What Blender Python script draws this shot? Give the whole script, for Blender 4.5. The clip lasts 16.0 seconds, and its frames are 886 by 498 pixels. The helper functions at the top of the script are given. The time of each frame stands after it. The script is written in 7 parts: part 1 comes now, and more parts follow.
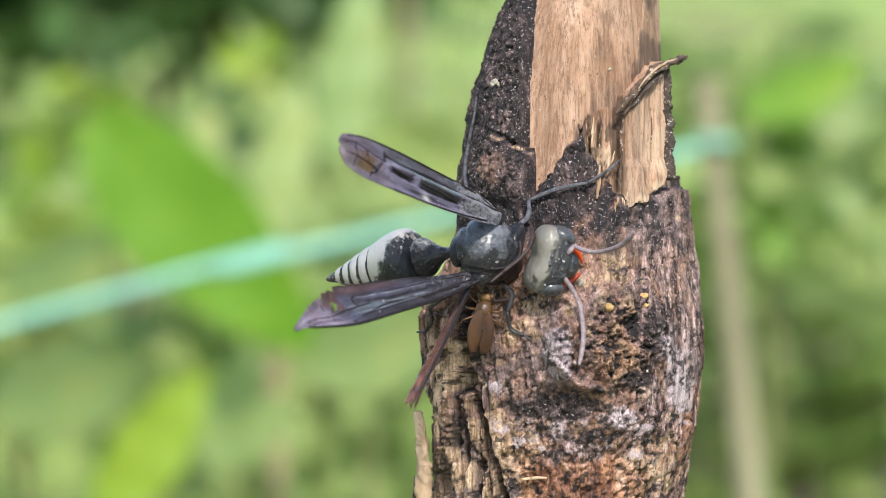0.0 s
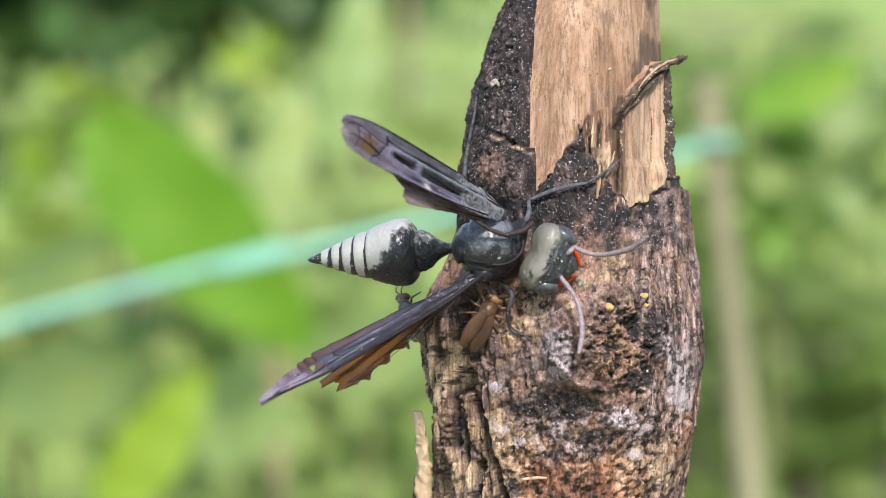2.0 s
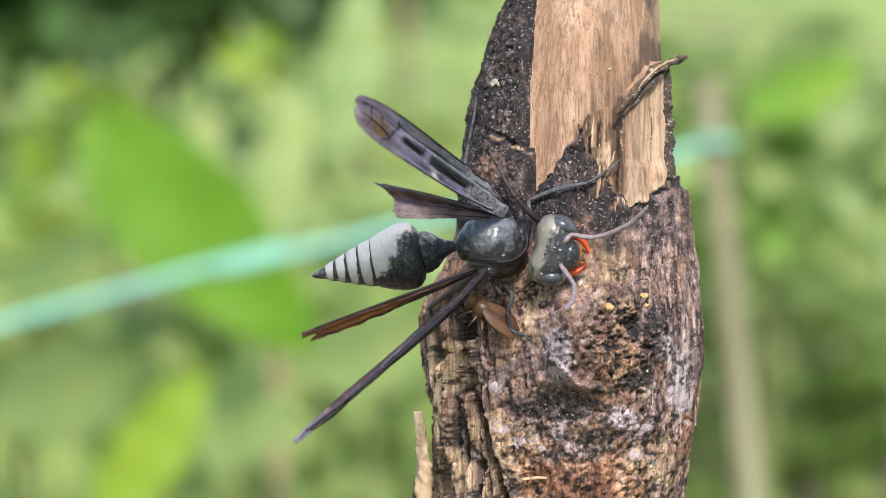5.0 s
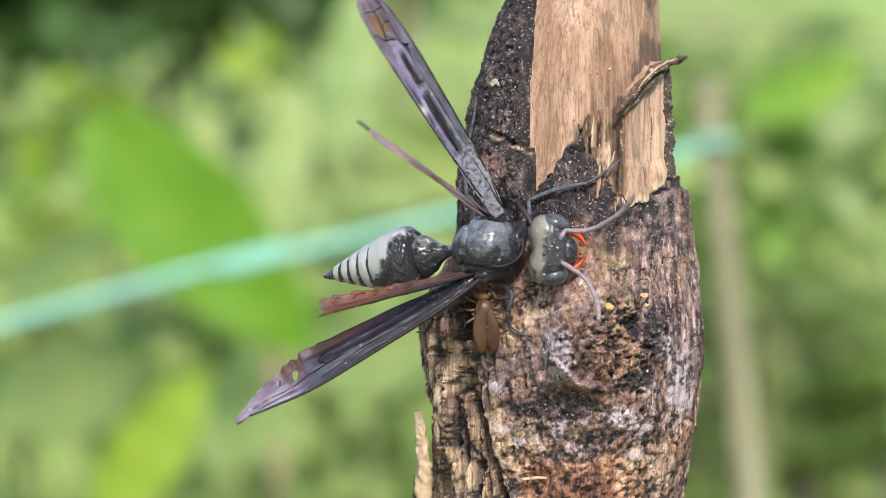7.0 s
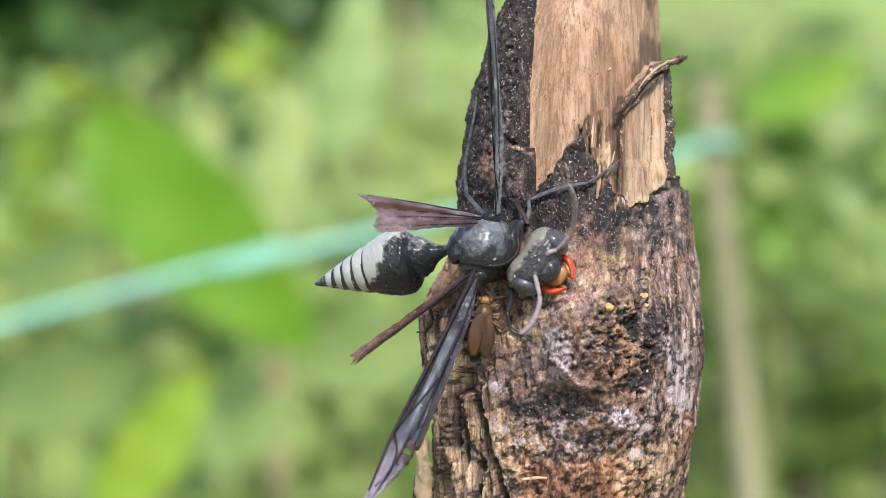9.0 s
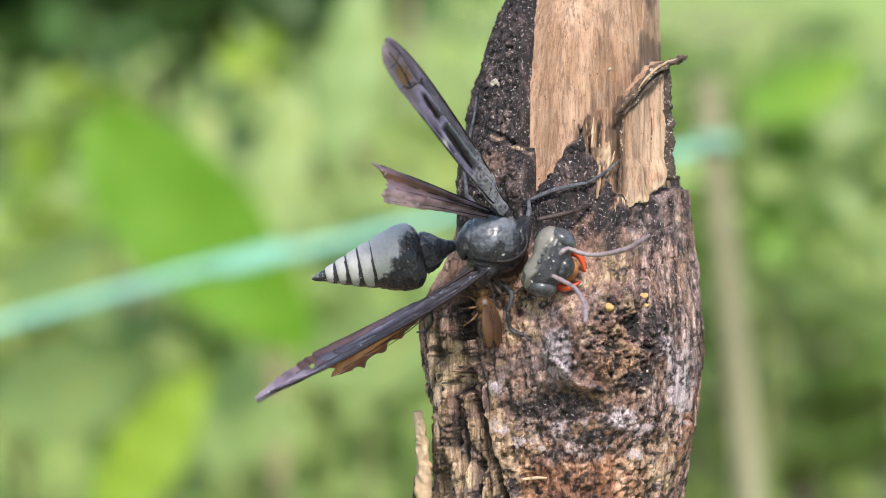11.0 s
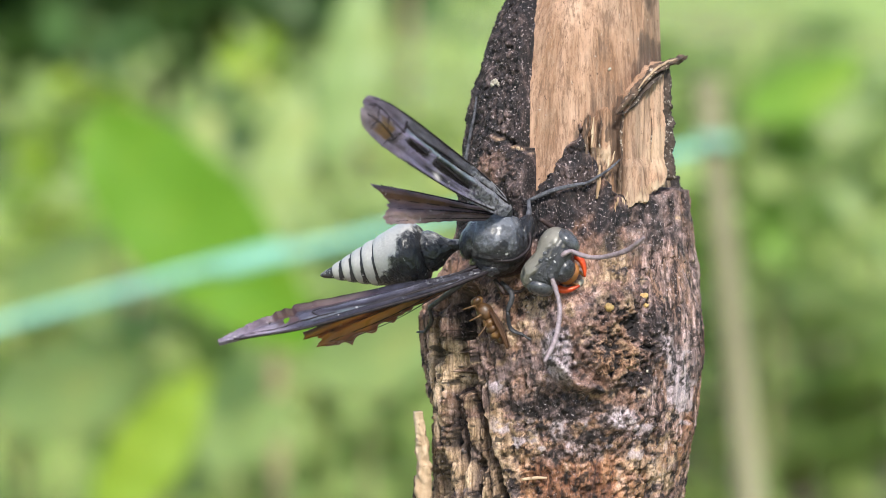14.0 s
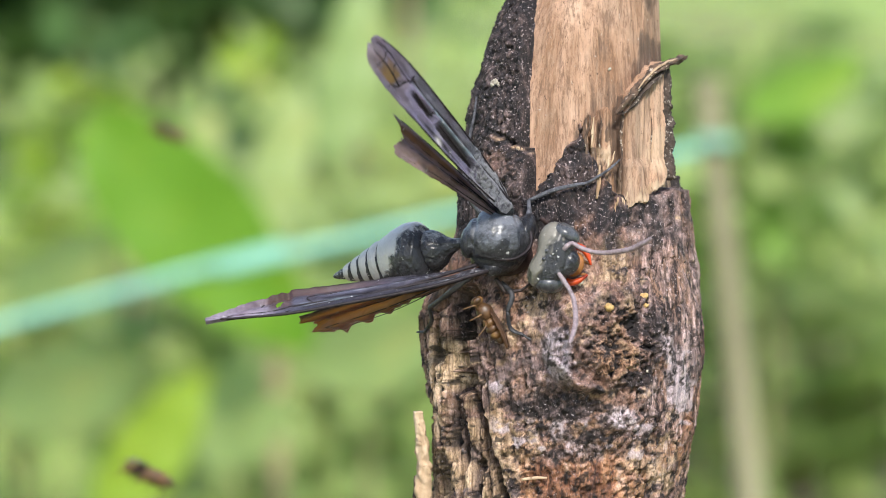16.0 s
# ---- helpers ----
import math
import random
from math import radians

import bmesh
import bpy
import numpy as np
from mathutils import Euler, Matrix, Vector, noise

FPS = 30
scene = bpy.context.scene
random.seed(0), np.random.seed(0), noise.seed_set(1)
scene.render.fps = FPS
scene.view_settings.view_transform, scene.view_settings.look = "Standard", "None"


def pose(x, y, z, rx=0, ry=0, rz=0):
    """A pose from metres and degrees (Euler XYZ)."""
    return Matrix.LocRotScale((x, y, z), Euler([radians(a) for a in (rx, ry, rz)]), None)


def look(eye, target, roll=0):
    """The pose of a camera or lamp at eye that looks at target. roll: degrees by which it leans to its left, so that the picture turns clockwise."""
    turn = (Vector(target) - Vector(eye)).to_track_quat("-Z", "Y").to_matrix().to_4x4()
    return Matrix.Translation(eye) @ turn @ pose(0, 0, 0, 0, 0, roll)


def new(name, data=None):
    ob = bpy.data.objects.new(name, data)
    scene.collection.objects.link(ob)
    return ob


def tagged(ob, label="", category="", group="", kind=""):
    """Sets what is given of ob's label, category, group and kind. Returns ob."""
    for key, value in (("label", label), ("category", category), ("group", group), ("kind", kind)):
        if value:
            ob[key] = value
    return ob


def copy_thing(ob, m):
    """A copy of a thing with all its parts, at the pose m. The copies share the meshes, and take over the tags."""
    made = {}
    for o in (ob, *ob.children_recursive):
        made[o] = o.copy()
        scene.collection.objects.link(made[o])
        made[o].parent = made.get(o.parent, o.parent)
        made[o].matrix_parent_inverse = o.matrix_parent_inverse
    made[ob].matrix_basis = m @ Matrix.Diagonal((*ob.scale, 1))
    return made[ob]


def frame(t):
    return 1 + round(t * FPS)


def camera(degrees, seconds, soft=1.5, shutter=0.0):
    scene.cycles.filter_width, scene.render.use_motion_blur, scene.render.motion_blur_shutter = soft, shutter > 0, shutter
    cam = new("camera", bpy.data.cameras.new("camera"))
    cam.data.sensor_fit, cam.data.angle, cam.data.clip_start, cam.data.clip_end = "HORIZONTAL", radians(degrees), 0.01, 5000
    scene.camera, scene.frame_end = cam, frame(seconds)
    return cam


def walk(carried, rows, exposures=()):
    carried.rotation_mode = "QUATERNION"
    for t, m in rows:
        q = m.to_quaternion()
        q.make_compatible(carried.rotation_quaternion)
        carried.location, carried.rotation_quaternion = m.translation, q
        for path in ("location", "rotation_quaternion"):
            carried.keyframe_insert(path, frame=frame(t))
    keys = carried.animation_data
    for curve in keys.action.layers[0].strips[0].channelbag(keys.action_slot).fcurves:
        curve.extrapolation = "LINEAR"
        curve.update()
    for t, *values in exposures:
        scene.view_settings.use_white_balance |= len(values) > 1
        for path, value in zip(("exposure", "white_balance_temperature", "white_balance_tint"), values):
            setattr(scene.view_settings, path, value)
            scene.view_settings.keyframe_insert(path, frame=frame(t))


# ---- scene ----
# The branch leans a little; FACE is its frame: x across, y away from the eye, z along the branch.
FACE = pose(0, 0, 0.55, -10)
EYE = FACE @ Vector((0, -0.3, 0))
cam = camera(14.889, 16.0, soft=0.5, shutter=0.5)
cam.data.dof.use_dof = True
cam.data.dof.focus_distance = 0.3015
cam.data.dof.aperture_fstop = 35.0
walk(cam, [(0, look(EYE, FACE @ Vector((0, 0, 0)))), (16, look(EYE, FACE @ Vector((0, 0, 0))))])
scene.view_settings.exposure = 0.63

# ---- light: hazy daylight ----
SUN_UP, SUN_TURN = 50, 12
world = bpy.data.worlds.new("sky")
scene.world = world
world.use_nodes = True
wt = world.node_tree
sky = wt.nodes.new("ShaderNodeTexSky")
sky.sky_type, sky.sun_disc = "NISHITA", False
sky.sun_elevation, sky.sun_rotation = radians(SUN_UP), radians(180 + SUN_TURN)
sky.air_density, sky.dust_density, sky.ozone_density = 1.0, 1.4, 1.5
wt.links.new(sky.outputs[0], wt.nodes["Background"].inputs[0])
wt.nodes["Background"].inputs[1].default_value = 0.15
sun = new("sun", bpy.data.lights.new("sun", "SUN"))
sun.data.energy, sun.data.angle, sun.data.color = 3.4, radians(9), (1.0, 0.95, 0.88)
sun.matrix_world = look((math.sin(radians(SUN_TURN)) * 2, -2 * math.cos(radians(SUN_TURN)), 2 + 2 * math.tan(radians(SUN_UP))), (0, 0, 2))

MM = 0.001


# ---- noise on arrays ----
def hashed(i, j, k):
    n = (i * 374761393 + j * 668265263 + k * 2147483647) & 0xFFFFFFFF
    n = ((n ^ (n >> 13)) * 1274126177) & 0xFFFFFFFF
    n = (n ^ (n >> 16)) & 0xFFFF
    return n / 65535.0


def value_noise(x, y, z):
    x, y, z = (np.asarray(a, float) for a in (x, y, z))
    i, j, k = (np.floor(a).astype(np.int64) for a in (x, y, z))
    f, g, h = x - i, y - j, z - k
    f, g, h = (a * a * (3 - 2 * a) for a in (f, g, h))
    total = 0
    for a in (0, 1):
        for b in (0, 1):
            for c in (0, 1):
                wgt = (f if a else 1 - f) * (g if b else 1 - g) * (h if c else 1 - h)
                total = total + wgt * hashed(i + a, j + b, k + c)
    return total


def fbm(x, y, z, octaves=4):
    total, amp, norm = 0, 1.0, 0
    for o in range(octaves):
        total = total + amp * value_noise(x * 2 ** o + 17 * o, y * 2 ** o + 5 * o, z * 2 ** o + 31 * o)
        norm, amp = norm + amp, amp * 0.55
        x, y, z = 0.6 * x - 0.8 * y, 0.48 * x + 0.36 * y - 0.8 * z, 0.64 * x + 0.48 * y + 0.6 * z
    return total / norm


def smooth(a, b, x):
    s = np.clip((x - a) / (b - a), 0, 1)
    return s * s * (3 - 2 * s)


# ---- materials ----
def material(name):
    m = bpy.data.materials.new(name)
    m.use_nodes = True
    nt = m.node_tree
    return m, nt, nt.nodes["Principled BSDF"]


def node(nt, kind, **values):
    n = nt.nodes.new(kind)
    for key, value in values.items():
        n.inputs[key.replace("_", " ")].default_value = value
    return n


def coords(nt, scale=(1, 1, 1)):
    c = nt.nodes.new("ShaderNodeTexCoord")
    mp = nt.nodes.new("ShaderNodeMapping")
    mp.inputs["Scale"].default_value = scale
    nt.links.new(c.outputs["Object"], mp.inputs["Vector"])
    return mp.outputs[0]


def noise_tex(nt, vec, scale, detail=4, rough=0.6, twist=0.0):
    n = node(nt, "ShaderNodeTexNoise", Scale=scale, Detail=detail, Roughness=rough, Distortion=twist)
    nt.links.new(vec, n.inputs["Vector"])
    return n.outputs[0]


def ramp(nt, fac, stops):
    r = nt.nodes.new("ShaderNodeValToRGB")
    els = r.color_ramp.elements
    while len(els) < len(stops):
        els.new(0.5)
    for e, (p, c) in zip(els, stops):
        e.position, e.color = p, (*c, 1) if len(c) == 3 else c
    nt.links.new(fac, r.inputs[0])
    return r.outputs[0]


def mix(nt, fac, a, b, blend="MIX"):
    n = nt.nodes.new("ShaderNodeMix")
    n.data_type, n.blend_type = "RGBA", blend
    for sock, v in ((n.inputs[0], fac), (n.inputs[6], a), (n.inputs[7], b)):
        if isinstance(v, (int, float)):
            sock.default_value = v
        elif isinstance(v, tuple):
            sock.default_value = (*v, 1)
        else:
            nt.links.new(v, sock)
    return n.outputs[2]


def attr(nt, name):
    a = nt.nodes.new("ShaderNodeAttribute")
    a.attribute_name = name
    return a.outputs["Fac"]


def bump(nt, shader, height, strength, distance):
    b = node(nt, "ShaderNodeBump", Strength=strength, Distance=distance)
    nt.links.new(height, b.inputs["Height"])
    nt.links.new(b.outputs[0], shader.inputs["Normal"])


def mul(nt, a, b, op="MULTIPLY", clamp=True):
    n = nt.nodes.new("ShaderNodeMath")
    n.operation, n.use_clamp = op, clamp
    for sock, v in zip(n.inputs, (a, b)):
        if isinstance(v, (int, float)):
            sock.default_value = v
        else:
            nt.links.new(v, sock)
    return n.outputs[0]


def speckled(name, dark, light, scale, rough, rough_to=None, specks=None, speck_scale=0, speck_cut=0.7, bump_d=0.0, bump_scale=None, spec=0.5, stretch=(1, 1, 1)):
    m, nt, sh = material(name)
    v = coords(nt, stretch)
    a = noise_tex(nt, v, scale, 5, 0.65)
    col = ramp(nt, a, [(0.32, dark), (0.68, light)])
    if specks:
        s = noise_tex(nt, coords(nt), speck_scale, 3, 0.7)
        k = ramp(nt, s, [(speck_cut, (0, 0, 0)), (speck_cut + 0.05, (1, 1, 1))])
        col = mix(nt, k, col, specks)
    nt.links.new(col, sh.inputs["Base Color"])
    r = ramp(nt, noise_tex(nt, v, scale * 2.3, 3), [(0.3, (rough,) * 3), (0.7, (rough_to or rough,) * 3)])
    nt.links.new(r, sh.inputs["Roughness"])
    sh.inputs["Specular IOR Level"].default_value = spec
    if bump_d:
        bump(nt, sh, noise_tex(nt, v, bump_scale or scale * 3, 6, 0.7), 0.8, bump_d)
    return m


def bark_material():
    m, nt, sh = material("weathered_bark")
    v = coords(nt, (1, 1, 0.68))
    grain = coords(nt, (1, 1, 0.1))
    n1 = noise_tex(nt, v, 480, 7, 0.68, 1.6)
    n2 = noise_tex(nt, grain, 1300, 5, 0.7, 0.6)
    n3 = noise_tex(nt, v, 2600, 4, 0.75, 0.8)
    n4 = noise_tex(nt, coords(nt), 170, 5, 0.6, 0.8)
    mixed = mul(nt, mul(nt, n1, 0.55, "MULTIPLY", False), mul(nt, n3, 0.45, "MULTIPLY", False), "ADD", False)
    fibrous = attr(nt, "fibrous")
    mixed = mix(nt, mul(nt, fibrous, 0.85), mixed, n2)
    base = ramp(nt, mixed, [(0.36, (0.04, 0.024, 0.017)), (0.45, (0.17, 0.102, 0.07)), (0.53, (0.36, 0.245, 0.175)), (0.62, (0.68, 0.54, 0.42))])
    grey = ramp(nt, mixed, [(0.36, (0.03, 0.023, 0.02)), (0.45, (0.1, 0.077, 0.067)), (0.53, (0.21, 0.168, 0.147)), (0.62, (0.48, 0.42, 0.38))])
    base = mix(nt, attr(nt, "grey"), base, grey)
    base = mix(nt, ramp(nt, n4, [(0.4, (0.6,) * 3), (0.54, (0, 0, 0))]), base, (0.4, 0.37, 0.35), "MULTIPLY")
    n6 = noise_tex(nt, coords(nt, (1, 1, 0.6)), 260, 4, 0.6, 0.7)
    base = mix(nt, ramp(nt, n6, [(0.5, (0, 0, 0)), (0.62, (0.55,) * 3)]), base, (0.34, 0.21, 0.11))
    base = mix(nt, ramp(nt, n6, [(0.36, (0.55,) * 3), (0.46, (0, 0, 0))]), base, (0.2, 0.17, 0.155))
    streak = attr(nt, "streak")
    base = mix(nt, mul(nt, streak, ramp(nt, n2, [(0.54, (0, 0, 0)), (0.61, (0.65,) * 3)])), base, (0.58, 0.45, 0.37))
    base = mix(nt, mul(nt, streak, ramp(nt, n2, [(0.41, (1,) * 3), (0.475, (0, 0, 0))])), base, (0.028, 0.018, 0.014))
    pale = mix(nt, ramp(nt, n2, [(0.42, (0, 0, 0)), (0.58, (1, 1, 1))]), (0.27, 0.2, 0.1), (0.68, 0.55, 0.33))
    base = mix(nt, attr(nt, "pale"), base, pale)
    fibre = noise_tex(nt, coords(nt, (1, 1, 0.25)), 620, 6, 0.7, 0.5)
    rust = ramp(nt, fibre, [(0.37, (0.05, 0.02, 0.012)), (0.46, (0.24, 0.11, 0.05)), (0.55, (0.48, 0.28, 0.135)), (0.65, (0.8, 0.62, 0.44))])
    base = mix(nt, attr(nt, "rust"), base, rust)
    moss = ramp(nt, n3, [(0.4, (0.03, 0.017, 0.011)), (0.5, (0.22, 0.13, 0.065)), (0.62, (0.52, 0.38, 0.22))])
    base = mix(nt, attr(nt, "ochre"), base, moss)
    lich = ramp(nt, mixed, [(0.38, (0.16, 0.14, 0.13)), (0.47, (0.38, 0.35, 0.335)), (0.55, (0.58, 0.55, 0.535)), (0.64, (0.78, 0.76, 0.74))])
    base = mix(nt, attr(nt, "lichen"), base, lich)
    flake = ramp(nt, n1, [(0.4, (0.003, 0.003, 0.004)), (0.5, (0.018, 0.013, 0.012)), (0.58, (0.06, 0.046, 0.04)), (0.68, (0.22, 0.175, 0.145))])
    char_shade = mix(nt, ramp(nt, n3, [(0.54, (0, 0, 0)), (0.66, (0.5,) * 3)]), flake, (0.12, 0.115, 0.115))
    base = mix(nt, attr(nt, "char_shade"), base, char_shade)
    speck = noise_tex(nt, coords(nt, (1, 1, 1.1)), 3700, 3, 0.65)
    where = mul(nt, ramp(nt, n4, [(0.48, (0.1,) * 3), (0.6, (1, 1, 1))]), mul(nt, attr(nt, "char_shade"), 0.8), "MAXIMUM")
    base = mix(nt, mul(nt, ramp(nt, speck, [(0.6, (0, 0, 0)), (0.65, (0.8,) * 3)]), where), base, (0.5, 0.465, 0.42))
    pit = noise_tex(nt, coords(nt, (1, 1, 0.7)), 1500, 6, 0.8, 1.2)
    base = mix(nt, mul(nt, mul(nt, fibrous, -0.8, "MULTIPLY", False), 1.0, "ADD"), base, ramp(nt, pit, [(0.34, (0.35, 0.31, 0.29)), (0.42, (0.86, 0.84, 0.82)), (0.5, (1.02, 1.01, 1.0))]), "MULTIPLY")
    n5 = noise_tex(nt, coords(nt, (1, 1, 0.6)), 6000, 3, 0.7)
    base = mix(nt, 1.0, base, ramp(nt, n5, [(0.34, (0.5,) * 3), (0.48, (0.95,) * 3), (0.64, (1.18,) * 3)]), "MULTIPLY")
    base = mix(nt, 1.0, base, (1.06, 0.95, 1.06), "MULTIPLY")
    # blackens hollows, slots and cracks: their deep shade put into the colour
    base = mix(nt, attr(nt, "soot_shade"), base, (0.007, 0.005, 0.005))
    nt.links.new(base, sh.inputs["Base Color"])
    nt.links.new(ramp(nt, n3, [(0.35, (0.5,) * 3), (0.6, (0.9,) * 3)]), sh.inputs["Roughness"])
    sh.inputs["Specular IOR Level"].default_value = 0.45
    h = mul(nt, mul(nt, n1, 0.5, "MULTIPLY", False), mul(nt, pit, 0.35, "MULTIPLY", False), "ADD", False)
    h = mix(nt, mul(nt, fibrous, 0.9), h, n2)
    bump(nt, sh, mul(nt, h, mul(nt, mul(nt, n2, 0.25, "MULTIPLY", False), mul(nt, n5, 0.15, "MULTIPLY", False), "ADD", False), "ADD", False), 1.0, 0.0005)
    return m


def wood_material(name="bare_wood", tone=1.0):
    m, nt, sh = material(name)
    mid = coords(nt, (1, 1, 0.12))
    a = noise_tex(nt, coords(nt, (1, 1, 0.07)), 3400, 7, 0.85)
    b = noise_tex(nt, mid, 300, 5, 0.65)
    c = noise_tex(nt, coords(nt, (1, 1, 0.5)), 190, 5, 0.65)
    col = ramp(nt, b, [(0.34, (0.24 * tone, 0.133 * tone, 0.076 * tone)), (0.5, (0.385 * tone, 0.238 * tone, 0.156 * tone)), (0.66, (0.5 * tone, 0.335 * tone, 0.237 * tone))])
    col = mix(nt, ramp(nt, c, [(0.46, (0, 0, 0)), (0.64, (0.8 / tone,) * 3)]), col, (0.36, 0.27, 0.2))
    col = mix(nt, ramp(nt, a, [(0.4, (0.7,) * 3), (0.485, (0, 0, 0))]), col, (0.15, 0.08, 0.048))
    col = mix(nt, ramp(nt, a, [(0.55, (0, 0, 0)), (0.66, (0.45,) * 3)]), col, (0.55 * tone, 0.375 * tone, 0.26 * tone))
    patch = mul(nt, attr(nt, "stain_shade"), mul(nt, mul(nt, noise_tex(nt, coords(nt, (1, 1, 0.1)), 1500, 6, 0.75), 0.5, "SUBTRACT", False), 2.2, "MULTIPLY", False), "ADD")
    col = mix(nt, ramp(nt, patch, [(0.3, (0, 0, 0)), (0.75, (0.85,) * 3)]), col, (0.085, 0.057, 0.042))
    long = noise_tex(nt, coords(nt, (1, 1, 0.016)), 1500, 5, 0.75)
    col = mix(nt, ramp(nt, long, [(0.37, (0.65,) * 3), (0.46, (0, 0, 0))]), col, (0.16, 0.095, 0.062))
    col = mix(nt, ramp(nt, long, [(0.55, (0, 0, 0)), (0.68, (0.3,) * 3)]), col, (0.62, 0.46, 0.33))
    col = mix(nt, attr(nt, "raw"), col, (0.62, 0.455, 0.31))
    pore = noise_tex(nt, coords(nt, (1, 1, 0.22)), 2300, 3, 0.7)
    col = mix(nt, ramp(nt, pore, [(0.37, (0.5,) * 3), (0.45, (0, 0, 0))]), col, (0.2, 0.11, 0.065))
    sp = noise_tex(nt, coords(nt, (1, 1, 0.5)), 3600, 2)
    col = mix(nt, ramp(nt, sp, [(0.7, (0, 0, 0)), (0.74, (0.6,) * 3)]), col, (0.6, 0.52, 0.44))
    col = mix(nt, ramp(nt, sp, [(0.27, (0.8,) * 3), (0.31, (0, 0, 0))]), col, (0.06, 0.035, 0.025))
    nt.links.new(col, sh.inputs["Base Color"])
    sh.inputs["Roughness"].default_value = 0.72
    sh.inputs["Specular IOR Level"].default_value = 0.35
    bump(nt, sh, a, 1.0, 0.00025)
    return m


def wing_material(name, glow, clear=0.0):
    """Stiff smoky membrane; the attributes give its tint, how clear it is and how dusty."""
    m, nt, sh = material(name)
    v = coords(nt, (0.35, 1, 1))
    tint = nt.nodes.new("ShaderNodeAttribute")
    tint.attribute_name = "tint"
    a = noise_tex(nt, v, 1300, 5, 0.65)
    col = mix(nt, 1.0, tint.outputs["Color"], ramp(nt, a, [(0.3, (0.36,) * 3), (0.5, (0.82,) * 3), (0.68, (1.3,) * 3)]), "MULTIPLY")
    big = noise_tex(nt, coords(nt), 420, 3, 0.5)
    col = mix(nt, 1.0, col, ramp(nt, big, [(0.35, (0.8, 0.74, 0.78)), (0.62, (1.15, 1.2, 1.2))]), "MULTIPLY")
    sp = noise_tex(nt, coords(nt), 2300, 3, 0.7)
    dust = mul(nt, attr(nt, "base"), mul(nt, sp, 0.62), "MULTIPLY")
    col = mix(nt, ramp(nt, dust, [(0.24, (0, 0, 0)), (0.32, (0.8,) * 3)]), col, (0.33, 0.33, 0.36))
    fleck = noise_tex(nt, coords(nt), 1500, 2)
    col = mix(nt, ramp(nt, fleck, [(0.7, (0, 0, 0)), (0.725, (0.85,) * 3)]), col, (0.5, 0.49, 0.5))
    nt.links.new(col, sh.inputs["Base Color"])
    sh.inputs["Roughness"].default_value = 0.38
    sh.inputs["Specular IOR Level"].default_value = 0.65
    sh.inputs["Specular Tint"].default_value = (0.95, 0.86, 1.0, 1)
    h = mul(nt, noise_tex(nt, v, 1500, 6, 0.75, 1.0), mul(nt, mul(nt, sp, attr(nt, "base")), 1.6, "MULTIPLY", False), "ADD", False)
    bump(nt, sh, h, 1.0, 0.00035)
    tr = nt.nodes.new("ShaderNodeBsdfTranslucent")
    tr.inputs[0].default_value = (*glow, 1)
    tp = nt.nodes.new("ShaderNodeBsdfTransparent")
    tp.inputs[0].default_value = (*(min(1, g + 0.35) for g in glow), 1)
    thin = nt.nodes.new("ShaderNodeMixShader")
    thin.inputs[0].default_value = 0.66
    nt.links.new(tr.outputs[0], thin.inputs[1])
    nt.links.new(tp.outputs[0], thin.inputs[2])
    gloss = nt.nodes.new("ShaderNodeBsdfGlossy")
    gloss.inputs["Roughness"].default_value = 0.42
    fr = nt.nodes.new("ShaderNodeFresnel")
    fr.inputs[0].default_value = 1.45
    shiny = nt.nodes.new("ShaderNodeMixShader")
    nt.links.new(fr.outputs[0], shiny.inputs[0])
    nt.links.new(thin.outputs[0], shiny.inputs[1])
    nt.links.new(gloss.outputs[0], shiny.inputs[2])
    out = nt.nodes.new("ShaderNodeMixShader")
    fac = mul(nt, attr(nt, "clear"), clear, "MAXIMUM")
    nt.links.new(mul(nt, fac, ramp(nt, a, [(0.35, (0.75,) * 3), (0.6, (1.0,) * 3)])), out.inputs[0])
    nt.links.new(sh.outputs[0], out.inputs[1])
    nt.links.new(shiny.outputs[0], out.inputs[2])
    nt.links.new(out.outputs[0], nt.nodes["Material Output"].inputs[0])
    return m


def dusted(name, dark, dust, rough, scale, bump_d, soft=0.36, coat_weight=0.55):
    """Black cuticle under a pale coat, dust and painted sheen together; the attribute says how thick the coat lies."""
    m, nt, sh = material(name)
    v = coords(nt)
    n = noise_tex(nt, v, scale, 5, 0.7)
    fine = noise_tex(nt, v, scale * 4, 4, 0.7)
    d = mul(nt, attr(nt, "dust"), mul(nt, mul(nt, n, 0.5, "SUBTRACT", False), 0.9, "MULTIPLY", False), "ADD")
    fac = ramp(nt, d, [(0.48 - soft / 2, (0, 0, 0)), (0.48 + soft / 2, (1, 1, 1))])
    base = ramp(nt, fine, [(0.3, dark), (0.7, tuple(c * 2 + 0.006 for c in dark))])
    coat = ramp(nt, fine, [(0.3, tuple(c * 0.82 for c in dust)), (0.7, dust)])
    col = mix(nt, fac, base, coat)
    # white specks, partly tiny highlights put into the colour
    sp = noise_tex(nt, v, 2500, 2)
    col = mix(nt, ramp(nt, sp, [(0.685, (0, 0, 0)), (0.71, (0.8,) * 3)]), col, (0.55, 0.55, 0.54))
    nt.links.new(col, sh.inputs["Base Color"])
    sh.inputs["Roughness"].default_value = rough
    sh.inputs["Specular IOR Level"].default_value = 0.4
    sh.inputs["Coat Weight"].default_value = coat_weight
    sh.inputs["Coat Roughness"].default_value = 0.27
    grit = mul(nt, fine, mul(nt, n, 0.8, "MULTIPLY", False), "ADD", False)
    bump(nt, sh, mul(nt, grit, mul(nt, mul(nt, fac, -0.85, "MULTIPLY", False), 1.0, "ADD", False), "MULTIPLY", False), 0.9, bump_d)
    return m


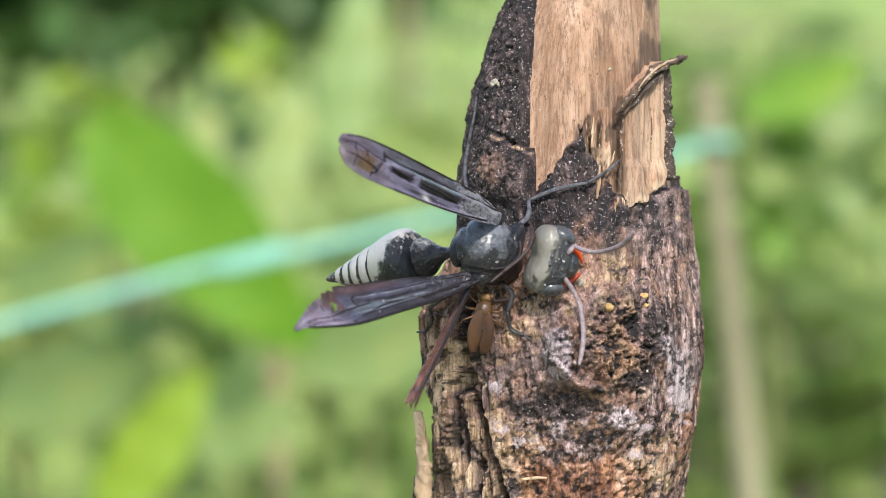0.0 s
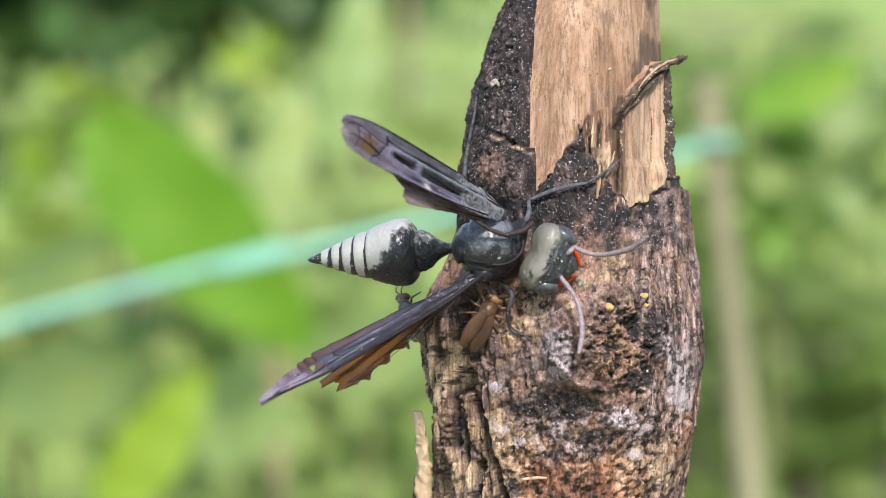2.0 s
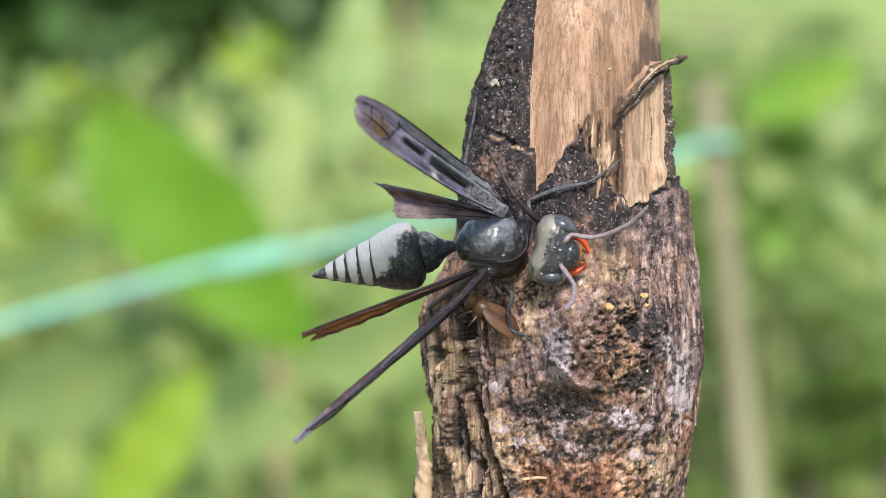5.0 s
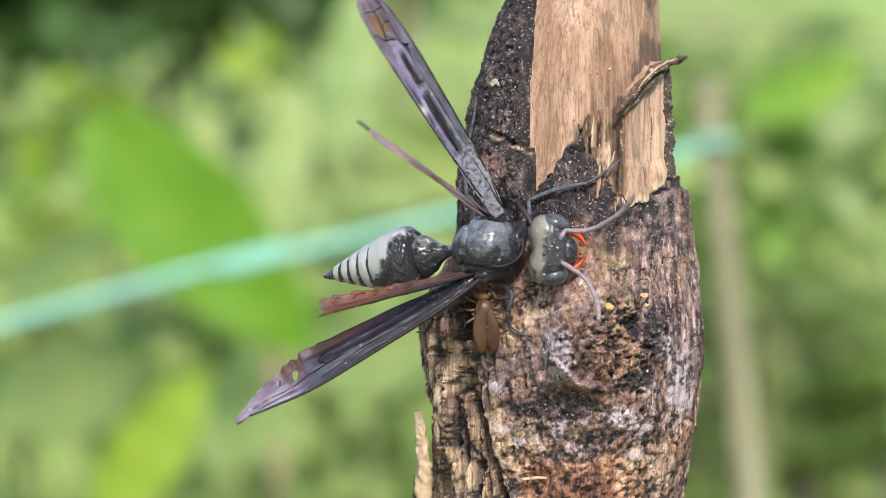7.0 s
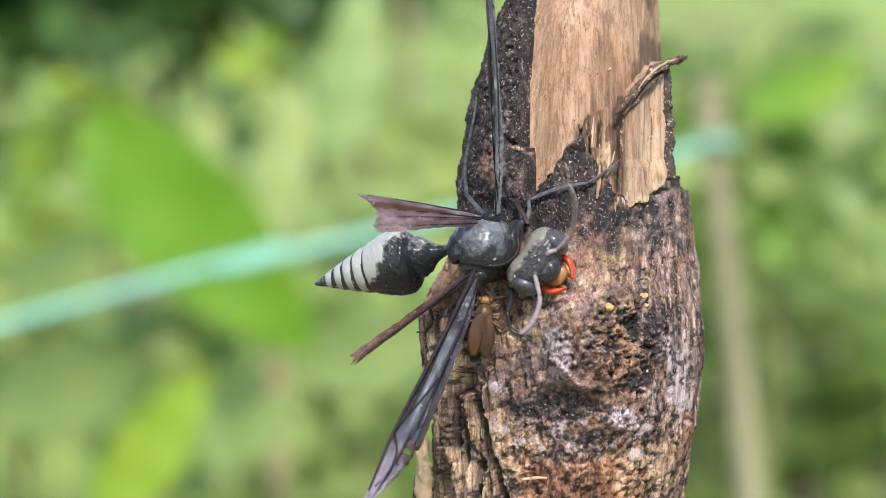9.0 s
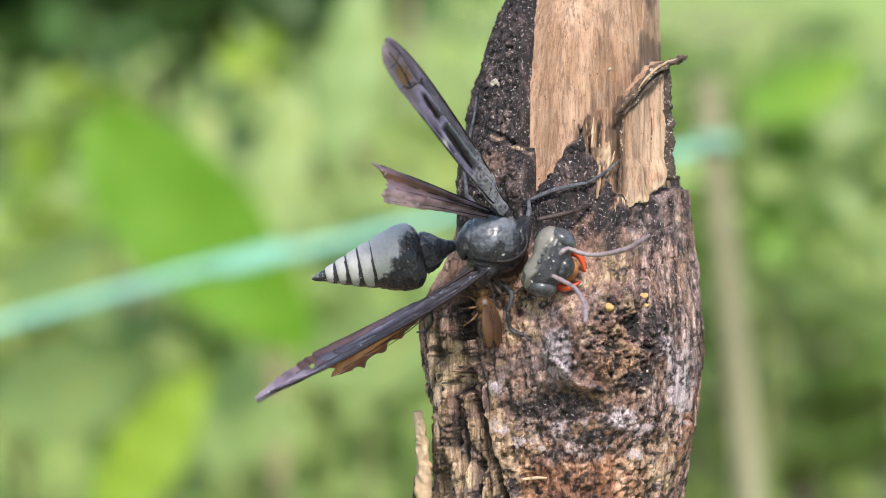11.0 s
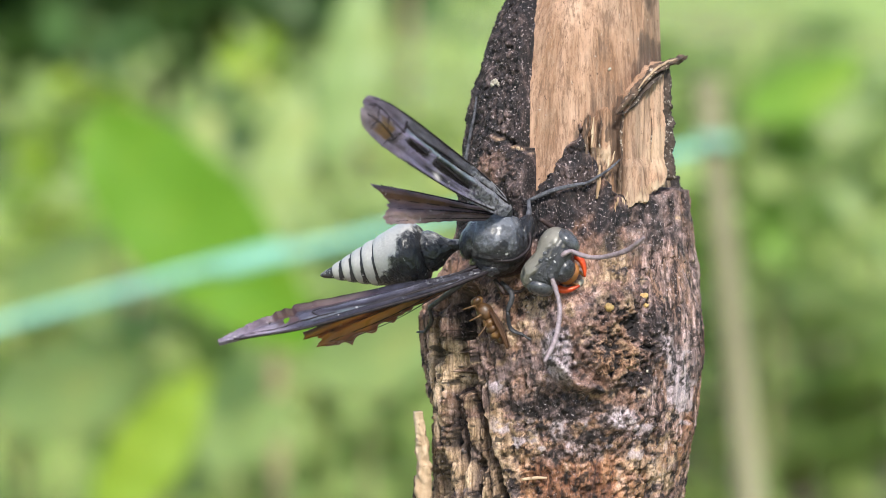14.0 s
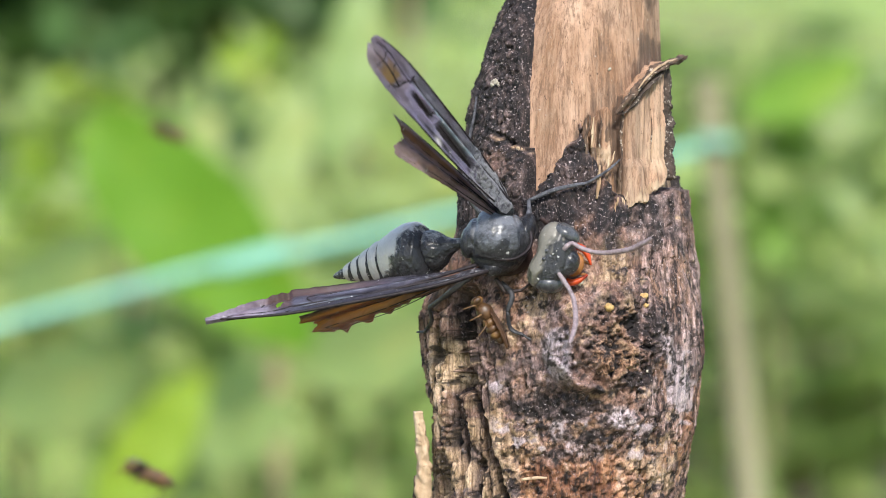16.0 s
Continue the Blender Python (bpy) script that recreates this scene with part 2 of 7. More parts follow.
def leaf_material(name, a, b, glow=0.35):
    m, nt, sh = material(name)
    v = coords(nt)
    n = noise_tex(nt, v, 14, 3)
    oi = nt.nodes.new("ShaderNodeNewGeometry")
    col = mix(nt, n, a, b)
    col = mix(nt, ramp(nt, noise_tex(nt, v, 42, 3), [(0.5, (0, 0, 0)), (0.68, (0.6,) * 3)]), col, (min(1, b[0] * 1.35), b[1] * 1.05, b[2] * 0.8))
    col = mix(nt, mul(nt, oi.outputs["Random Per Island"], 0.55), col, tuple(c * 0.55 for c in a))
    nt.links.new(col, sh.inputs["Base Color"])
    sh.inputs["Roughness"].default_value = 0.5
    tr = nt.nodes.new("ShaderNodeBsdfTranslucent")
    nt.links.new(mix(nt, 0.5, col, tuple(min(1, c * 1.6) for c in b)), tr.inputs[0])
    out = nt.nodes.new("ShaderNodeMixShader")
    out.inputs[0].default_value = glow
    nt.links.new(sh.outputs[0], out.inputs[1])
    nt.links.new(tr.outputs[0], out.inputs[2])
    nt.links.new(out.outputs[0], nt.nodes["Material Output"].inputs[0])
    return m


BARK = bark_material()
WOOD = wood_material("bare_wood", 1.36)
FRESH = wood_material("fresh_wood", 1.52)
STRIP = speckled("strip_bark", (0.03, 0.022, 0.018), (0.14, 0.1, 0.08), 2200, 0.85, specks=(0.45, 0.4, 0.34), speck_scale=2600, speck_cut=0.58, bump_d=0.0004)
SPLINTER = speckled("splinter_wood", (0.36, 0.23, 0.13), (0.66, 0.5, 0.34), 900, 0.75, specks=(0.2, 0.12, 0.07), speck_scale=1700, speck_cut=0.62, bump_d=0.0002, stretch=(1, 1, 0.15))
CURL = speckled("torn_bark", (0.02, 0.013, 0.01), (0.2, 0.125, 0.08), 1600, 0.8, specks=(0.55, 0.47, 0.38), speck_scale=1500, speck_cut=0.6, bump_d=0.0003)
CRUMB = speckled("resin_crumb", (0.4, 0.23, 0.07), (0.66, 0.46, 0.2), 2500, 0.5, bump_d=0.0001)
FLECK = speckled("pale_fleck", (0.25, 0.22, 0.17), (0.6, 0.55, 0.46), 2500, 0.7, bump_d=0.0001)
CUTICLE = dusted("black_cuticle", (0.010, 0.010, 0.0125), (0.15, 0.16, 0.185), 0.34, 1100, 0.0005, 0.24, 0.45)
GASTER = dusted("dusted_sheen_gaster", (0.013, 0.0135, 0.016), (0.42, 0.41, 0.395), 0.32, 900, 0.0006, 0.12, 0.6)
HEADSKIN = dusted("dusted_sunlit_head", (0.016, 0.017, 0.020), (0.19, 0.178, 0.15), 0.42, 620, 0.0003, 0.4, 0.25)
LEG = speckled("black_leg", (0.012, 0.012, 0.015), (0.06, 0.06, 0.068), 1500, 0.35, 0.6, specks=(0.3, 0.29, 0.28), speck_scale=3000, speck_cut=0.68, bump_d=0.0001)
GREYLEG = speckled("grey_leg", (0.03, 0.03, 0.037), (0.14, 0.142, 0.165), 1800, 0.45, 0.65, specks=(0.4, 0.4, 0.41), speck_scale=3000, speck_cut=0.66, bump_d=0.0002)
BROWNLEG = speckled("brown_leg", (0.016, 0.009, 0.008), (0.06, 0.035, 0.032), 1500, 0.4, 0.6, bump_d=0.0001)
EYE_MAT = speckled("compound_eye", (0.035, 0.037, 0.042), (0.11, 0.115, 0.125), 900, 0.22, 0.34)
FEELER = speckled("grey_feeler", (0.15, 0.11, 0.118), (0.34, 0.275, 0.295), 2200, 0.5, bump_d=0.00005)
RED = speckled("red_mandible", (0.38, 0.025, 0.008), (0.62, 0.08, 0.015), 1300, 0.25, 0.4)
AMBER = speckled("amber_mouthpart", (0.16, 0.055, 0.015), (0.36, 0.15, 0.045), 1300, 0.3, 0.5)
MEMBRANE = wing_material("smoky_membrane", (0.5, 0.25, 0.1), 0.05)
HIND_MEMBRANE = wing_material("brown_membrane", (0.72, 0.28, 0.07), 0.06)
VEIN = speckled("wing_vein", (0.006, 0.005, 0.006), (0.03, 0.022, 0.026), 2000, 0.6, spec=0.25)
BEE_SKIN = speckled("amber_bee", (0.03, 0.014, 0.006), (0.24, 0.125, 0.045), 900, 0.4, 0.6, bump_d=0.00006)
BEE_DARK = speckled("bee_brown", (0.03, 0.016, 0.008), (0.12, 0.06, 0.025), 1100, 0.4, bump_d=0.00005)
BEE_WING = wing_material("amber_bee_wing", (0.6, 0.32, 0.1), 0.62)
FLY_WING = wing_material("clear_fly_wing", (0.62, 0.6, 0.5), 0.78)
FLY_SKIN = speckled("grey_fly", (0.02, 0.02, 0.022), (0.26, 0.25, 0.23), 1100, 0.5, bump_d=0.00005)
FLY_EYE = speckled("fly_eye", (0.12, 0.035, 0.03), (0.26, 0.11, 0.1), 1500, 0.3)


# ---- mesh helpers ----
def finish(name, verts, faces, mat, parent=None, label="", attrs=None, flat=False):
    me = bpy.data.meshes.new(name)
    me.from_pydata([tuple(p) for p in verts], [], [tuple(f) for f in faces])
    if not flat:
        me.polygons.foreach_set("use_smooth", [True] * len(me.polygons))
    for key, values in (attrs or {}).items():
        values = np.asarray(values, np.float32)
        if values.ndim == 2:
            a = me.attributes.new(key, "FLOAT_COLOR", "POINT")
            a.data.foreach_set("color", np.hstack([values, np.ones((len(values), 1), np.float32)]).ravel())
        else:
            a = me.attributes.new(key, "FLOAT", "POINT")
            a.data.foreach_set("value", values)
    me.materials.append(mat)
    me.update()
    ob = new(name, me)
    if parent is not None:
        ob.parent = parent
    if label:
        tagged(ob, label)
    return ob


def rings_mesh(points, radii, sides=16, squash=1.0, rough=0.0, seed=0.0, up=(0, 0, 1)):
    """A closed tube along points with a radius at each; squash flattens it along its own up."""
    pts = [Vector(p) for p in points]
    verts, faces = [], []
    n = len(pts)
    for i, p in enumerate(pts):
        d = (pts[min(i + 1, n - 1)] - pts[max(i - 1, 0)]).normalized()
        side = d.cross(Vector(up))
        side = side.normalized() if side.length > 1e-6 else d.orthogonal().normalized()
        top = side.cross(d)
        for k in range(sides):
            a = 2 * math.pi * k / sides
            r = radii[i]
            if rough:
                r *= 1 + rough * 1.2 * (noise.noise(Vector((p.x * 900 + math.cos(a) * 1.5 + seed, p.y * 900 + math.sin(a) * 1.5, p.z * 900))) + 0.6 * noise.noise(Vector((p.x * 3600 + math.cos(a) * 4, p.y * 3600 + math.sin(a) * 4, p.z * 3600 + seed))))
            verts.append(p + side * (math.cos(a) * r) + top * (math.sin(a) * r * squash))
    for i in range(n - 1):
        for k in range(sides):
            a, b = i * sides + k, i * sides + (k + 1) % sides
            faces.append((a, b, b + sides, a + sides))
    faces.append(tuple(range(sides - 1, -1, -1)))
    faces.append(tuple((n - 1) * sides + k for k in range(sides)))
    return verts, faces


def spline(points, steps=6):
    """Catmull-Rom through the points."""
    p = [Vector(q) for q in points]
    p = [p[0] * 2 - p[1]] + p + [p[-1] * 2 - p[-2]]
    out = []
    for i in range(1, len(p) - 2):
        for s in range(steps):
            t = s / steps
            out.append(0.5 * (2 * p[i] + (p[i + 1] - p[i - 1]) * t + (2 * p[i - 1] - 5 * p[i] + 4 * p[i + 1] - p[i + 2]) * t * t + (3 * p[i] - p[i - 1] - 3 * p[i + 1] + p[i + 2]) * t ** 3))
    return out + [p[-2]]


def tube(name, points, radii, mat, parent, label="", sides=12, steps=5, squash=1.0, rough=0.0, up=(0, 0, 1)):
    pts = spline(points, steps)
    rad = np.interp(np.linspace(0, 1, len(pts)), np.linspace(0, 1, len(radii)), radii)
    v, f = rings_mesh(pts, rad, sides, squash, rough, len(pts) * 1.7, up)
    return finish(name, v, f, mat, parent, label)


def ball(name, centre, radii, mat, parent, label="", turn=None, seg=28, rows=18, dent=None, attrs=None, warp=None):
    """An ellipsoid; dent(unit vector) gives a factor on its radius; attrs(unit vector) gives attributes."""
    verts, faces, vals = [], [], {}
    turn = turn or Matrix.Identity(3)
    for i in range(rows + 1):
        th = math.pi * i / rows
        for k in range(seg):
            ph = 2 * math.pi * k / seg
            u = Vector((math.cos(th), math.sin(th) * math.cos(ph), math.sin(th) * math.sin(ph)))
            s = dent(u) if dent else 1.0
            p = Vector((u.x * radii[0] * s, u.y * radii[1] * s, u.z * radii[2] * s))
            verts.append(Vector(centre) + turn @ (warp(p) if warp else p))
            if attrs:
                for key, val in attrs(u).items():
                    vals.setdefault(key, []).append(val)
    for i in range(rows):
        for k in range(seg):
            a, b = i * seg + k, i * seg + (k + 1) % seg
            faces.append((a, b, b + seg, a + seg))
    return finish(name, verts, faces, mat, parent, label, vals)


def thing(name, m, label, category, group=""):
    ob = new(name)
    ob.empty_display_size = 0.002
    ob.matrix_world = m
    return tagged(ob, label, category, group)


# ---- ground ----
def ground_material():
    m, nt, sh = material("weedy_ground")
    v = coords(nt)
    a = noise_tex(nt, v, 3.2, 5, 0.6)
    b = noise_tex(nt, v, 40, 5, 0.7)
    soil = mix(nt, b, (0.10, 0.065, 0.04), (0.26, 0.19, 0.12))
    weed = mix(nt, b, (0.2, 0.32, 0.06), (0.4, 0.52, 0.14))
    nt.links.new(mix(nt, ramp(nt, mul(nt, a, attr(nt, "bare"), "SUBTRACT"), [(0.36, (0, 0, 0)), (0.5, (1, 1, 1))]), soil, weed), sh.inputs["Base Color"])
    sh.inputs["Roughness"].default_value = 0.9
    bump(nt, sh, b, 0.8, 0.02)
    return m


def ground():
    xs = np.concatenate([-np.geomspace(300, 3, 8), np.linspace(-2.5, 2.5, 61), np.geomspace(3, 300, 8)])
    ys = np.concatenate([-np.geomspace(300, 2, 7), np.linspace(-1.5, 8, 110), np.geomspace(9, 600, 9)])
    gx, gy = np.meshgrid(xs, ys)
    gz = (fbm(gx * 2, gy * 2, gx * 0, 4) - 0.5) * 0.08 * smooth(0.3, 1.0, np.hypot(gx, gy + 0.1))
    n = len(xs)
    verts = np.stack([gx, gy, gz], -1).reshape(-1, 3)
    faces = [(j * n + i, j * n + i + 1, (j + 1) * n + i + 1, (j + 1) * n + i) for j in range(len(ys) - 1) for i in range(n - 1)]
    # second term: unseen bare soil round the branch, added to cut green bounce
    ob = finish("ground", verts, faces, ground_material(), None, "", {"bare": (0.16 * np.exp(-(((gx - 0.3) / 0.3) ** 2 + ((gy - 2.1) / 0.4) ** 2)) + 0.3 * np.exp(-((np.hypot(gx, gy + 0.1) / 1.1) ** 4))).reshape(-1)})
    tagged(ob, "brown soil overgrown with low green weeds", "ground", kind="structure")


ground()

# ---- the branch ----
AXIS = 12.5
LEAN = 1.04
LEFT_Z = [-22.95, -13.95, -9.95, -5.95, -1.45, 2.05, 5.55, 9.05, 13.05, 15.05, 19.05, 22.05, 25.05]
LEFT_X = [-0.6, -1.4, -1.8, -2, -0.2, 1.1, 1.4, 2, 2.7, 3.3, 4.4, 5.8, 6.05]
RIGHT_Z = [-22.95, -17.95, -12.95, -9.95, -5.95, 2.05, 7.05, 7.85, 16.05, 22.05]
RIGHT_X = [21.1, 22.05, 22.8, 23.15, 22.9, 21.9, 21.2, 20.7, 20.5, 20.3]


def envelope(z):
    """Middle and radius of the branch in mm at the height z in mm."""
    s = np.asarray(z, float) / LEAN
    a, b = np.interp(s, LEFT_Z, LEFT_X), np.interp(s, RIGHT_Z, RIGHT_X)
    return (a + b) / 2 * LEAN, (b - a) / 2 * LEAN


def depth_at(x, z):
    """How deep the branch's outer face lies (mm) at x, z."""
    c, r = envelope(z)
    return float(AXIS - math.sqrt(max(0.05, float(r) ** 2 - (x - float(c)) ** 2)))


def blob(x, z, cx, cz, rx, rz=None):
    return np.exp(-(((x - cx) / rx) ** 2 + ((z - cz) / (rz or rx)) ** 2))


def branch_grid(rows_z, angles):
    z = np.repeat(rows_z[:, None], len(angles), 1)
    a = np.repeat(angles[None, :], len(rows_z), 0)
    c, r = envelope(z)
    return z, a, c, r


def bark_edge(x, z):
    """Positive where the bark is still on (mm from its torn edge); x, z on the face."""
    wob = (fbm(x * 0.9, z * 0.9, x * 0 + 3, 4) - 0.5) * 3.2
    strip = 7.25 - x + (fbm(x * 0 + 2, z * 0.8, z * 0, 3) - 0.5) * 0.7
    low = np.interp(x, [7.05, 8.05, 9.55, 10.8, 12.3, 13.8, 15.8, 18.3, 20.8],
                    [4.8, 5.25, 7.05, 8.95, 10.95, 7.8, 4.45, 4.8, 6.15]) - z + wob
    strip = np.where(z > 8.95, np.minimum(strip, 7.1 - x + wob * 0.1), np.maximum(strip, 7.7 - x))
    return np.maximum(strip, low)


def build_bark(parent):
    rows_z = np.concatenate([np.linspace(-560, -30, 50), np.linspace(-29, 24.05, 520)])
    angles = np.concatenate([np.linspace(-math.pi, -1.75, 26), np.linspace(-1.7, 1.7, 380), np.linspace(1.75, math.pi, 26)])[:-1]
    z, a, c, r = branch_grid(rows_z, angles)
    sx, front = np.sin(a), np.cos(a)
    x0 = (c + r * sx) / LEAN
    y0 = AXIS - r * front
    fx, fz = (c + r * sx) / (1 + y0 / 300), z / (1 + y0 / 300)
    behind = front < -0.15
    edge = np.where(behind & ~((a > 0) & (fz > 6.55)), 1.0, bark_edge(fx, fz))
    # relief, mm
    h = (fbm(fx * 0.16, y0 * 0.16, fz * 0.12, 3) - 0.5) * 1.6
    grain = fbm(fx * 1.1, y0 * 1.1, fz * 0.09, 3)
    crack = np.exp(-((fbm(fx * 0.5 + 4, y0 * 0.5, fz * 0.06, 4) - 0.5) / 0.022) ** 2)
    crack2 = np.exp(-((fbm(fx * 0.42 + 40, y0 * 0.42, fz * 0.3, 5) - 0.5) / 0.016) ** 2)
    groovy = smooth(6.05, 0.8, fx) * smooth(-2.95, -5.95, fz)
    h += -smooth(0.52, 0.36, grain) * (0.25 + 0.9 * groovy) - crack * (0.2 + 1.3 * groovy) - crack2 * 0.28
    crust = fbm(fx * 1.3, y0 * 1.3, fz * 1.3, 4)
    ridge = 1 - np.abs(2 * fbm(fx * 0.8 + 3, y0 * 0.8, fz * 0.7, 5) - 1)
    middle = smooth(3.3, 7.3, fx) * smooth(20.8, 17.3, fx)
    calm = 1 - 0.8 * groovy
    h += calm * ((crust - 0.5) * (0.35 + 0.9 * middle * smooth(1.05, -5.95, fz)) + (ridge - 0.8) * (0.25 + 0.45 * middle) * smooth(0.55, -5.95, fz))
    cords = fbm(fx * 1.7 + 11, y0 * 1.7, fz * 0.07, 4)
    h += groovy * (0.6 - np.abs(2 * cords - 1) * 3.0) * 0.42
    # flap of bark below a slanting tear, and rougher char above it
    tear = np.interp(fx, [2.2, 4.8, 7.5], [11.3, 9.9, 8.6]) + (crust - 0.5) * 0.9
    high = smooth(8.0, 7.2, fx) * smooth(3.5, 5.0, fz)
    inner = smooth(0.0, 1.0, front - 0.25)
    h += high * inner * (0.9 * smooth(0.0, 0.2, tear - fz) - 0.8 * np.exp(-((fz - tear - 0.22) / 0.22) ** 2)) * smooth(13.5, 12.0, fz)
    h += high * (fbm(fx * 2.4 + 8, y0 * 2.4, fz * 2.2, 4) - 0.5) * (0.6 + 0.9 * inner)
    fine = fbm(fx * 4.5, y0 * 4.5, fz * 1.6, 3)
    h += (fine - 0.5) * (0.22 + 0.2 * middle) * calm
    flank = smooth(16.8, 19.3, fx)
    streak = fbm(fx * 1.9 + fz * 0.28, y0 * 1.9, fz * 0.3, 3)
    h += (streak - 0.5) * 0.5 * flank
    # the knot
    crumbs = fbm(fx * 2.3 + 6, y0 * 2.3, fz * 2.3, 4)
    h += (crumbs - 0.5) * 2.2 * smooth(0.15, 0.6, blob(fx, fz, 15.55, -8.2, 3.6, 4.2))
    kx, kz = 13.9, -8.55
    kd = np.hypot((fx - kx) / 1.05, fz - kz) + (crust - 0.5) * 1.8
    h += 2.3 * np.exp(-(kd / 4.4) ** 2) - 1.6 * np.exp(-(np.hypot(fx - 15.05, fz - -7.95) / 1.9) ** 2)
    lip = smooth(15.05, 12.3, fx) * smooth(-6.45, -7.95, fz)
    h += (1.6 * np.exp(-((kd - 3.7) / 0.6) ** 2) - 0.2 * np.exp(-((kd - 5.0) / 0.9) ** 2) - 0.6 * np.exp(-((kd - 2.4) / 0.7) ** 2)) * lip
    h -= 1.3 * blob(fx, fz, 16.7, -6.55, 0.9, 1.3) + 0.9 * blob(fx, fz, 17.2, -10.7, 1.6, 0.9)
    hollow = smooth(1.3, 0.95, np.abs(fx - 1.75 - (crust - 0.5) * 1.2)) * smooth(-2.95, -5.95, fz) * smooth(-13.2, -11.2, fz)
    h -= 6.0 * hollow
    seam = np.interp(fz, [-21.95, -15.95, -12.45], [5.3, 3.55, 2.5]) + (crust - 0.5) * 0.8
    h -= 2.0 * np.exp(-((fx - seam) / 0.38) ** 2) * smooth(-10.45, -12.45, fz) - 0.5 * smooth(0, 0.6, fx - seam) * smooth(3.0, 0.6, fx - seam) * smooth(-3.95, -5.95, fz)
    h += 0.7 * blob(fx, fz, 15.3, -15.2, 3.5, 1.6) + 0.5 * blob(fx, fz, 5.8, 7.05, 2.0, 1.6)
    h -= 0.35 * np.exp(-((fx - 4.7) / 0.12) ** 2) * smooth(10.05, 10.8, fz) * smooth(13.8, 13.05, fz)
    for gx, z0, z1, wide in ((-0.65, -5.2, -10.45, 0.28), (0.55, -12.95, -18.2, 0.3), (1.9, -13.95, -16.95, 0.22), (-0.1, -17.45, -22.05, 0.25), (-1.3, -10.95, -15.95, 0.2), (2.9, -17.95, -22.45, 0.2)):
        slot = np.exp(-((fx - gx - (crust - 0.5) * 1.2 + 0.08 * (fz - z0)) / wide) ** 2) * smooth(0, 1.0, z0 - fz) * smooth(0, 1.0, fz - z1)
        h -= 1.5 * slot
        slots = slot if gx == -0.65 else np.maximum(slots, slot)
    h += 0.7 * np.exp(-((fx - 3.05 - (crust - 0.5) * 1.2) / 0.35) ** 2) * smooth(-4.7, -5.95, fz) * smooth(-13.2, -11.95, fz)
    thin = smooth(0, 0.5, edge)
    lip_line = high * np.exp(-((fz - tear + 0.1) / 0.14) ** 2) * smooth(4.2, 5.2, fx) * smooth(0.4, 0.5, crust)
    flap = high * smooth(0.3, 0.6, blob(fx, fz, 4.9, 7.3, 1.7, 1.5) + (crust - 0.5) * 1.2)
    rr = r + h * smooth(-0.1, 0.5, edge) - 1.7 * (1 - thin)
    n1 = fbm(fx * 0.8 + 9, fz * 0.7, y0 * 0.4, 6)
    n2 = fbm(fx * 0.4 + 31, fz * 0.22, y0 * 0.2, 4)
    above = smooth(-1.95, 2.05, fz + (n1 - 0.5) * 6)
    char_shade = above * smooth(0.26, 0.5, n1 + 0.22 * smooth(11.3, 7.3, fx) - 0.16 * smooth(15.3, 20.3, fx))
    char_shade = np.maximum(char_shade, smooth(0.56, 0.7, 0.55 * n1 + 0.5 * crumbs + 0.36 * (0.55 * blob(fx, fz, 16.8, -7.45, 2.2, 3.5) + 0.75 * blob(fx, fz, 16.3, -11.2, 3.6, 1.0)
                                                      + blob(fx, fz, 8.8, -13.95, 4.2, 0.9) * 0.6 + blob(fx, fz, 12.8, -16.7, 4.0, 0.8) * 0.4)))
    # cracks and grain grooves darkened too, recess shade as colour
    char_shade = np.maximum(char_shade, np.maximum(smooth(0.47, 0.38, grain) * (0.08 + 0.87 * groovy), np.maximum(crack * (0.2 + 0.8 * groovy), crack2 * 0.35)) * (1 - above))
    km = smooth(0.2, 0.6, blob(fx, fz, 15.3, -7.95, 3.3, 4.2))
    char_shade = char_shade * (1 - km) + km * 0.95 * smooth(0.49, 0.38, crumbs + 0.1 * (crust - 0.5))
    char_shade = np.maximum(char_shade, 0.75 * smooth(0.35, 0.7, blob(fx, fz, 18.3, -7.95, 1.0, 2.8) + (n1 - 0.5)))
    char_shade = np.maximum(char_shade, smooth(7.05, 5.8, fx) * smooth(4.8, 8.05, fz) * smooth(0.2, 0.42, n1 + 0.1))
    char_shade = np.maximum(char_shade, 0.96 * smooth(0.35, 0.6, blob(fx, fz, 11.6, 5.5, 3.4, 4.6) + (n1 - 0.5) * 0.9))
    # hollow, slots, seam and knot hole get painted shade as well
    char_shade = np.maximum(char_shade, np.maximum(hollow, slots)) * (1 - 0.55 * flap) * (1 - lip_line)
    char_shade = np.maximum(char_shade, np.exp(-((fx - seam) / 0.32) ** 2) * smooth(-10.45, -12.45, fz))
    char_shade = np.maximum(char_shade, smooth(0.35, 0.75, blob(fx, fz, 16.7, -6.55, 1.0, 1.5) + (crust - 0.5)))
    # clots of grey, ochre and black below the knot
    clot = smooth(-14.2, -15.45, fz) * smooth(-19.45, -17.7, fz) * smooth(3.3, 5.8, fx) * smooth(20.3, 18.3, fx)
    m1, m2 = fbm(fx * 0.85 + 71, fz * 1.1, y0 * 0.5, 5), fbm(fx * 0.9 + 17, fz * 1.0 + 5, y0 * 0.5, 5)
    char_shade = np.maximum(char_shade, 0.92 * clot * smooth(0.46, 0.37, m1))
    plate = smooth(2.7, 3.1, fx) * smooth(12.3, 9.3, fx) * smooth(-3.95, -5.95, fz) * smooth(-15.2, -13.2, fz)
    char_shade = char_shade * (1 - 0.75 * plate * smooth(-12.95, -11.95, fz))
    band = blob(fx, fz, 9.55, -14.05, 4.5, 1.0) + blob(fx, fz, 16.8, -11.35, 2.2, 0.9)
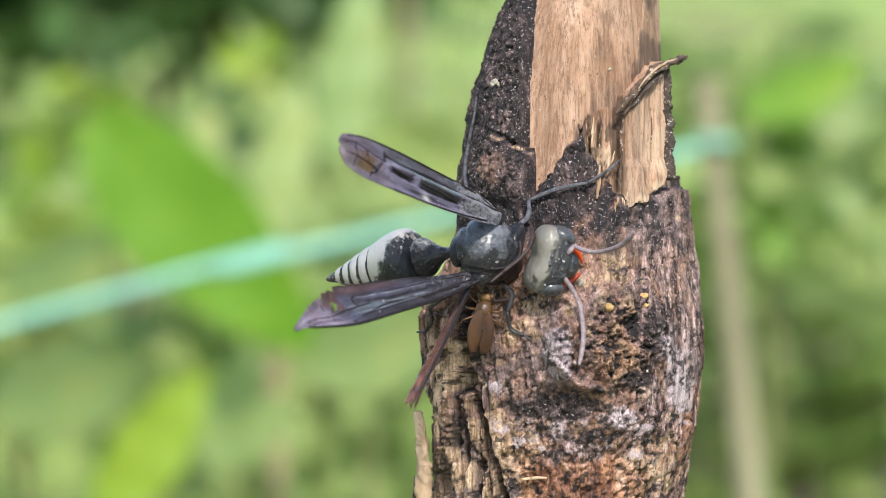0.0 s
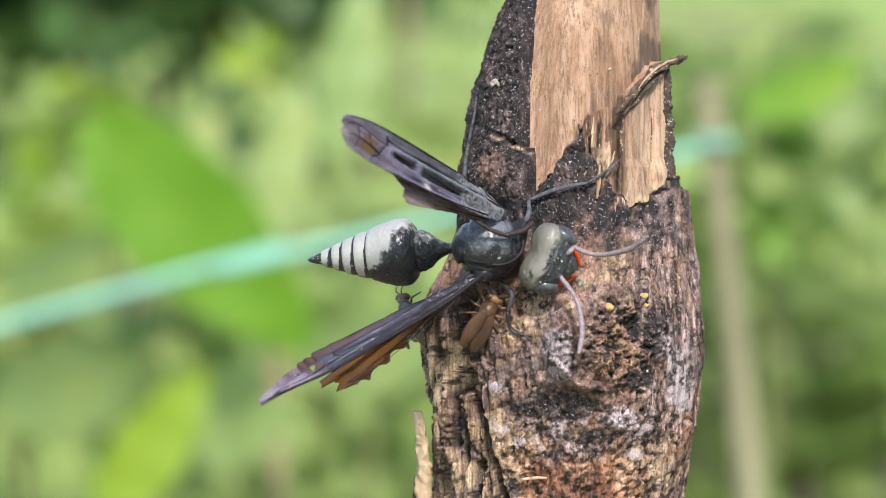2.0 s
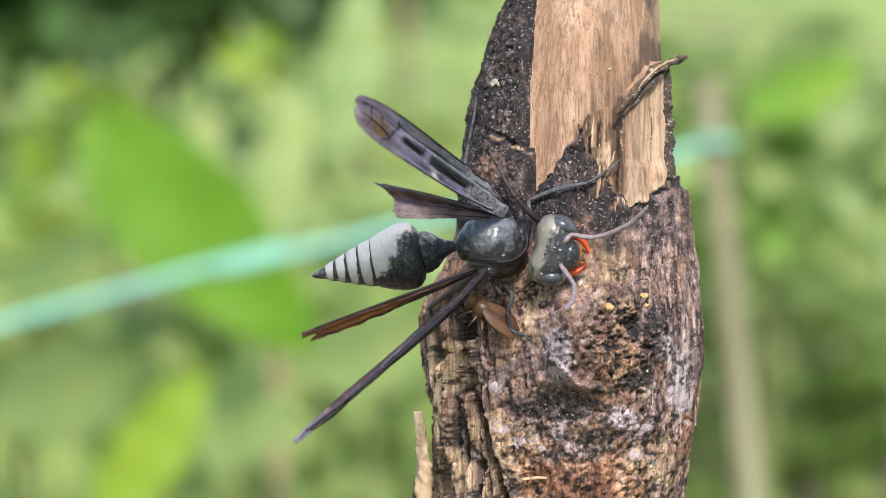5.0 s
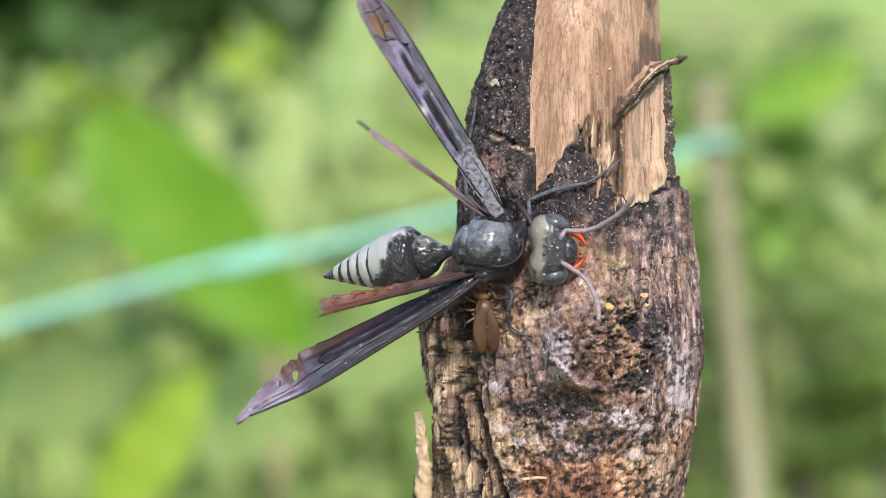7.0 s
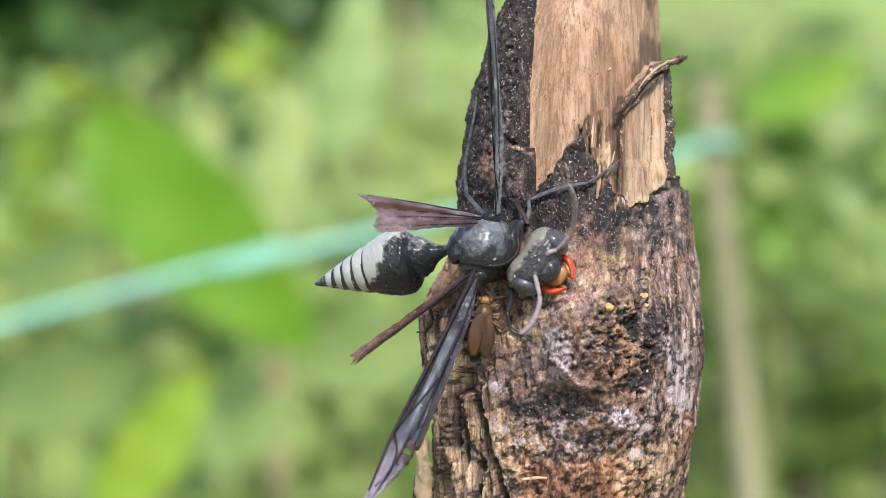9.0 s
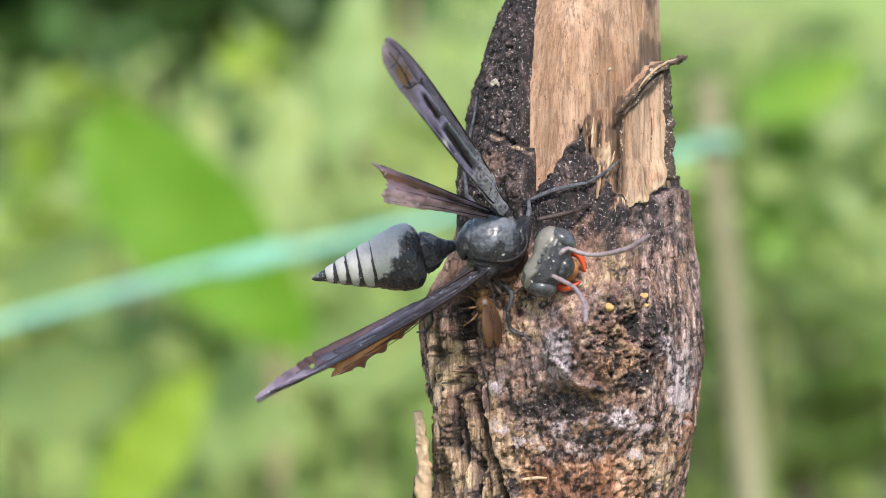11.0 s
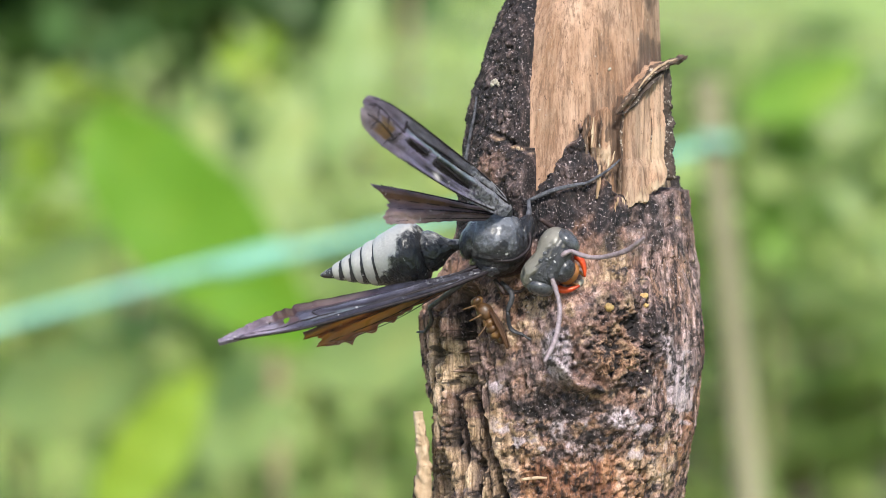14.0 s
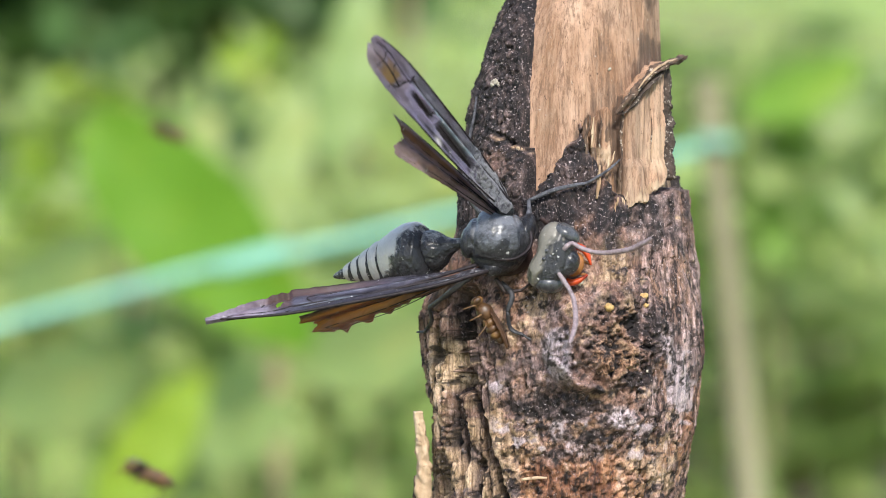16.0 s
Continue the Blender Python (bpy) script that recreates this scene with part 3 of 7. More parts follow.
    char_shade = np.maximum(char_shade, 0.95 * smooth(0.42, 0.62, band + (m2 - 0.5) * 1.3))
    lichen = 0.95 * smooth(0.5, 0.74, n1 * 0.5 + 0.22 + (crumbs - 0.5) * 0.35 + 0.55 * (0.8 * blob(fx, fz, 5.0, -12.2, 1.6, 1.2) + blob(fx, fz, 10.3, -8.6, 1.0, 1.5)
             + 0.9 * blob(fx, fz, 9.9, -9.8, 1.1, 2.3) + 0.45 * np.exp(-((kd - 3.8) / 0.9) ** 2) * lip + blob(fx, fz, 15.4, -15.05, 2.2, 1.5) + 0.7 * blob(fx, fz, 19.3, -8.45, 2.0, 3.5)
             + 0.55 * blob(fx, fz, 8.05, -17.45, 2.5, 2.0) + 0.5 * blob(fx, fz, 20.55, -11.95, 1.5, 3.0)) - 0.2)
    rust = 0.9 * smooth(0.44, 0.66, n2 * 0.7 + 0.3 * m2 + 0.55 * smooth(-16.7, -20.45, fz) * blob(fx, fz * 0, 12.05, 0, 5.0) - 0.16)
    rust = np.maximum(rust * smooth(-14.45, -17.45, fz), 0.75 * smooth(0.5, 0.62, n2) * smooth(-2.95, -9.95, fz) * smooth(14.8, 18.3, fx))
    lichen = np.maximum(lichen, 0.85 * clot * smooth(0.55, 0.63, m2))
    lichen = np.maximum(lichen, 0.9 * smooth(0.45, 0.62, 0.9 * blob(fx, fz, 14.8, -14.95, 1.6, 0.9) + 0.7 * blob(fx, fz, 4.8, -12.2, 1.1, 0.8) + 0.45 * np.exp(-((kd - 3.7) / 0.7) ** 2) * lip + (m1 - 0.5) * 1.3))
    lichen = np.maximum(lichen, 0.9 * smooth(0.5, 0.66, blob(fx, fz, 10.2, -7.95, 0.75, 1.3) + (m1 - 0.5) * 1.2))
    grey = np.maximum(0.7 * plate, 0.6 * smooth(16.3, 18.8, fx) * smooth(-15.95, -12.95, fz))
    streaks = np.maximum(smooth(15.3, 18.3, fx), 0.6 * groovy) * smooth(3.05, -0.45, fz)
    pale = 0.8 * smooth(0.54, 0.66, grain) * smooth(4.8, 0.8, fx) * smooth(-3.95, -7.95, fz)
    pale = np.maximum(pale, smooth(0.5, 0.62, n2) * smooth(-16.45, -20.45, fz) * smooth(13.8, 18.3, fx) * 0.8)
    strip = smooth(0.75, 0.45, np.abs(fx - 0.05 - (crust - 0.5) * 0.6)) * smooth(-7.45, -8.7, fz) * smooth(-13.2, -11.95, fz)
    pale = np.maximum(pale, strip)
    char_shade = char_shade * (1 - strip)
    h_pale = 0.55 * smooth(0.45, 0.6, n2) * smooth(4.8, 3.05, fx) * smooth(-12.95, -15.95, fz)
    pale = np.maximum(pale, h_pale)
    pale = np.maximum(pale, 0.8 * smooth(0.52, 0.68, n1 + 0.42 * blob(fx, fz, 14.95, -0.45, 1.4, 2.2) + 0.2 * blob(fx, fz, 10.8, -3.95, 3.0, 2.0) - 0.08))
    ochre = smooth(0.5, 0.66, crust * 0.5 + 0.2 + 0.38 * (blob(fx, fz, 14.55, -9.7, 2.6, 2.6) + 0.6 * blob(fx, fz, 6.8, -17.45, 2.2, 1.6) + 0.5 * blob(fx, fz, 13.8, -17.45, 4.0, 1.2)) - 0.1)
    # near-black for hollow, slots, seam, tear and pits: shade painted in
    soot_shade = np.maximum(hollow * smooth(-13.2, -12.45, fz), 0.9 * np.maximum(slots, np.exp(-((fx - seam) / 0.3) ** 2) * smooth(-10.45, -12.45, fz)))
    soot_shade = np.maximum(soot_shade, 0.9 * smooth(0.5, 0.8, blob(fx, fz, 16.7, -6.55, 0.8, 1.3) + (crust - 0.5)))
    soot_shade = np.maximum(soot_shade, 0.95 * high * np.exp(-((fz - tear - 0.2) / 0.2) ** 2))
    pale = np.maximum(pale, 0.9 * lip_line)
    soot_shade = np.maximum(soot_shade, 0.9 * km * smooth(0.4, 0.33, crumbs))
    soot_shade = np.maximum(soot_shade, 0.85 * smooth(0.4, 0.34, fbm(fx * 2.2 + 50, fz * 1.6, y0 * 2.2, 4)) * smooth(-1.45, -3.95, fz))
    pale = np.maximum(pale, 0.9 * smooth(0.3, 0.5, blob(fx, fz, 5.8, -18.7, 2.8, 3.8) + (m2 - 0.5) * 1.5) * (1 - 0.8 * char_shade))
    pale = np.maximum(pale, 0.75 * smooth(0.35, 0.6, blob(fx, fz, 18.3, -19.0, 2.6, 3.2) + (m1 - 0.5) * 1.5) * (1 - 0.8 * char_shade))
    pale = np.maximum(pale, 0.9 * smooth(0.28, 0.52, blob(fx, fz, 3.0, -18.5, 3.4, 5.0) + (m1 - 0.5) * 1.5) * (1 - 0.8 * char_shade))
    lichen = np.maximum(lichen, 0.7 * smooth(0.45, 0.65, blob(fx, fz, 21.05, -12.45, 1.3, 3.5) + (m1 - 0.5) * 1.6))
    ochre = np.maximum(ochre, 0.85 * clot * smooth(0.55, 0.63, m1))
    x, y = c + rr * sx, AXIS - rr * front
    verts = np.stack([x, y, z], -1).reshape(-1, 3) * MM
    keep = (edge > 0)
    m, n = z.shape
    idx = np.arange(m * n).reshape(m, n)
    f = np.stack([idx[:-1, :], np.roll(idx, -1, 1)[:-1, :], np.roll(idx, -1, 1)[1:, :], idx[1:, :]], -1).reshape(-1, 4)
    ok = keep.reshape(-1)[f].any(1)
    tags = {"char_shade": char_shade, "lichen": lichen * (1 - char_shade * 0.8), "rust": rust, "pale": pale, "ochre": ochre, "grey": grey, "streak": streaks, "soot_shade": soot_shade, "fibrous": np.maximum(0.75 * smooth(15.8, 18.5, fx), groovy) * smooth(3.05, -0.45, fz)}
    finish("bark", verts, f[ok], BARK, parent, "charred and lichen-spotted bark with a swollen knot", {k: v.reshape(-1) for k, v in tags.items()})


def build_core(parent):
    rows_z = np.concatenate([np.linspace(-560, -10, 12), np.linspace(-8, 24.05, 190), np.linspace(24.55, 46, 14)])
    angles = np.concatenate([np.linspace(-math.pi, -1.4, 18), np.linspace(-1.35, 1.7, 260), np.linspace(1.75, math.pi, 16)])[:-1]
    z, a, c, r = branch_grid(rows_z, angles)
    r = r - 1.5 - 5.5 * smooth(2.3, -0.45, z)
    grain = fbm(a * 24, z * 0.03, z * 0, 3)
    mid = fbm(a * 5, z * 0.05, z * 0 + 7, 3)
    rr = r + (grain - 0.5) * 0.22 + (mid - 0.5) * 0.5
    rr = rr - np.where(z > 40, (z - 40) * 0.5 * value_noise(a * 6, z * 0, z * 0), 0)
    x, y = c + rr * np.sin(a) + 0.1, AXIS - rr * np.cos(a)
    fx, fz = x / (1 + y / 300), z / (1 + y / 300)
    n1 = fbm(fx * 0.5, fz * 0.2, fz * 0, 4)
    stain_shade = 0.75 * smooth(0.52, 0.7, n1 + 0.2 * smooth(12.3, 18.3, fx) * smooth(7.05, 17.05, fz) - 0.06)
    stain_shade = np.maximum(stain_shade, 0.9 * smooth(7.6, 7.25, fx) * smooth(0.35, 0.6, n1))
    stain_shade = np.maximum(stain_shade, 0.3 * smooth(0.5, 0.66, n1 + 0.4 * smooth(2.6, 0.2, -bark_edge(fx, fz)) * smooth(8.8, 10.8, fx) - 0.14))
    # gap behind the slab columns darkened: its shade put into the wood colour
    stain_shade = np.maximum(stain_shade, 1.2 * smooth(0.45, 0.2, np.abs(fx - 15.3)) * smooth(4.0, 5.0, fz) * smooth(12.9, 12.2, fz))
    stain_shade = np.maximum(stain_shade, 0.42 * smooth(0.3, 0.6, blob(fx, fz, 14.6, 15.5, 2.6, 4.5) + (n1 - 0.5)))
    m, n = z.shape
    idx = np.arange(m * n).reshape(m, n)
    f = np.stack([idx[:-1, :], np.roll(idx, -1, 1)[:-1, :], np.roll(idx, -1, 1)[1:, :], idx[1:, :]], -1).reshape(-1, 4)
    finish("heartwood", np.stack([x, y, z], -1).reshape(-1, 3) * MM, f, WOOD, parent, "bare tan wood with fine upright grain", {"stain_shade": stain_shade.reshape(-1)})


def build_slab(parent):
    """The torn sheet of outer wood still standing beside the bare face."""
    rows_z = np.linspace(3.45, 17.8, 250)
    angles = np.linspace(0.05, 1.75, 230)
    z, a, c, r = branch_grid(rows_z, angles)
    grain = fbm(a * 26, z * 0.05, z * 0 + 4, 3)
    chunk = fbm(a * 9, z * 0.12, z * 0 + 9, 3)
    x0, y0 = c + r * np.sin(a), AXIS - r * np.cos(a)
    fx, fz = x0 / (1 + y0 / 300), z / (1 + y0 / 300)
    top = np.interp(fx, [12.3, 12.9, 13.9, 14.1, 15.8, 16.1, 18.3, 20.6, 21.5],
                    [10.3, 12.05, 11.45, 12.15, 12.65, 13.25, 15.65, 16.75, 17.05]) + (fbm(fx * 3, fx * 0, fx * 0, 3) - 0.5) * 1.0
    base = np.interp(fx, [12.3, 13.8, 15.8, 18.3, 20.8], [4.55, 4.15, 3.75, 4.8, 7.05]) + (fbm(a * 10, z * 0, z * 0 + 2, 4) - 0.5) * 3.2
    edge = np.minimum(np.minimum(top - fz, fz - base), (fx - 12.5) + (fbm(fz * 0.9, fz * 0, fz * 0, 3) - 0.5) * 1.4)
    fray = fbm(fx * 4.0 + 3, fz * 0.5, fz * 0, 3) - 0.5
    edge = np.minimum(edge, 19.9 - fx)
    edge = np.minimum(edge, np.minimum(np.abs(fx - 13.15 + 0.05 * (fz - 8)) - 0.13, np.abs(fx - 15.3 + fray * 0.3) - 0.3 * smooth(3.9, 8.0, fz)))
    lift = smooth(15.6, 16.4, fx) * 1.5 - 0.3 + 0.5 * smooth(0.25, 0.8, blob(fx, fz, 14.9, 8.4, 0.9, 1.0) + fray)
    step = -1.9 * np.exp(-((fx - 15.85) / 0.3) ** 2) - 0.8 * np.exp(-((fx - 14) / 0.2) ** 2) - 0.3 * np.exp(-((fx - 18.4) / 0.1) ** 2)
    out = r - 0.35 + lift * 0.5 + step + (grain - 0.5) * 0.5 + (chunk - 0.5) * 0.7
    inn = r - 1.9
    rr = np.where(edge > 0, out, inn)
    m, n = z.shape
    idx = np.arange(m * n).reshape(m, n)
    f = np.stack([idx[:-1, :-1], idx[:-1, 1:], idx[1:, 1:], idx[1:, :-1]], -1).reshape(-1, 4)
    ok = (edge > 0).reshape(-1)[f].any(1)
    x, y = c + rr * np.sin(a), AXIS - rr * np.cos(a)
    n1 = fbm(fx * 0.8, fz * 0.5, fz * 0 + 5, 4)
    stain_shade = np.maximum(smooth(16.5, 15.7, fx) * smooth(0.52, 0.68, n1 + 0.3 * smooth(15.8, 13.8, fx) * smooth(9.55, 6.05, fz) + 0.15 * smooth(16, 15.5, fx) - 0.1), smooth(19.9, 20.3, fx))
    # grooves between the columns darkened the same way, shade as colour
    stain_shade = np.maximum(stain_shade, 1.4 * smooth(0.45, 0.15, np.abs(fx - 15.85)) + 1.2 * smooth(0.3, 0.08, np.abs(fx - 14)) * smooth(12.05, 10.55, fz) + 0.9 * smooth(0.3, 0.1, fx - 12.5))
    stain_shade = np.maximum(stain_shade, 0.5 * smooth(15.7, 15.05, fx) * smooth(0.42, 0.58, n1))
    hem = (fz - base) + fray * 1.6
    raw = np.maximum(0.9 * smooth(0.9, 0.25, hem) * smooth(15.0, 15.6, fx), 0.85 * smooth(0.3, 0.7, blob(fx, fz, 14.8, 8.3, 1.0, 1.1) + fray * 1.5))
    raw = np.maximum(raw, 0.55 * smooth(0.35, 0.6, blob(fx, fz, 18.8, 8.6, 0.9, 2.2) + fray))
    stain_shade = stain_shade * (1 - raw)
    finish("split_wood", np.stack([x, y, z], -1).reshape(-1, 3) * MM, f[ok], FRESH, parent, "torn slab of pale wood with jagged ends", {"stain_shade": stain_shade.reshape(-1), "raw": raw.reshape(-1)})


def on_branch(x, z, lift=0.0):
    """A point over the branch's outer face, in metres, seen face on at x, z mm."""
    y = depth_at(x * 1.02, z * 1.02) - lift
    return Vector((x * (1 + y / 300), y, z * (1 + y / 300))) * MM


def build_branch():
    branch = thing("dead_branch", FACE, "dead upright branch, charred bark, peeled tan wood above", "branch")
    build_core(branch)
    build_slab(branch)
    # torn rim of the slab
    rim = [on_branch(15.3, 11.95, 0.2), on_branch(16.4, 13.2, 0.4), on_branch(17.6, 14.7, 0.5), on_branch(18.9, 15.9, 0.6), on_branch(20.2, 16.5, 0.2), on_branch(21.4, 16.95, -0.4)]
    tube("bark_curl", rim, [0.0002, 0.0004, 0.00048, 0.00052, 0.0005, 0.00035], CURL, branch, "dark curled rim of torn bark", 24, 26, 0.55, 0.75)
    rim2 = [on_branch(15.9, 11.9, 0.4), on_branch(17.0, 12.9, 0.6), on_branch(18.0, 14.3, 0.8), on_branch(19.0, 15.3, 0.9), on_branch(19.6, 15.9, 0.9)]
    tube("bark_curl", rim2, [0.00012, 0.0003, 0.00034, 0.0003, 0.00015], STRIP, branch, "dark brown inner edge of the torn bark", 20, 22, 0.5, 0.8)
    rim3 = [on_branch(17.3, 14.2, 1.0), on_branch(18.1, 15.2, 1.1), on_branch(19.2, 16.2, 1.1), on_branch(20.4, 16.75, 0.7), on_branch(21.2, 16.9, 0.2)]
    tube("bark_curl", rim3, [0.00005, 0.00014, 0.00018, 0.00014, 0.00005], SPLINTER, branch, "whitish weathered rim of torn bark", 18, 20, 0.5, 0.9)
    side = [on_branch(19.8, 15.9, -0.1), on_branch(19.7, 13.05, 0.0), on_branch(19.8, 10.05, 0.0), on_branch(20.0, 6.2, -0.2)]
    tube("bark_strip", side, [0.0003, 0.00045, 0.0005, 0.0005], STRIP, branch, "dark grainy strip of bark", 24, 40, 1.3, 0.5)
    # splinters
    rng = random.Random(5)
    for x, z, x2, z2, w in ((13.6, 4.45, 13.9, 7.45, 0.24), (13.1, 8.95, 13.35, 11.65, 0.2), (14.8, 7.45, 15.2, 8.65, 0.14), (14.2, 7.65, 14.6, 8.6, 0.12), (14.5, 7.05, 14.7, 8.2, 0.12)):
        p, q = on_branch(x, z, 0.0), on_branch(x2, z2, 0.35)
        tube("splinter", [p, (p * 2 + q) / 3 + Vector((rng.uniform(-1, 1), 0, 0)) * 0.0001, (p + q * 2) / 3, q], [w * 0.6 * MM, w * MM, w * 0.9 * MM, 0.00008], SPLINTER, branch, "pale wood splinter", 8, 4, 0.5, 0.3)
    # thin dark tubes added in place of the shade in the cracks
    for x, z, x2, z2, w in ((15.85, 12.65, 15.8, 8.95, 0.16), (15.8, 9.3, 15.7, 5.95, 0.13), (13.95, 11.8, 13.9, 8.95, 0.12), (13, 11.8, 12.6, 8.95, 0.14), (18.4, 11.8, 18.45, 7.55, 0.06)):
        p, q = on_branch(x, z, -0.05), on_branch(x2, z2, -0.1)
        tube("dark_sliver", [p, p.lerp(q, 0.3) + Vector((0.00008, 0, 0)), p.lerp(q, 0.7) - Vector((0.0001, 0, 0)), q], [w * 0.5 * MM, w * MM, w * 1.1 * MM, w * 0.4 * MM], CURL, branch, "dark strip standing in for shade between split wood columns", 7, 6, 0.6, 0.5)
    for i in range(34):
        # frayed hem of the slab
        x = 15.2 + 4.5 * i / 34 + rng.uniform(-0.1, 0.1)
        z = float(np.interp(x, [15.2, 16.5, 18.3, 19.8], [3.9, 4.5, 5.3, 6.0])) + rng.uniform(0.1, 0.6)
        x2, z2, out, w = x + rng.uniform(-0.12, 0.12), z - rng.uniform(0.3, 0.8), rng.uniform(0.1, 0.3), rng.uniform(0.04, 0.08)
        p, q = on_branch(x, z, 0.1), on_branch(x2, z2, out)
        tube("wood_fibre", [p, p.lerp(q, 0.5) + Vector((rng.uniform(-1, 1), 0, 0)) * 0.00006, q], [w * 0.8 * MM, w * MM, w * 0.25 * MM], SPLINTER, branch, "pale frayed wood fibre", 7, 4, 0.45, 0.4)
    p = [Vector((-1.9, 9.5, -24.45)) * MM * 1.03, Vector((-1.7, 9.2, -20.45)) * MM * 1.03, Vector((-1.9, 9.0, -16.95)) * MM * 1.03, Vector((-2.25, 8.8, -14.35)) * MM * 1.03]
    tube("splinter", p, [0.0008, 0.00078, 0.0007, 0.0005], SPLINTER, branch, "long pale splinter standing off the bark", 18, 24, 0.7, 0.42)
    p = [Vector((-2.3, 10.5, -24.45)) * MM * 1.03, Vector((-2.35, 10.3, -21.95)) * MM * 1.03, Vector((-2.5, 10.3, -20.2)) * MM * 1.03]
    tube("splinter", p, [0.0005, 0.0004, 0.00012], CURL, branch, "dark bark splinter", 10, 7, 0.8, 0.4)
    build_bark(branch)
    for x, z, x2, z2 in ((7, -20.4, 9.2, -20.25),):
        p, q = on_branch(x, z, 0.35), on_branch(x2, z2, 0.35)
        tube("wood_chip", [p, (p + q) / 2 + Vector((0, -0.0001, 0.00008)), q], [0.00022, 0.00026, 0.00014], SPLINTER, branch, "pale chip of wood", 8, 4, 0.6, 0.3)


build_branch()


def crumb(name, x, z, size, mat, label, category, parts=3, lift=1.0, wide=0.6):
    """A few fused grains stuck to the bark."""
    rng = random.Random(int(x * 100 + z * 7))
    at = on_branch(x, z, lift)
    verts, faces = [], []
    for i in range(parts):
        o = Vector((rng.uniform(-1, 1), rng.uniform(-0.3, 0.3), rng.uniform(-1, 1))) * size * wide * (i > 0)
        s = size * rng.uniform(0.55, 1.0)
        bm = bmesh.new()
        bmesh.ops.create_icosphere(bm, subdivisions=2, radius=s)
        b = len(verts)
        for v in bm.verts:
            k = 1 + 1.0 * noise.noise(v.co / s * 1.5 + Vector((i * 5, x, z))) + 0.5 * noise.noise(v.co / s * 3.5 + Vector((i * 5, x, z)))
            verts.append(o + Vector((v.co.x * k * 0.8, v.co.y * k * 0.6, v.co.z * k)))
        bm.faces.ensure_lookup_table()
        faces += [tuple(b + v.index for v in f.verts) for f in bm.faces]
        bm.free()
    ob = finish(name, verts, faces, mat)
    ob.matrix_world = FACE @ Matrix.Translation(at)
    return tagged(ob, label, category, "crumbs on the bark")


crumb("resin_crumb", 14.65, -5.2, 0.00036, CRUMB, "yellow crumb of resin stuck to bark", "resin crumb", 3, 1.6)
crumb("resin_crumb", 17.8, -4.35, 0.0003, CRUMB, "small ragged yellow crumb on bark", "resin crumb", 4, 0.6)
crumb("resin_crumb", 17.95, -5.05, 0.00022, CRUMB, "small ragged yellow crumb on bark", "resin crumb", 3, 0.6)
crumb("pale_fleck", 4.65, 14.75, 0.0002, FLECK, "whitish fleck of fluff on charred bark", "fleck", 9, 0.3, 1.6)
crumb("pale_fleck", 18.05, -10.8, 0.00018, FLECK, "tiny white fleck on bark", "fleck", 2, 0.6)
crumb("pale_fleck", 14.8, 15.95, 0.00015, FLECK, "tiny white fleck on bare wood", "fleck", 2, -1.4)
crumb("pale_fleck", 6.7, 8.85, 0.00016, SPLINTER, "orange-tan wood flecks on the torn bark edge", "fleck", 4, 0.6, 1.6)
crumb("pale_fleck", 12.2, -2.95, 0.0003, FLECK, "cream crumb beside the jaws of the wasp", "fleck", 3, 0.9, 0.8)


# ---- the wasp ----
# LILAC holds part of the membrane's sky sheen as flat colour
LILAC, TEAL, INK = (0.195, 0.172, 0.262), (0.2, 0.265, 0.3), (0.007, 0.006, 0.008)
DUSTY, MAUVE, ROSE, BROWN = (0.105, 0.108, 0.128), (0.17, 0.135, 0.17), (0.32, 0.265, 0.33), (0.06, 0.035, 0.024)


def lay(under, colour, cover):
    """Colour laid over what is there, cover 0 to 1."""
    return under * (1 - cover[..., None]) + np.array(colour) * cover[..., None]


def line(q, q0, wide):
    return np.exp(-((q - q0) / wide) ** 2)


def wing_sheet(name, L, chord, lead, pattern, mat, parent, label, nx, ny, gone=None):
    """A pleated sheet; x runs to the tip, y to the trailing edge. pattern(s, q) gives tint, clear, base and relief in mm."""
    s, q = np.meshgrid(np.linspace(0, 1, nx + 1), np.linspace(0, 1, ny + 1), indexing="ij")
    tint, clear, base, relief, reach = pattern(s, q)
    front, wide = lead(s), chord(s, q)
    pts = np.stack([L * s * reach, front + wide * q, relief], -1).reshape(-1, 3) * MM
    idx = np.arange((nx + 1) * (ny + 1)).reshape(nx + 1, ny + 1)
    f = np.stack([idx[:-1, :-1], idx[:-1, 1:], idx[1:, 1:], idx[1:, :-1]], -1).reshape(-1, 4)
    if gone is not None:
        f = f[~gone(s, q)[:-1, :-1].reshape(-1)]
    wing = finish(name, pts, f.tolist(), mat, parent, label, {"tint": tint.reshape(-1, 3), "clear": clear.reshape(-1), "base": base.reshape(-1)})
    sol = wing.modifiers.new("thickness", "SOLIDIFY")
    sol.thickness, sol.offset = 0.00005, 0

    def vein(way, r0, r1):
        tube("vein", [Vector(pts[int(round(a * nx)) * (ny + 1) + int(round(b * ny))]) + Vector((0, 0, 0.00003)) for a, b in way], [r0 * MM, r1 * MM], VEIN, wing, sides=6, steps=5)
    return wing, vein


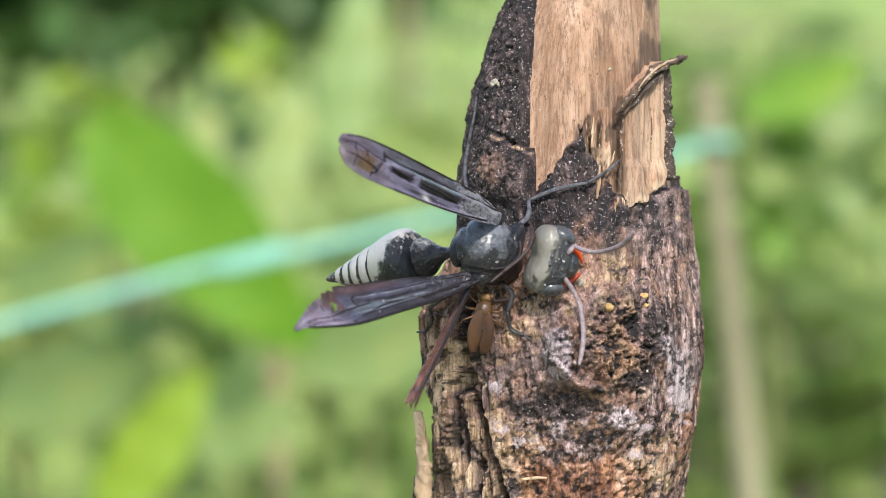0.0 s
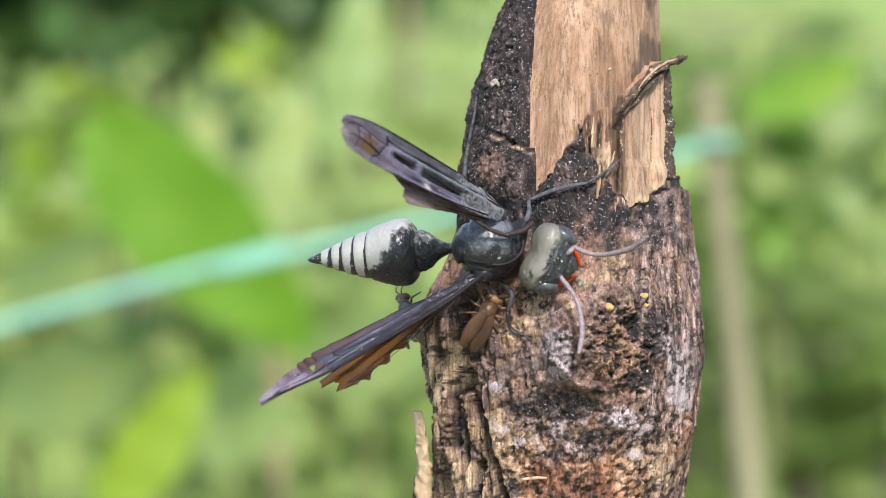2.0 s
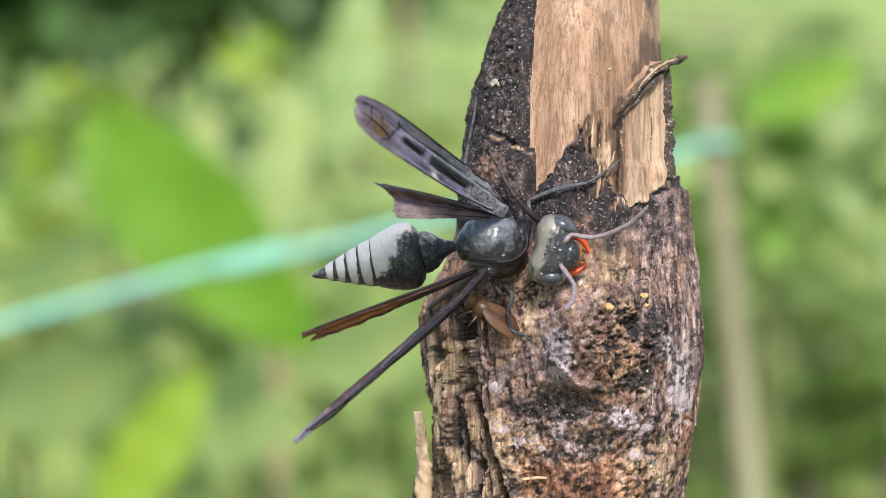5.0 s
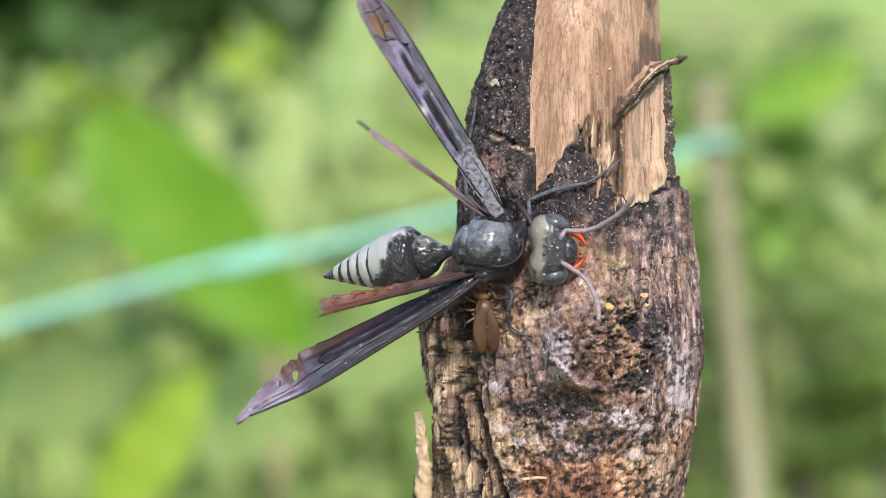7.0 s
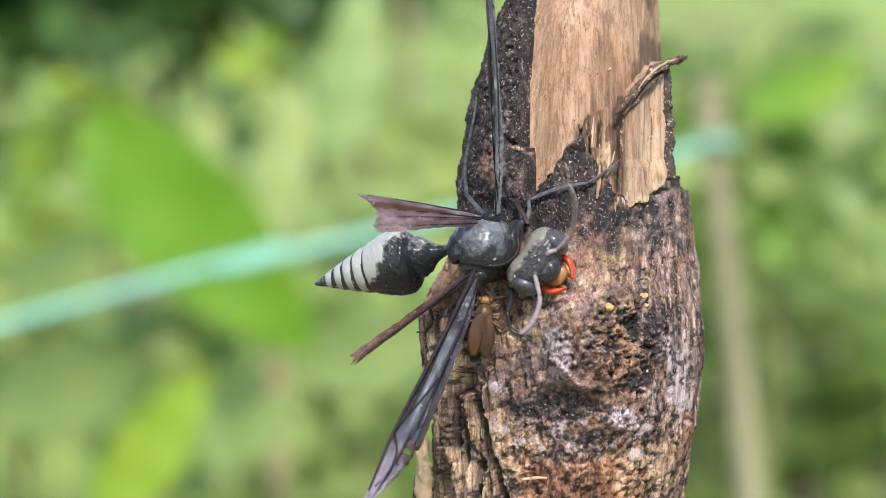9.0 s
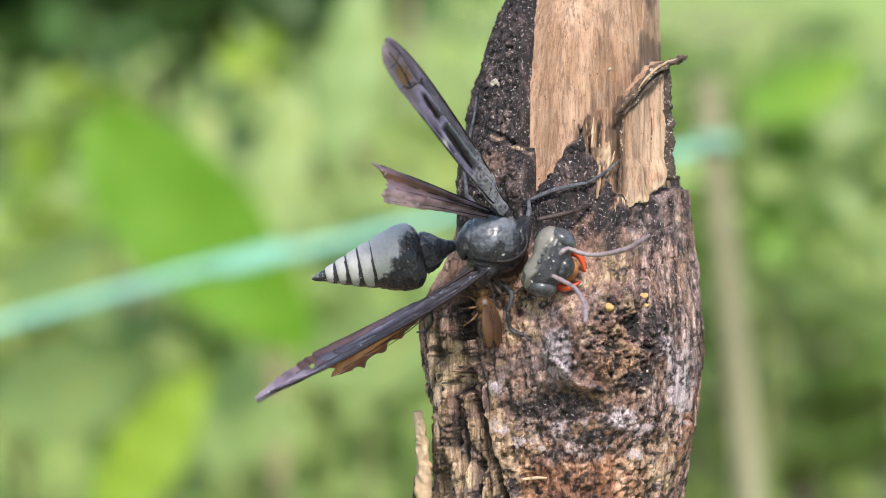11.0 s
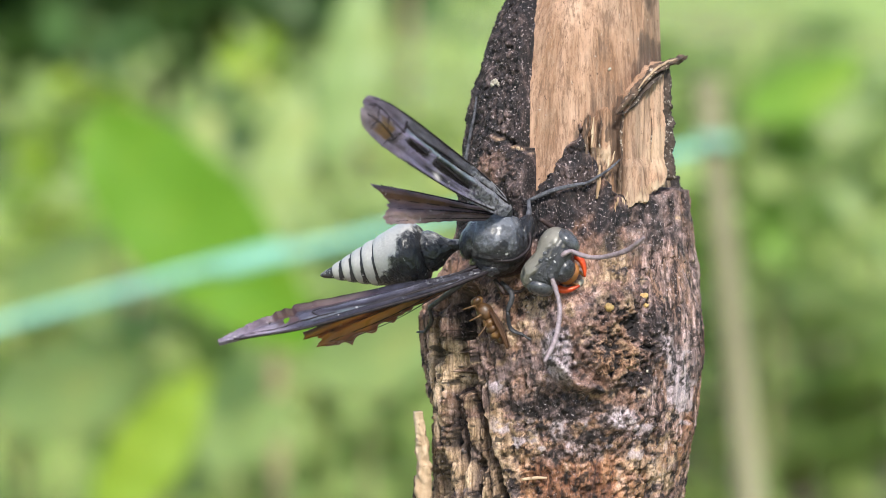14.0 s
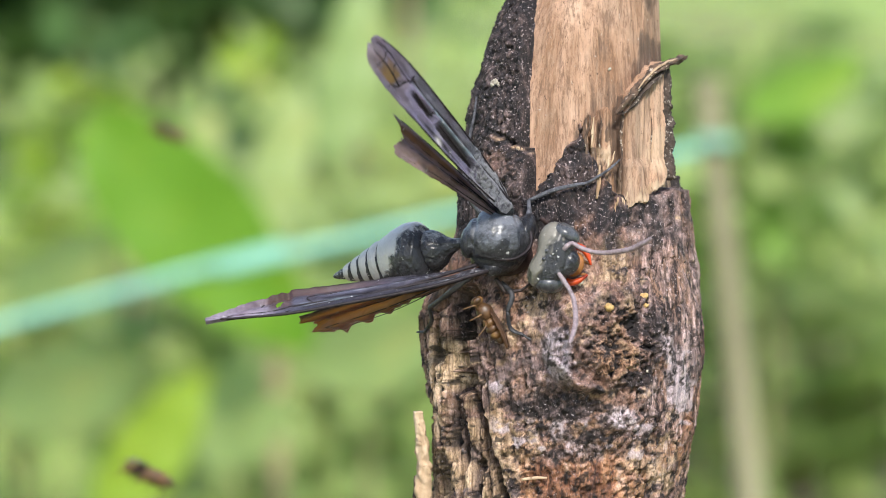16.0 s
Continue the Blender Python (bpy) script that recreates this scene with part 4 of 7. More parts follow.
def upper_forewing(parent):
    """Lilac cells, a blue-grey panel between two folds inked dark with pleat shade, amber cells at the tip."""
    def pattern(s, q):
        n = fbm(s * 14, q * 3, s * 0, 4)
        wob = (fbm(s * 9, q * 0 + 3, s * 0, 3) - 0.5) * 0.1
        t = np.zeros(s.shape + (3,)) + np.array(LILAC)
        t = lay(t, MAUVE, smooth(0.66, 0.78, s + 0.1 * (q - 0.5)) * 0.75)
        t = lay(t, (0.085, 0.078, 0.1), smooth(0.34, 0.24, q + wob) * smooth(0.86, 0.7, s))
        panel = smooth(0.02, 0.06, q - 0.27) * smooth(0.03, -0.02, q - 0.5 + 0.12 * smooth(0.45, 0.74, s)) * smooth(0.76, 0.7, s)
        t = lay(t, TEAL, panel)
        cell = smooth(0.0, 0.03, q - 0.42 - wob) * smooth(0.03, 0.0, q - 0.72 + 0.6 * np.abs(s - 0.68)) * smooth(0.58, 0.6, s) * smooth(0.77, 0.75, s)
        t = lay(t, (0.26, 0.225, 0.34), cell)
        # ink-black folds: pleat shade and dark membrane laid on as one colour
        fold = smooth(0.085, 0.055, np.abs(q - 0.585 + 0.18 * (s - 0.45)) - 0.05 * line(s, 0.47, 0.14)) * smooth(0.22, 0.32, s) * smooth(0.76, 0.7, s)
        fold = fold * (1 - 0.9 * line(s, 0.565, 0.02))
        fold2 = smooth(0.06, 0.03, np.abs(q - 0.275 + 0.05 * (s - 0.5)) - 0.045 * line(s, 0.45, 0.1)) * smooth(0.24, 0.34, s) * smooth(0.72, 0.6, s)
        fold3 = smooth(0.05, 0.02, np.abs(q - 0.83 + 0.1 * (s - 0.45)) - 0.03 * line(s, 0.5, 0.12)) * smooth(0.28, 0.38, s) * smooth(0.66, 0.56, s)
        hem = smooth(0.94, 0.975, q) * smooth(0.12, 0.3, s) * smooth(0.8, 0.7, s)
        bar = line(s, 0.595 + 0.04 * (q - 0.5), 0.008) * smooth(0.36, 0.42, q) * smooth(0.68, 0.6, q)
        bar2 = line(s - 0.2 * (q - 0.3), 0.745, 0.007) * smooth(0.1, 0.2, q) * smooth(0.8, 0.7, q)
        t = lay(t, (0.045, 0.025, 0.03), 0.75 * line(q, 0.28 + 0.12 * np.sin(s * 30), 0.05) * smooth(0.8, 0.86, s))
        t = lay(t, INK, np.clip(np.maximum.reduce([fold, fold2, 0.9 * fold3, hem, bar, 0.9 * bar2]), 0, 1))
        root = smooth(0.4, 0.22, s + 0.12 * (q - 0.3) + 0.14 * (n - 0.5))
        t = lay(t, DUSTY, 0.9 * root)
        t = lay(t, INK, 0.75 * root * np.maximum(line(q, 0.52 + 0.3 * (0.3 - s), 0.05), line(q, 0.18, 0.035)) * smooth(0.38, 0.5, n))
        t = lay(t, INK, 0.6 * smooth(0.42, 0.3, n) * smooth(0.45, 0.25, s))
        t = lay(t, (0.62, 0.57, 0.55), line(s, 0.5, 0.02) * line(q, 0.86, 0.1) * smooth(0.4, 0.5, n) + line(s, 0.4, 0.015) * line(q, 0.36, 0.09) * smooth(0.4, 0.5, n))
        amber = smooth(0.36, 0.42, q) * smooth(0.86, 0.78, q + wob) * smooth(0.815, 0.83, s) * smooth(0.97, 0.92, s + wob)
        t = lay(t, (0.3, 0.25, 0.26), 0.7 * smooth(0.88, 0.95, s) * smooth(0.3, 0.5, q))
        t = lay(t, (0.3, 0.2, 0.09), 0.7 * amber * smooth(0.35, 0.55, n))
        clear = 0.6 * amber * smooth(0.36, 0.5, n) + 0.25 * smooth(0.74, 0.84, s)
        base = 1.0 - 0.9 * smooth(0.2, 0.5, s)
        pleat = 0.3 * (np.abs(((q * 1.75 + 0.12) % 1.0) * 2 - 1) * 2 - 1) * smooth(0.02, 0.2, s) * smooth(1.0, 0.72, s)
        relief = pleat - 0.35 * fold - 0.25 * fold2 + 0.4 * np.sin(q * math.pi) * (1 - 0.4 * s) - 1.3 * s ** 2.2 + (n - 0.5) * 0.35 * (0.4 + root)
        jag = (value_noise(q * 9, q * 0, q * 0) - 0.5) * 0.025 * smooth(0.4, 0.8, q)
        return t, clear, base, relief, 1 - jag * smooth(0.85, 1, s)

    def chord(s, q):
        w = np.interp(s, [0, 0.04, 0.12, 0.25, 0.4, 0.55, 0.72, 0.85, 0.93, 0.97, 0.99, 1.0], [1.3, 2.0, 2.5, 2.9, 3.3, 3.6, 3.85, 3.8, 3.4, 2.8, 2.0, 0.9])
        fray = (fbm(s * 40, s * 0, s * 0, 3) - 0.5) * 0.3 * smooth(0.6, 0.75, s)
        return (w + fray) * (1 + 0 * q)

    wing, vein = wing_sheet("forewing", 23.0, chord, lambda s: -0.46 * chord(s, 0) + 0.25 * np.sin(s * math.pi), pattern, MEMBRANE, parent, "smoky lilac-grey wing, black folds with pleat shade painted in, amber tip", 180, 56)
    vein([(0, 0.1), (0.2, 0.0), (0.45, 0.0), (0.7, 0.0), (0.86, 0.0), (0.95, 0.05)], 0.1, 0.05)
    vein([(0.02, 0.3), (0.2, 0.24), (0.45, 0.27), (0.64, 0.3), (0.74, 0.18)], 0.12, 0.08)
    vein([(0.3, 0.62), (0.45, 0.56), (0.6, 0.54), (0.72, 0.5)], 0.11, 0.07)
    vein([(0.1, 0.9), (0.3, 0.97), (0.5, 0.98), (0.7, 0.96)], 0.09, 0.06)
    vein([(0.6, 0.4), (0.6, 0.52), (0.61, 0.62)], 0.1, 0.07)
    vein([(0.74, 0.12), (0.755, 0.35), (0.79, 0.55), (0.8, 0.72)], 0.1, 0.08)
    vein([(0.76, 0.45), (0.8, 0.4), (0.86, 0.26), (0.93, 0.2), (0.975, 0.3)], 0.08, 0.05)
    vein([(0.8, 0.68), (0.85, 0.62), (0.91, 0.58), (0.97, 0.6)], 0.09, 0.05)
    vein([(0.85, 0.3), (0.86, 0.45), (0.85, 0.62)], 0.08, 0.06)
    vein([(0.91, 0.24), (0.915, 0.42), (0.91, 0.58)], 0.07, 0.05)
    vein([(0.8, 0.72), (0.83, 0.8), (0.84, 0.93)], 0.08, 0.05)
    vein([(0.91, 0.58), (0.92, 0.72), (0.93, 0.86)], 0.06, 0.04)
    return wing


def lower_forewing(parent):
    """The worn wing: ridged dusty root, lilac outer part, a torn hole and a nicked rear edge."""
    def pattern(s, q):
        n = fbm(s * 14 + 40, q * 3, s * 0, 4)
        t = np.zeros(s.shape + (3,)) + np.array((0.066, 0.066, 0.098))
        t = lay(t, (0.09, 0.055, 0.068), smooth(0.75, 0.9, q) * smooth(0.3, 0.45, s))
        t = lay(t, (0.135, 0.165, 0.19), smooth(0.2, 0.27, q) * smooth(0.53, 0.48, q) * smooth(0.7, 0.6, s))
        t = lay(t, (0.02, 0.018, 0.024), 0.9 * smooth(0.24, 0.17, q) * smooth(0.75, 0.55, s))
        for at, wide in ((0.55, 0.035), (0.38, 0.022), (0.74, 0.02)):
            t = lay(t, INK, 0.9 * line(q, at + 0.03 * np.sin(s * 14 + at * 9), wide) * smooth(0.12, 0.25, s) * smooth(0.68, 0.55, s))
        for at in (0.29, 0.46, 0.66):
            t = lay(t, (0.3, 0.32, 0.37), 0.75 * line(q, at + 0.02 * np.sin(s * 17 + at * 5), 0.018) * smooth(0.36, 0.5, n) * smooth(0.08, 0.2, s) * smooth(0.72, 0.6, s))
        t = lay(t, INK, 0.9 * line(q, 0.52, 0.05) * line(s, 0.42, 0.07))
        root = smooth(0.36, 0.16, s + 0.16 * (n - 0.5))
        t = lay(t, (0.045, 0.045, 0.056), 0.85 * root)
        t = lay(t, INK, 0.7 * root * smooth(0.46, 0.34, n))
        t = lay(t, ROSE, 0.85 * smooth(0.66, 0.82, s + 0.1 * (n - 0.5) - 0.05 * q))
        t = lay(t, (0.09, 0.045, 0.035), 0.8 * smooth(0.02, 0.0, np.abs(s - 0.735) - 0.03) * smooth(0.4, 0.55, q))
        t = lay(t, INK, 0.8 * smooth(0.95, 0.98, q) * smooth(0.7, 0.6, s))
        clear = 0.06 + 0.4 * smooth(0.6, 0.85, q) * smooth(0.38, 0.55, s) * smooth(0.9, 0.78, s)
        base = 0.75 * (1.0 - 0.85 * smooth(0.15, 0.5, s))
        pleat = 0.42 * (np.abs(((q * 2.1 + s * 0.35) % 1.0) * 2 - 1) * 2 - 1) * (1 - s * 0.6) * smooth(0.0, 0.15, s)
        relief = pleat * 0.8 + 0.45 * np.sin(q * math.pi) * (1 - 0.4 * s) - 1.3 * s ** 2.2 + (n - 0.5) * 0.4 * (0.3 + root)
        return t, clear, base, relief, 1 + 0 * s

    def front(s):
        return -0.46 * np.interp(np.minimum(s, 0.8), [0, 0.05, 0.15, 0.35, 0.55, 0.72, 0.84], [1.2, 1.6, 2.3, 3.3, 4.1, 4.7, 4.4]) + 0.2 * np.sin(s * math.pi) + 0.6 * smooth(0.7, 1.0, s)

    def chord(s, q):
        w = 0.9 * np.interp(s, [0, 0.05, 0.15, 0.35, 0.55, 0.72, 0.84, 0.92, 0.97, 1.0], [1.3, 1.8, 2.6, 3.7, 4.6, 5.2, 4.9, 3.9, 2.5, 0.5])
        rear = (0.54 * w - front(s)) * (1 - 0.6 * smooth(0.68, 1.05, s))
        fray = fbm(s * 45, s * 0 + 7, s * 0, 3) - 0.5
        rear = rear - 0.5 * line(s, 0.70, 0.012) - 0.4 * smooth(0.68, 0.72, s) * (1 + 2.2 * fray) + 0.25 * fray * smooth(0.4, 0.6, s)
        return np.maximum(rear, 0.12) * (1 + 0 * q)

    def hole(s, q):
        n = fbm(s * 60, q * 6, s * 0 + 2, 3) - 0.5
        return ((s - 0.735 + 0.04 * (q - 0.6) + 0.02 * n) / 0.014) ** 2 + ((q - 0.63 + 0.1 * n) / 0.15) ** 2 < 1

    wing, vein = wing_sheet("forewing", 25.3, chord, front, pattern, MEMBRANE, parent, "worn violet-black wing with a torn hole and nicked edge", 180, 56, hole)
    vein([(0, 0.1), (0.2, 0.0), (0.45, 0.0), (0.7, 0.0), (0.86, 0.0), (0.95, 0.05)], 0.22, 0.08)
    vein([(0.02, 0.25), (0.2, 0.2), (0.45, 0.18), (0.64, 0.14), (0.72, 0.05)], 0.14, 0.09)
    vein([(0.03, 0.5), (0.2, 0.44), (0.42, 0.42), (0.58, 0.48), (0.7, 0.5)], 0.12, 0.07)
    vein([(0.05, 0.8), (0.25, 0.72), (0.45, 0.68), (0.62, 0.72), (0.7, 0.8)], 0.1, 0.06)
    vein([(0.72, 0.08), (0.78, 0.3), (0.86, 0.35), (0.93, 0.2)], 0.12, 0.07)
    vein([(0.45, 0.42), (0.56, 0.26), (0.66, 0.12)], 0.12, 0.1)
    vein([(0.6, 0.72), (0.64, 0.6), (0.62, 0.48)], 0.1, 0.08)
    vein([(0.78, 0.45), (0.8, 0.62), (0.79, 0.85)], 0.08, 0.05)
    vein([(0.7, 0.5), (0.78, 0.45), (0.86, 0.5), (0.93, 0.55)], 0.08, 0.05)
    return wing


def hindwing(parent, label, seed, amber, brown, L):
    """Shorter wing with a torn end and a pointed front corner; amber 0 to 1 says how clear it is, brown how dark its pigment."""
    def pattern(s, q):
        n = fbm(s * 12 + seed, q * 3, s * 0, 4)
        t = np.zeros(s.shape + (3,)) + np.array((0.32, 0.265, 0.35))
        # pinkish outer end: the membrane's glossy sheen put into the tint
        t = lay(t, (0.58, 0.45, 0.51), smooth(0.45, 0.8, s) * smooth(0.5, 0.75, q))
        t = lay(t, BROWN, 0.95 * smooth(0.03, 0.0, np.abs(q - 0.27 - 0.05 * (1 - s)) - 0.055) * smooth(0.15, 0.4, s))
        t = lay(t, BROWN, 0.95 * smooth(0.03, 0.0, np.abs(q - 0.66 - 0.1 * (s - 0.3)) - 0.07) * smooth(0.06, 0.14, s) * smooth(0.56, 0.45, s))
        t = lay(t, INK, 0.8 * line(q, 0.6, 0.03) * smooth(0.4, 0.5, s) * smooth(0.85, 0.75, s))
        t = lay(t, INK, 0.8 * smooth(0.95, 0.98, q) * smooth(0.2, 0.3, s) * smooth(0.7, 0.6, s) + 0.5 * smooth(0.05, 0.02, q))
        t = lay(t, (0.1, 0.042, 0.016), brown * (1 - 0.3 * smooth(0.6, 0.85, s) * smooth(0.45, 0.6, q)))
        clear = amber * (0.25 + 0.75 * smooth(0.2, 0.7, s)) * smooth(0.2, 0.55, n + 0.2) * smooth(0.02, 0.1, q)
        tear = (fbm(q * 7 + seed, q * 0, q * 0, 3) - 0.5) * 0.16 * smooth(0.08, 0.2, q)
        reach = 1.0 - 0.06 * smooth(0.1, 0.3, q) - 0.03 * q + tear
        relief = 0.16 * np.sin(q * 11) * smooth(0, 0.2, s) + 0.2 * np.sin(q * 3.1) - 0.5 * s * s + (n - 0.5) * 0.25
        return t, clear, 0.3 + 0 * s, relief, reach

    def chord(s, q):
        w = np.interp(s, [0, 0.1, 0.4, 0.8, 1.0], [0.9, 1.2, 1.9, 3.1, 3.5])
        fray = (fbm(s * 26, s * 0 + seed, s * 0, 4) - 0.5) * smooth(0.3, 0.5, s)
        return w * (1 + (0.1 + 0.4 * (amber > 0.5)) * fray * q)

    wing, vein = wing_sheet("hindwing", L, chord, lambda s: -0.3 * np.interp(s, [0, 0.1, 0.4, 0.8, 1.0], [0.9, 1.2, 1.9, 3.1, 3.5]), pattern, HIND_MEMBRANE, parent, label, 90, 40)
    for q0, q1, q2, r in ((0.0, 0.0, 0.0, 0.17), (0.4, 0.36, 0.36, 0.08), (0.55, 0.6, 0.62, 0.08), (0.85, 0.9, 0.95, 0.06)):
        vein([(0.02, q0), (0.3, q1), (0.6, q1), (0.92, q2)], r, r * 0.4)
    return wing


def build_thorax(w):
    def dome(u):
        groove = 0.09 * math.exp(-((u.x + 0.70 - 0.15 * u.z) / 0.05) ** 2) + 0.05 * math.exp(-((u.z + 0.6 + 0.12 * u.x) / 0.045) ** 2) + 0.05 * math.exp(-((u.x - 0.72 + 0.3 * u.z * u.z) / 0.05) ** 2)
        lines = 0.02 * (math.exp(-((u.z - 0.34 + 0.1 * u.x) / 0.03) ** 2) + math.exp(-((u.z + 0.3 - 0.1 * u.x) / 0.03) ** 2)) * (u.x > 0.0)
        return 1 - groove - lines + 0.02 * noise.noise(u * 3.5) + 0.016 * noise.noise(u * 11) + 0.010 * noise.noise(u * 24)

    # paler towards the top: real dust plus sky sheen painted in
    def dusty(u):
        return {"dust": 0.46 + 0.24 * u.z - 0.1 * max(0, u.y) - 0.4 * float(smooth(-0.2, -0.55, u.z)) - 0.15 * float(smooth(0.55, 0.8, u.x)) + 0.14 * noise.noise(u * 2.4)}
    ball("thorax", (-0.0001, 0, 0), (0.0031, 0.0030, 0.00295), CUTICLE, w, "dull black domed thorax, dust and sky sheen coloured pale on top", None, 112, 76, dome, dusty, lambda p: Vector((p.x, p.y, p.z * (1 - 0.12 * float(smooth(-0.0006, -0.003, p.x)) - 0.08 * float(smooth(0.001, 0.003, p.x))))))
    ball("pronotum", (0.0020, 0.0006, -0.0001), (0.0011, 0.0022, 0.0028), CUTICLE, w, "black collar behind the head", Matrix.Rotation(radians(22), 3, "Y"), 40, 26, None, lambda u: {"dust": 0.28 + 0.2 * noise.noise(u * 3)})
    ball("scutellum", (-0.0026, -0.0004, -0.0001), (0.0007, 0.0013, 0.0014), CUTICLE, w, "", None, 30, 18, None, lambda u: {"dust": 0.38 + 0.2 * u.z})
    ball("underside", (0.0006, 0.0015, -0.0012), (0.0026, 0.0020, 0.0019), BROWNLEG, w, "brown lower thorax", None, 30, 20)
    rim = [(0.0022, 0.0012, 0.0022), (0.0027, -0.0006, 0.0016), (0.0030, -0.0012, 0.0002), (0.0026, -0.0016, -0.0008), (0.0014, -0.0024, -0.0015), (-0.0004, -0.0024, -0.0016)]
    tube("pronotum_ridge", rim, [0.00008, 0.00013, 0.00015, 0.00013, 0.00008], VEIN, w, "raised black rim of the collar", 10, 8, 1.0, 0.3)
    for z, y in ((0.0027, -0.0012), (-0.0024, -0.0015)):
        ball("tegula", (0.0006 if z > 0 else -0.0005, y, z), (0.00085, 0.0007, 0.0006), CUTICLE, w, "", None, 22, 14, lambda u: 1 + 0.2 * noise.noise(u * 3), lambda u: {"dust": 0.28})


def build_abdomen(w):
    """Stalk first; the ringed segments sit on it as caps one behind the other. x runs to the sting."""
    def shell(name, parent, xs, rs, label, dust, squash=1.0, bend=0.0, rough=0.012):
        sides, verts, faces, vals = 84, [], [], []
        for i, (x, r) in enumerate(zip(xs, rs)):
            for k in range(sides):
                a = 2 * math.pi * k / sides
                d = dust(x, math.cos(a), math.sin(a))
                pits = rough * (1 if d < 0.42 else 0.12)
                n = 1 + 0.02 * noise.noise(Vector((x * 1.4, math.cos(a) * 2, math.sin(a) * 2))) + pits * 1.3 * noise.noise(Vector((x * 3.2, math.cos(a) * r * 3.2, math.sin(a) * r * 3.2))) + pits * 1.0 * noise.noise(Vector((x * 6.5, math.cos(a) * r * 6.5, math.sin(a) * r * 6.5)))
                verts.append((x * MM, math.cos(a) * r * n * MM, (math.sin(a) * r * n * squash + bend * math.sin(x / 13.3 * math.pi)) * MM))
                vals.append(d)
        for i in range(len(xs) - 1):
            for k in range(sides):
                a, b = i * sides + k, i * sides + (k + 1) % sides
                faces.append((a, b, b + sides, a + sides))
        faces.append(tuple(range(sides - 1, -1, -1)))
        faces.append(tuple((len(xs) - 1) * sides + k for k in range(sides)))
        return finish(name, verts, faces, GASTER, parent, label, {"dust": vals})

    xs = np.linspace(-0.6, 3.3, 44)
    ab = shell("abdomen", w, xs, np.interp(xs, [-0.6, 0, 0.8, 1.5, 2.1, 2.7, 3.1, 3.3], [0.36, 0.44, 0.6, 1.0, 1.52, 1.85, 1.88, 1.7]), "black stalked abdomen with white-dusted rings", lambda x, cy, cz: 0.3 + 0.22 * cz, rough=0.06)

    # white upper side: pale dust and the sky's reflection in one colour
    def second(x, cy, cz):
        return 0.3 + 0.5 * cz - 0.1 * cy + 0.2 * (x - 5.0)
    xs = np.linspace(3.15, 7.55, 60)
    shell("ring", ab, xs, np.interp(xs, [3.15, 3.25, 3.5, 3.9, 4.5, 5.3, 6.2, 7.3, 7.55], [1.2, 1.9, 2.45, 2.85, 3.02, 2.95, 2.7, 2.3, 2.15]), "large bell-shaped ring, white above and black below", second, rough=0.034)
    for x0, x1, r0, r1 in ((7.3, 8.75, 2.12, 1.84), (8.6, 9.9, 1.74, 1.42), (9.75, 10.95, 1.34, 1.02), (10.85, 12.0, 0.95, 0.62)):
        xs = np.linspace(x0, x1, 12)
        f = (xs - x0) / (x1 - x0)
        rs = r0 + (r1 - r0) * f + 0.09 * np.sin(f * math.pi) - 0.05 * (f > 0.95)
        shell("ring", ab, xs, rs, "white-dusted ring with a black front edge", lambda x, cy, cz, a=x0, b=x1: (0.85 + 0.7 * min(0, cz + 0.35) - 0.05 * cy) * float(smooth(a + 0.42 - 0.2 * cz + 0.12 * noise.noise(Vector((x0, cy * 4, cz * 4))), a + 0.54 - 0.2 * cz, x)) * (1 - 0.35 * float(smooth(b - 0.05, b, x))))
    xs = np.linspace(11.9, 13.3, 12)
    shell("ring", ab, xs, 0.56 * np.sqrt(np.clip(1 - ((xs - 11.9) / 1.42), 0.002, 1)), "dark pointed tip", lambda x, cy, cz: 0.3 + 0.15 * cz)
    return ab


def antenna(name, parent, label):
    """Elbowed feeler along x, arched towards y."""
    pts = [(0, 0, 0), (0.0009, 0.0005, -0.0001), (0.0018, 0.0009, -0.0001), (0.0032, 0.0011, 0), (0.0055, 0.0009, 0), (0.0072, 0.0003, 0), (0.008, -0.0001, 0)]
    a = tube(name, pts[2:], [0.00018, 0.00021, 0.00024, 0.00022, 0.00013], FEELER, parent, label, 12, 10)
    tube("scape", pts[:3], [0.00018, 0.00023, 0.00019], FEELER, a, "grey basal joint", 12, 6)
    ball("elbow_joint", pts[2], (0.00022, 0.0002, 0.0002), FEELER, a, "", None, 14, 10)
    return a


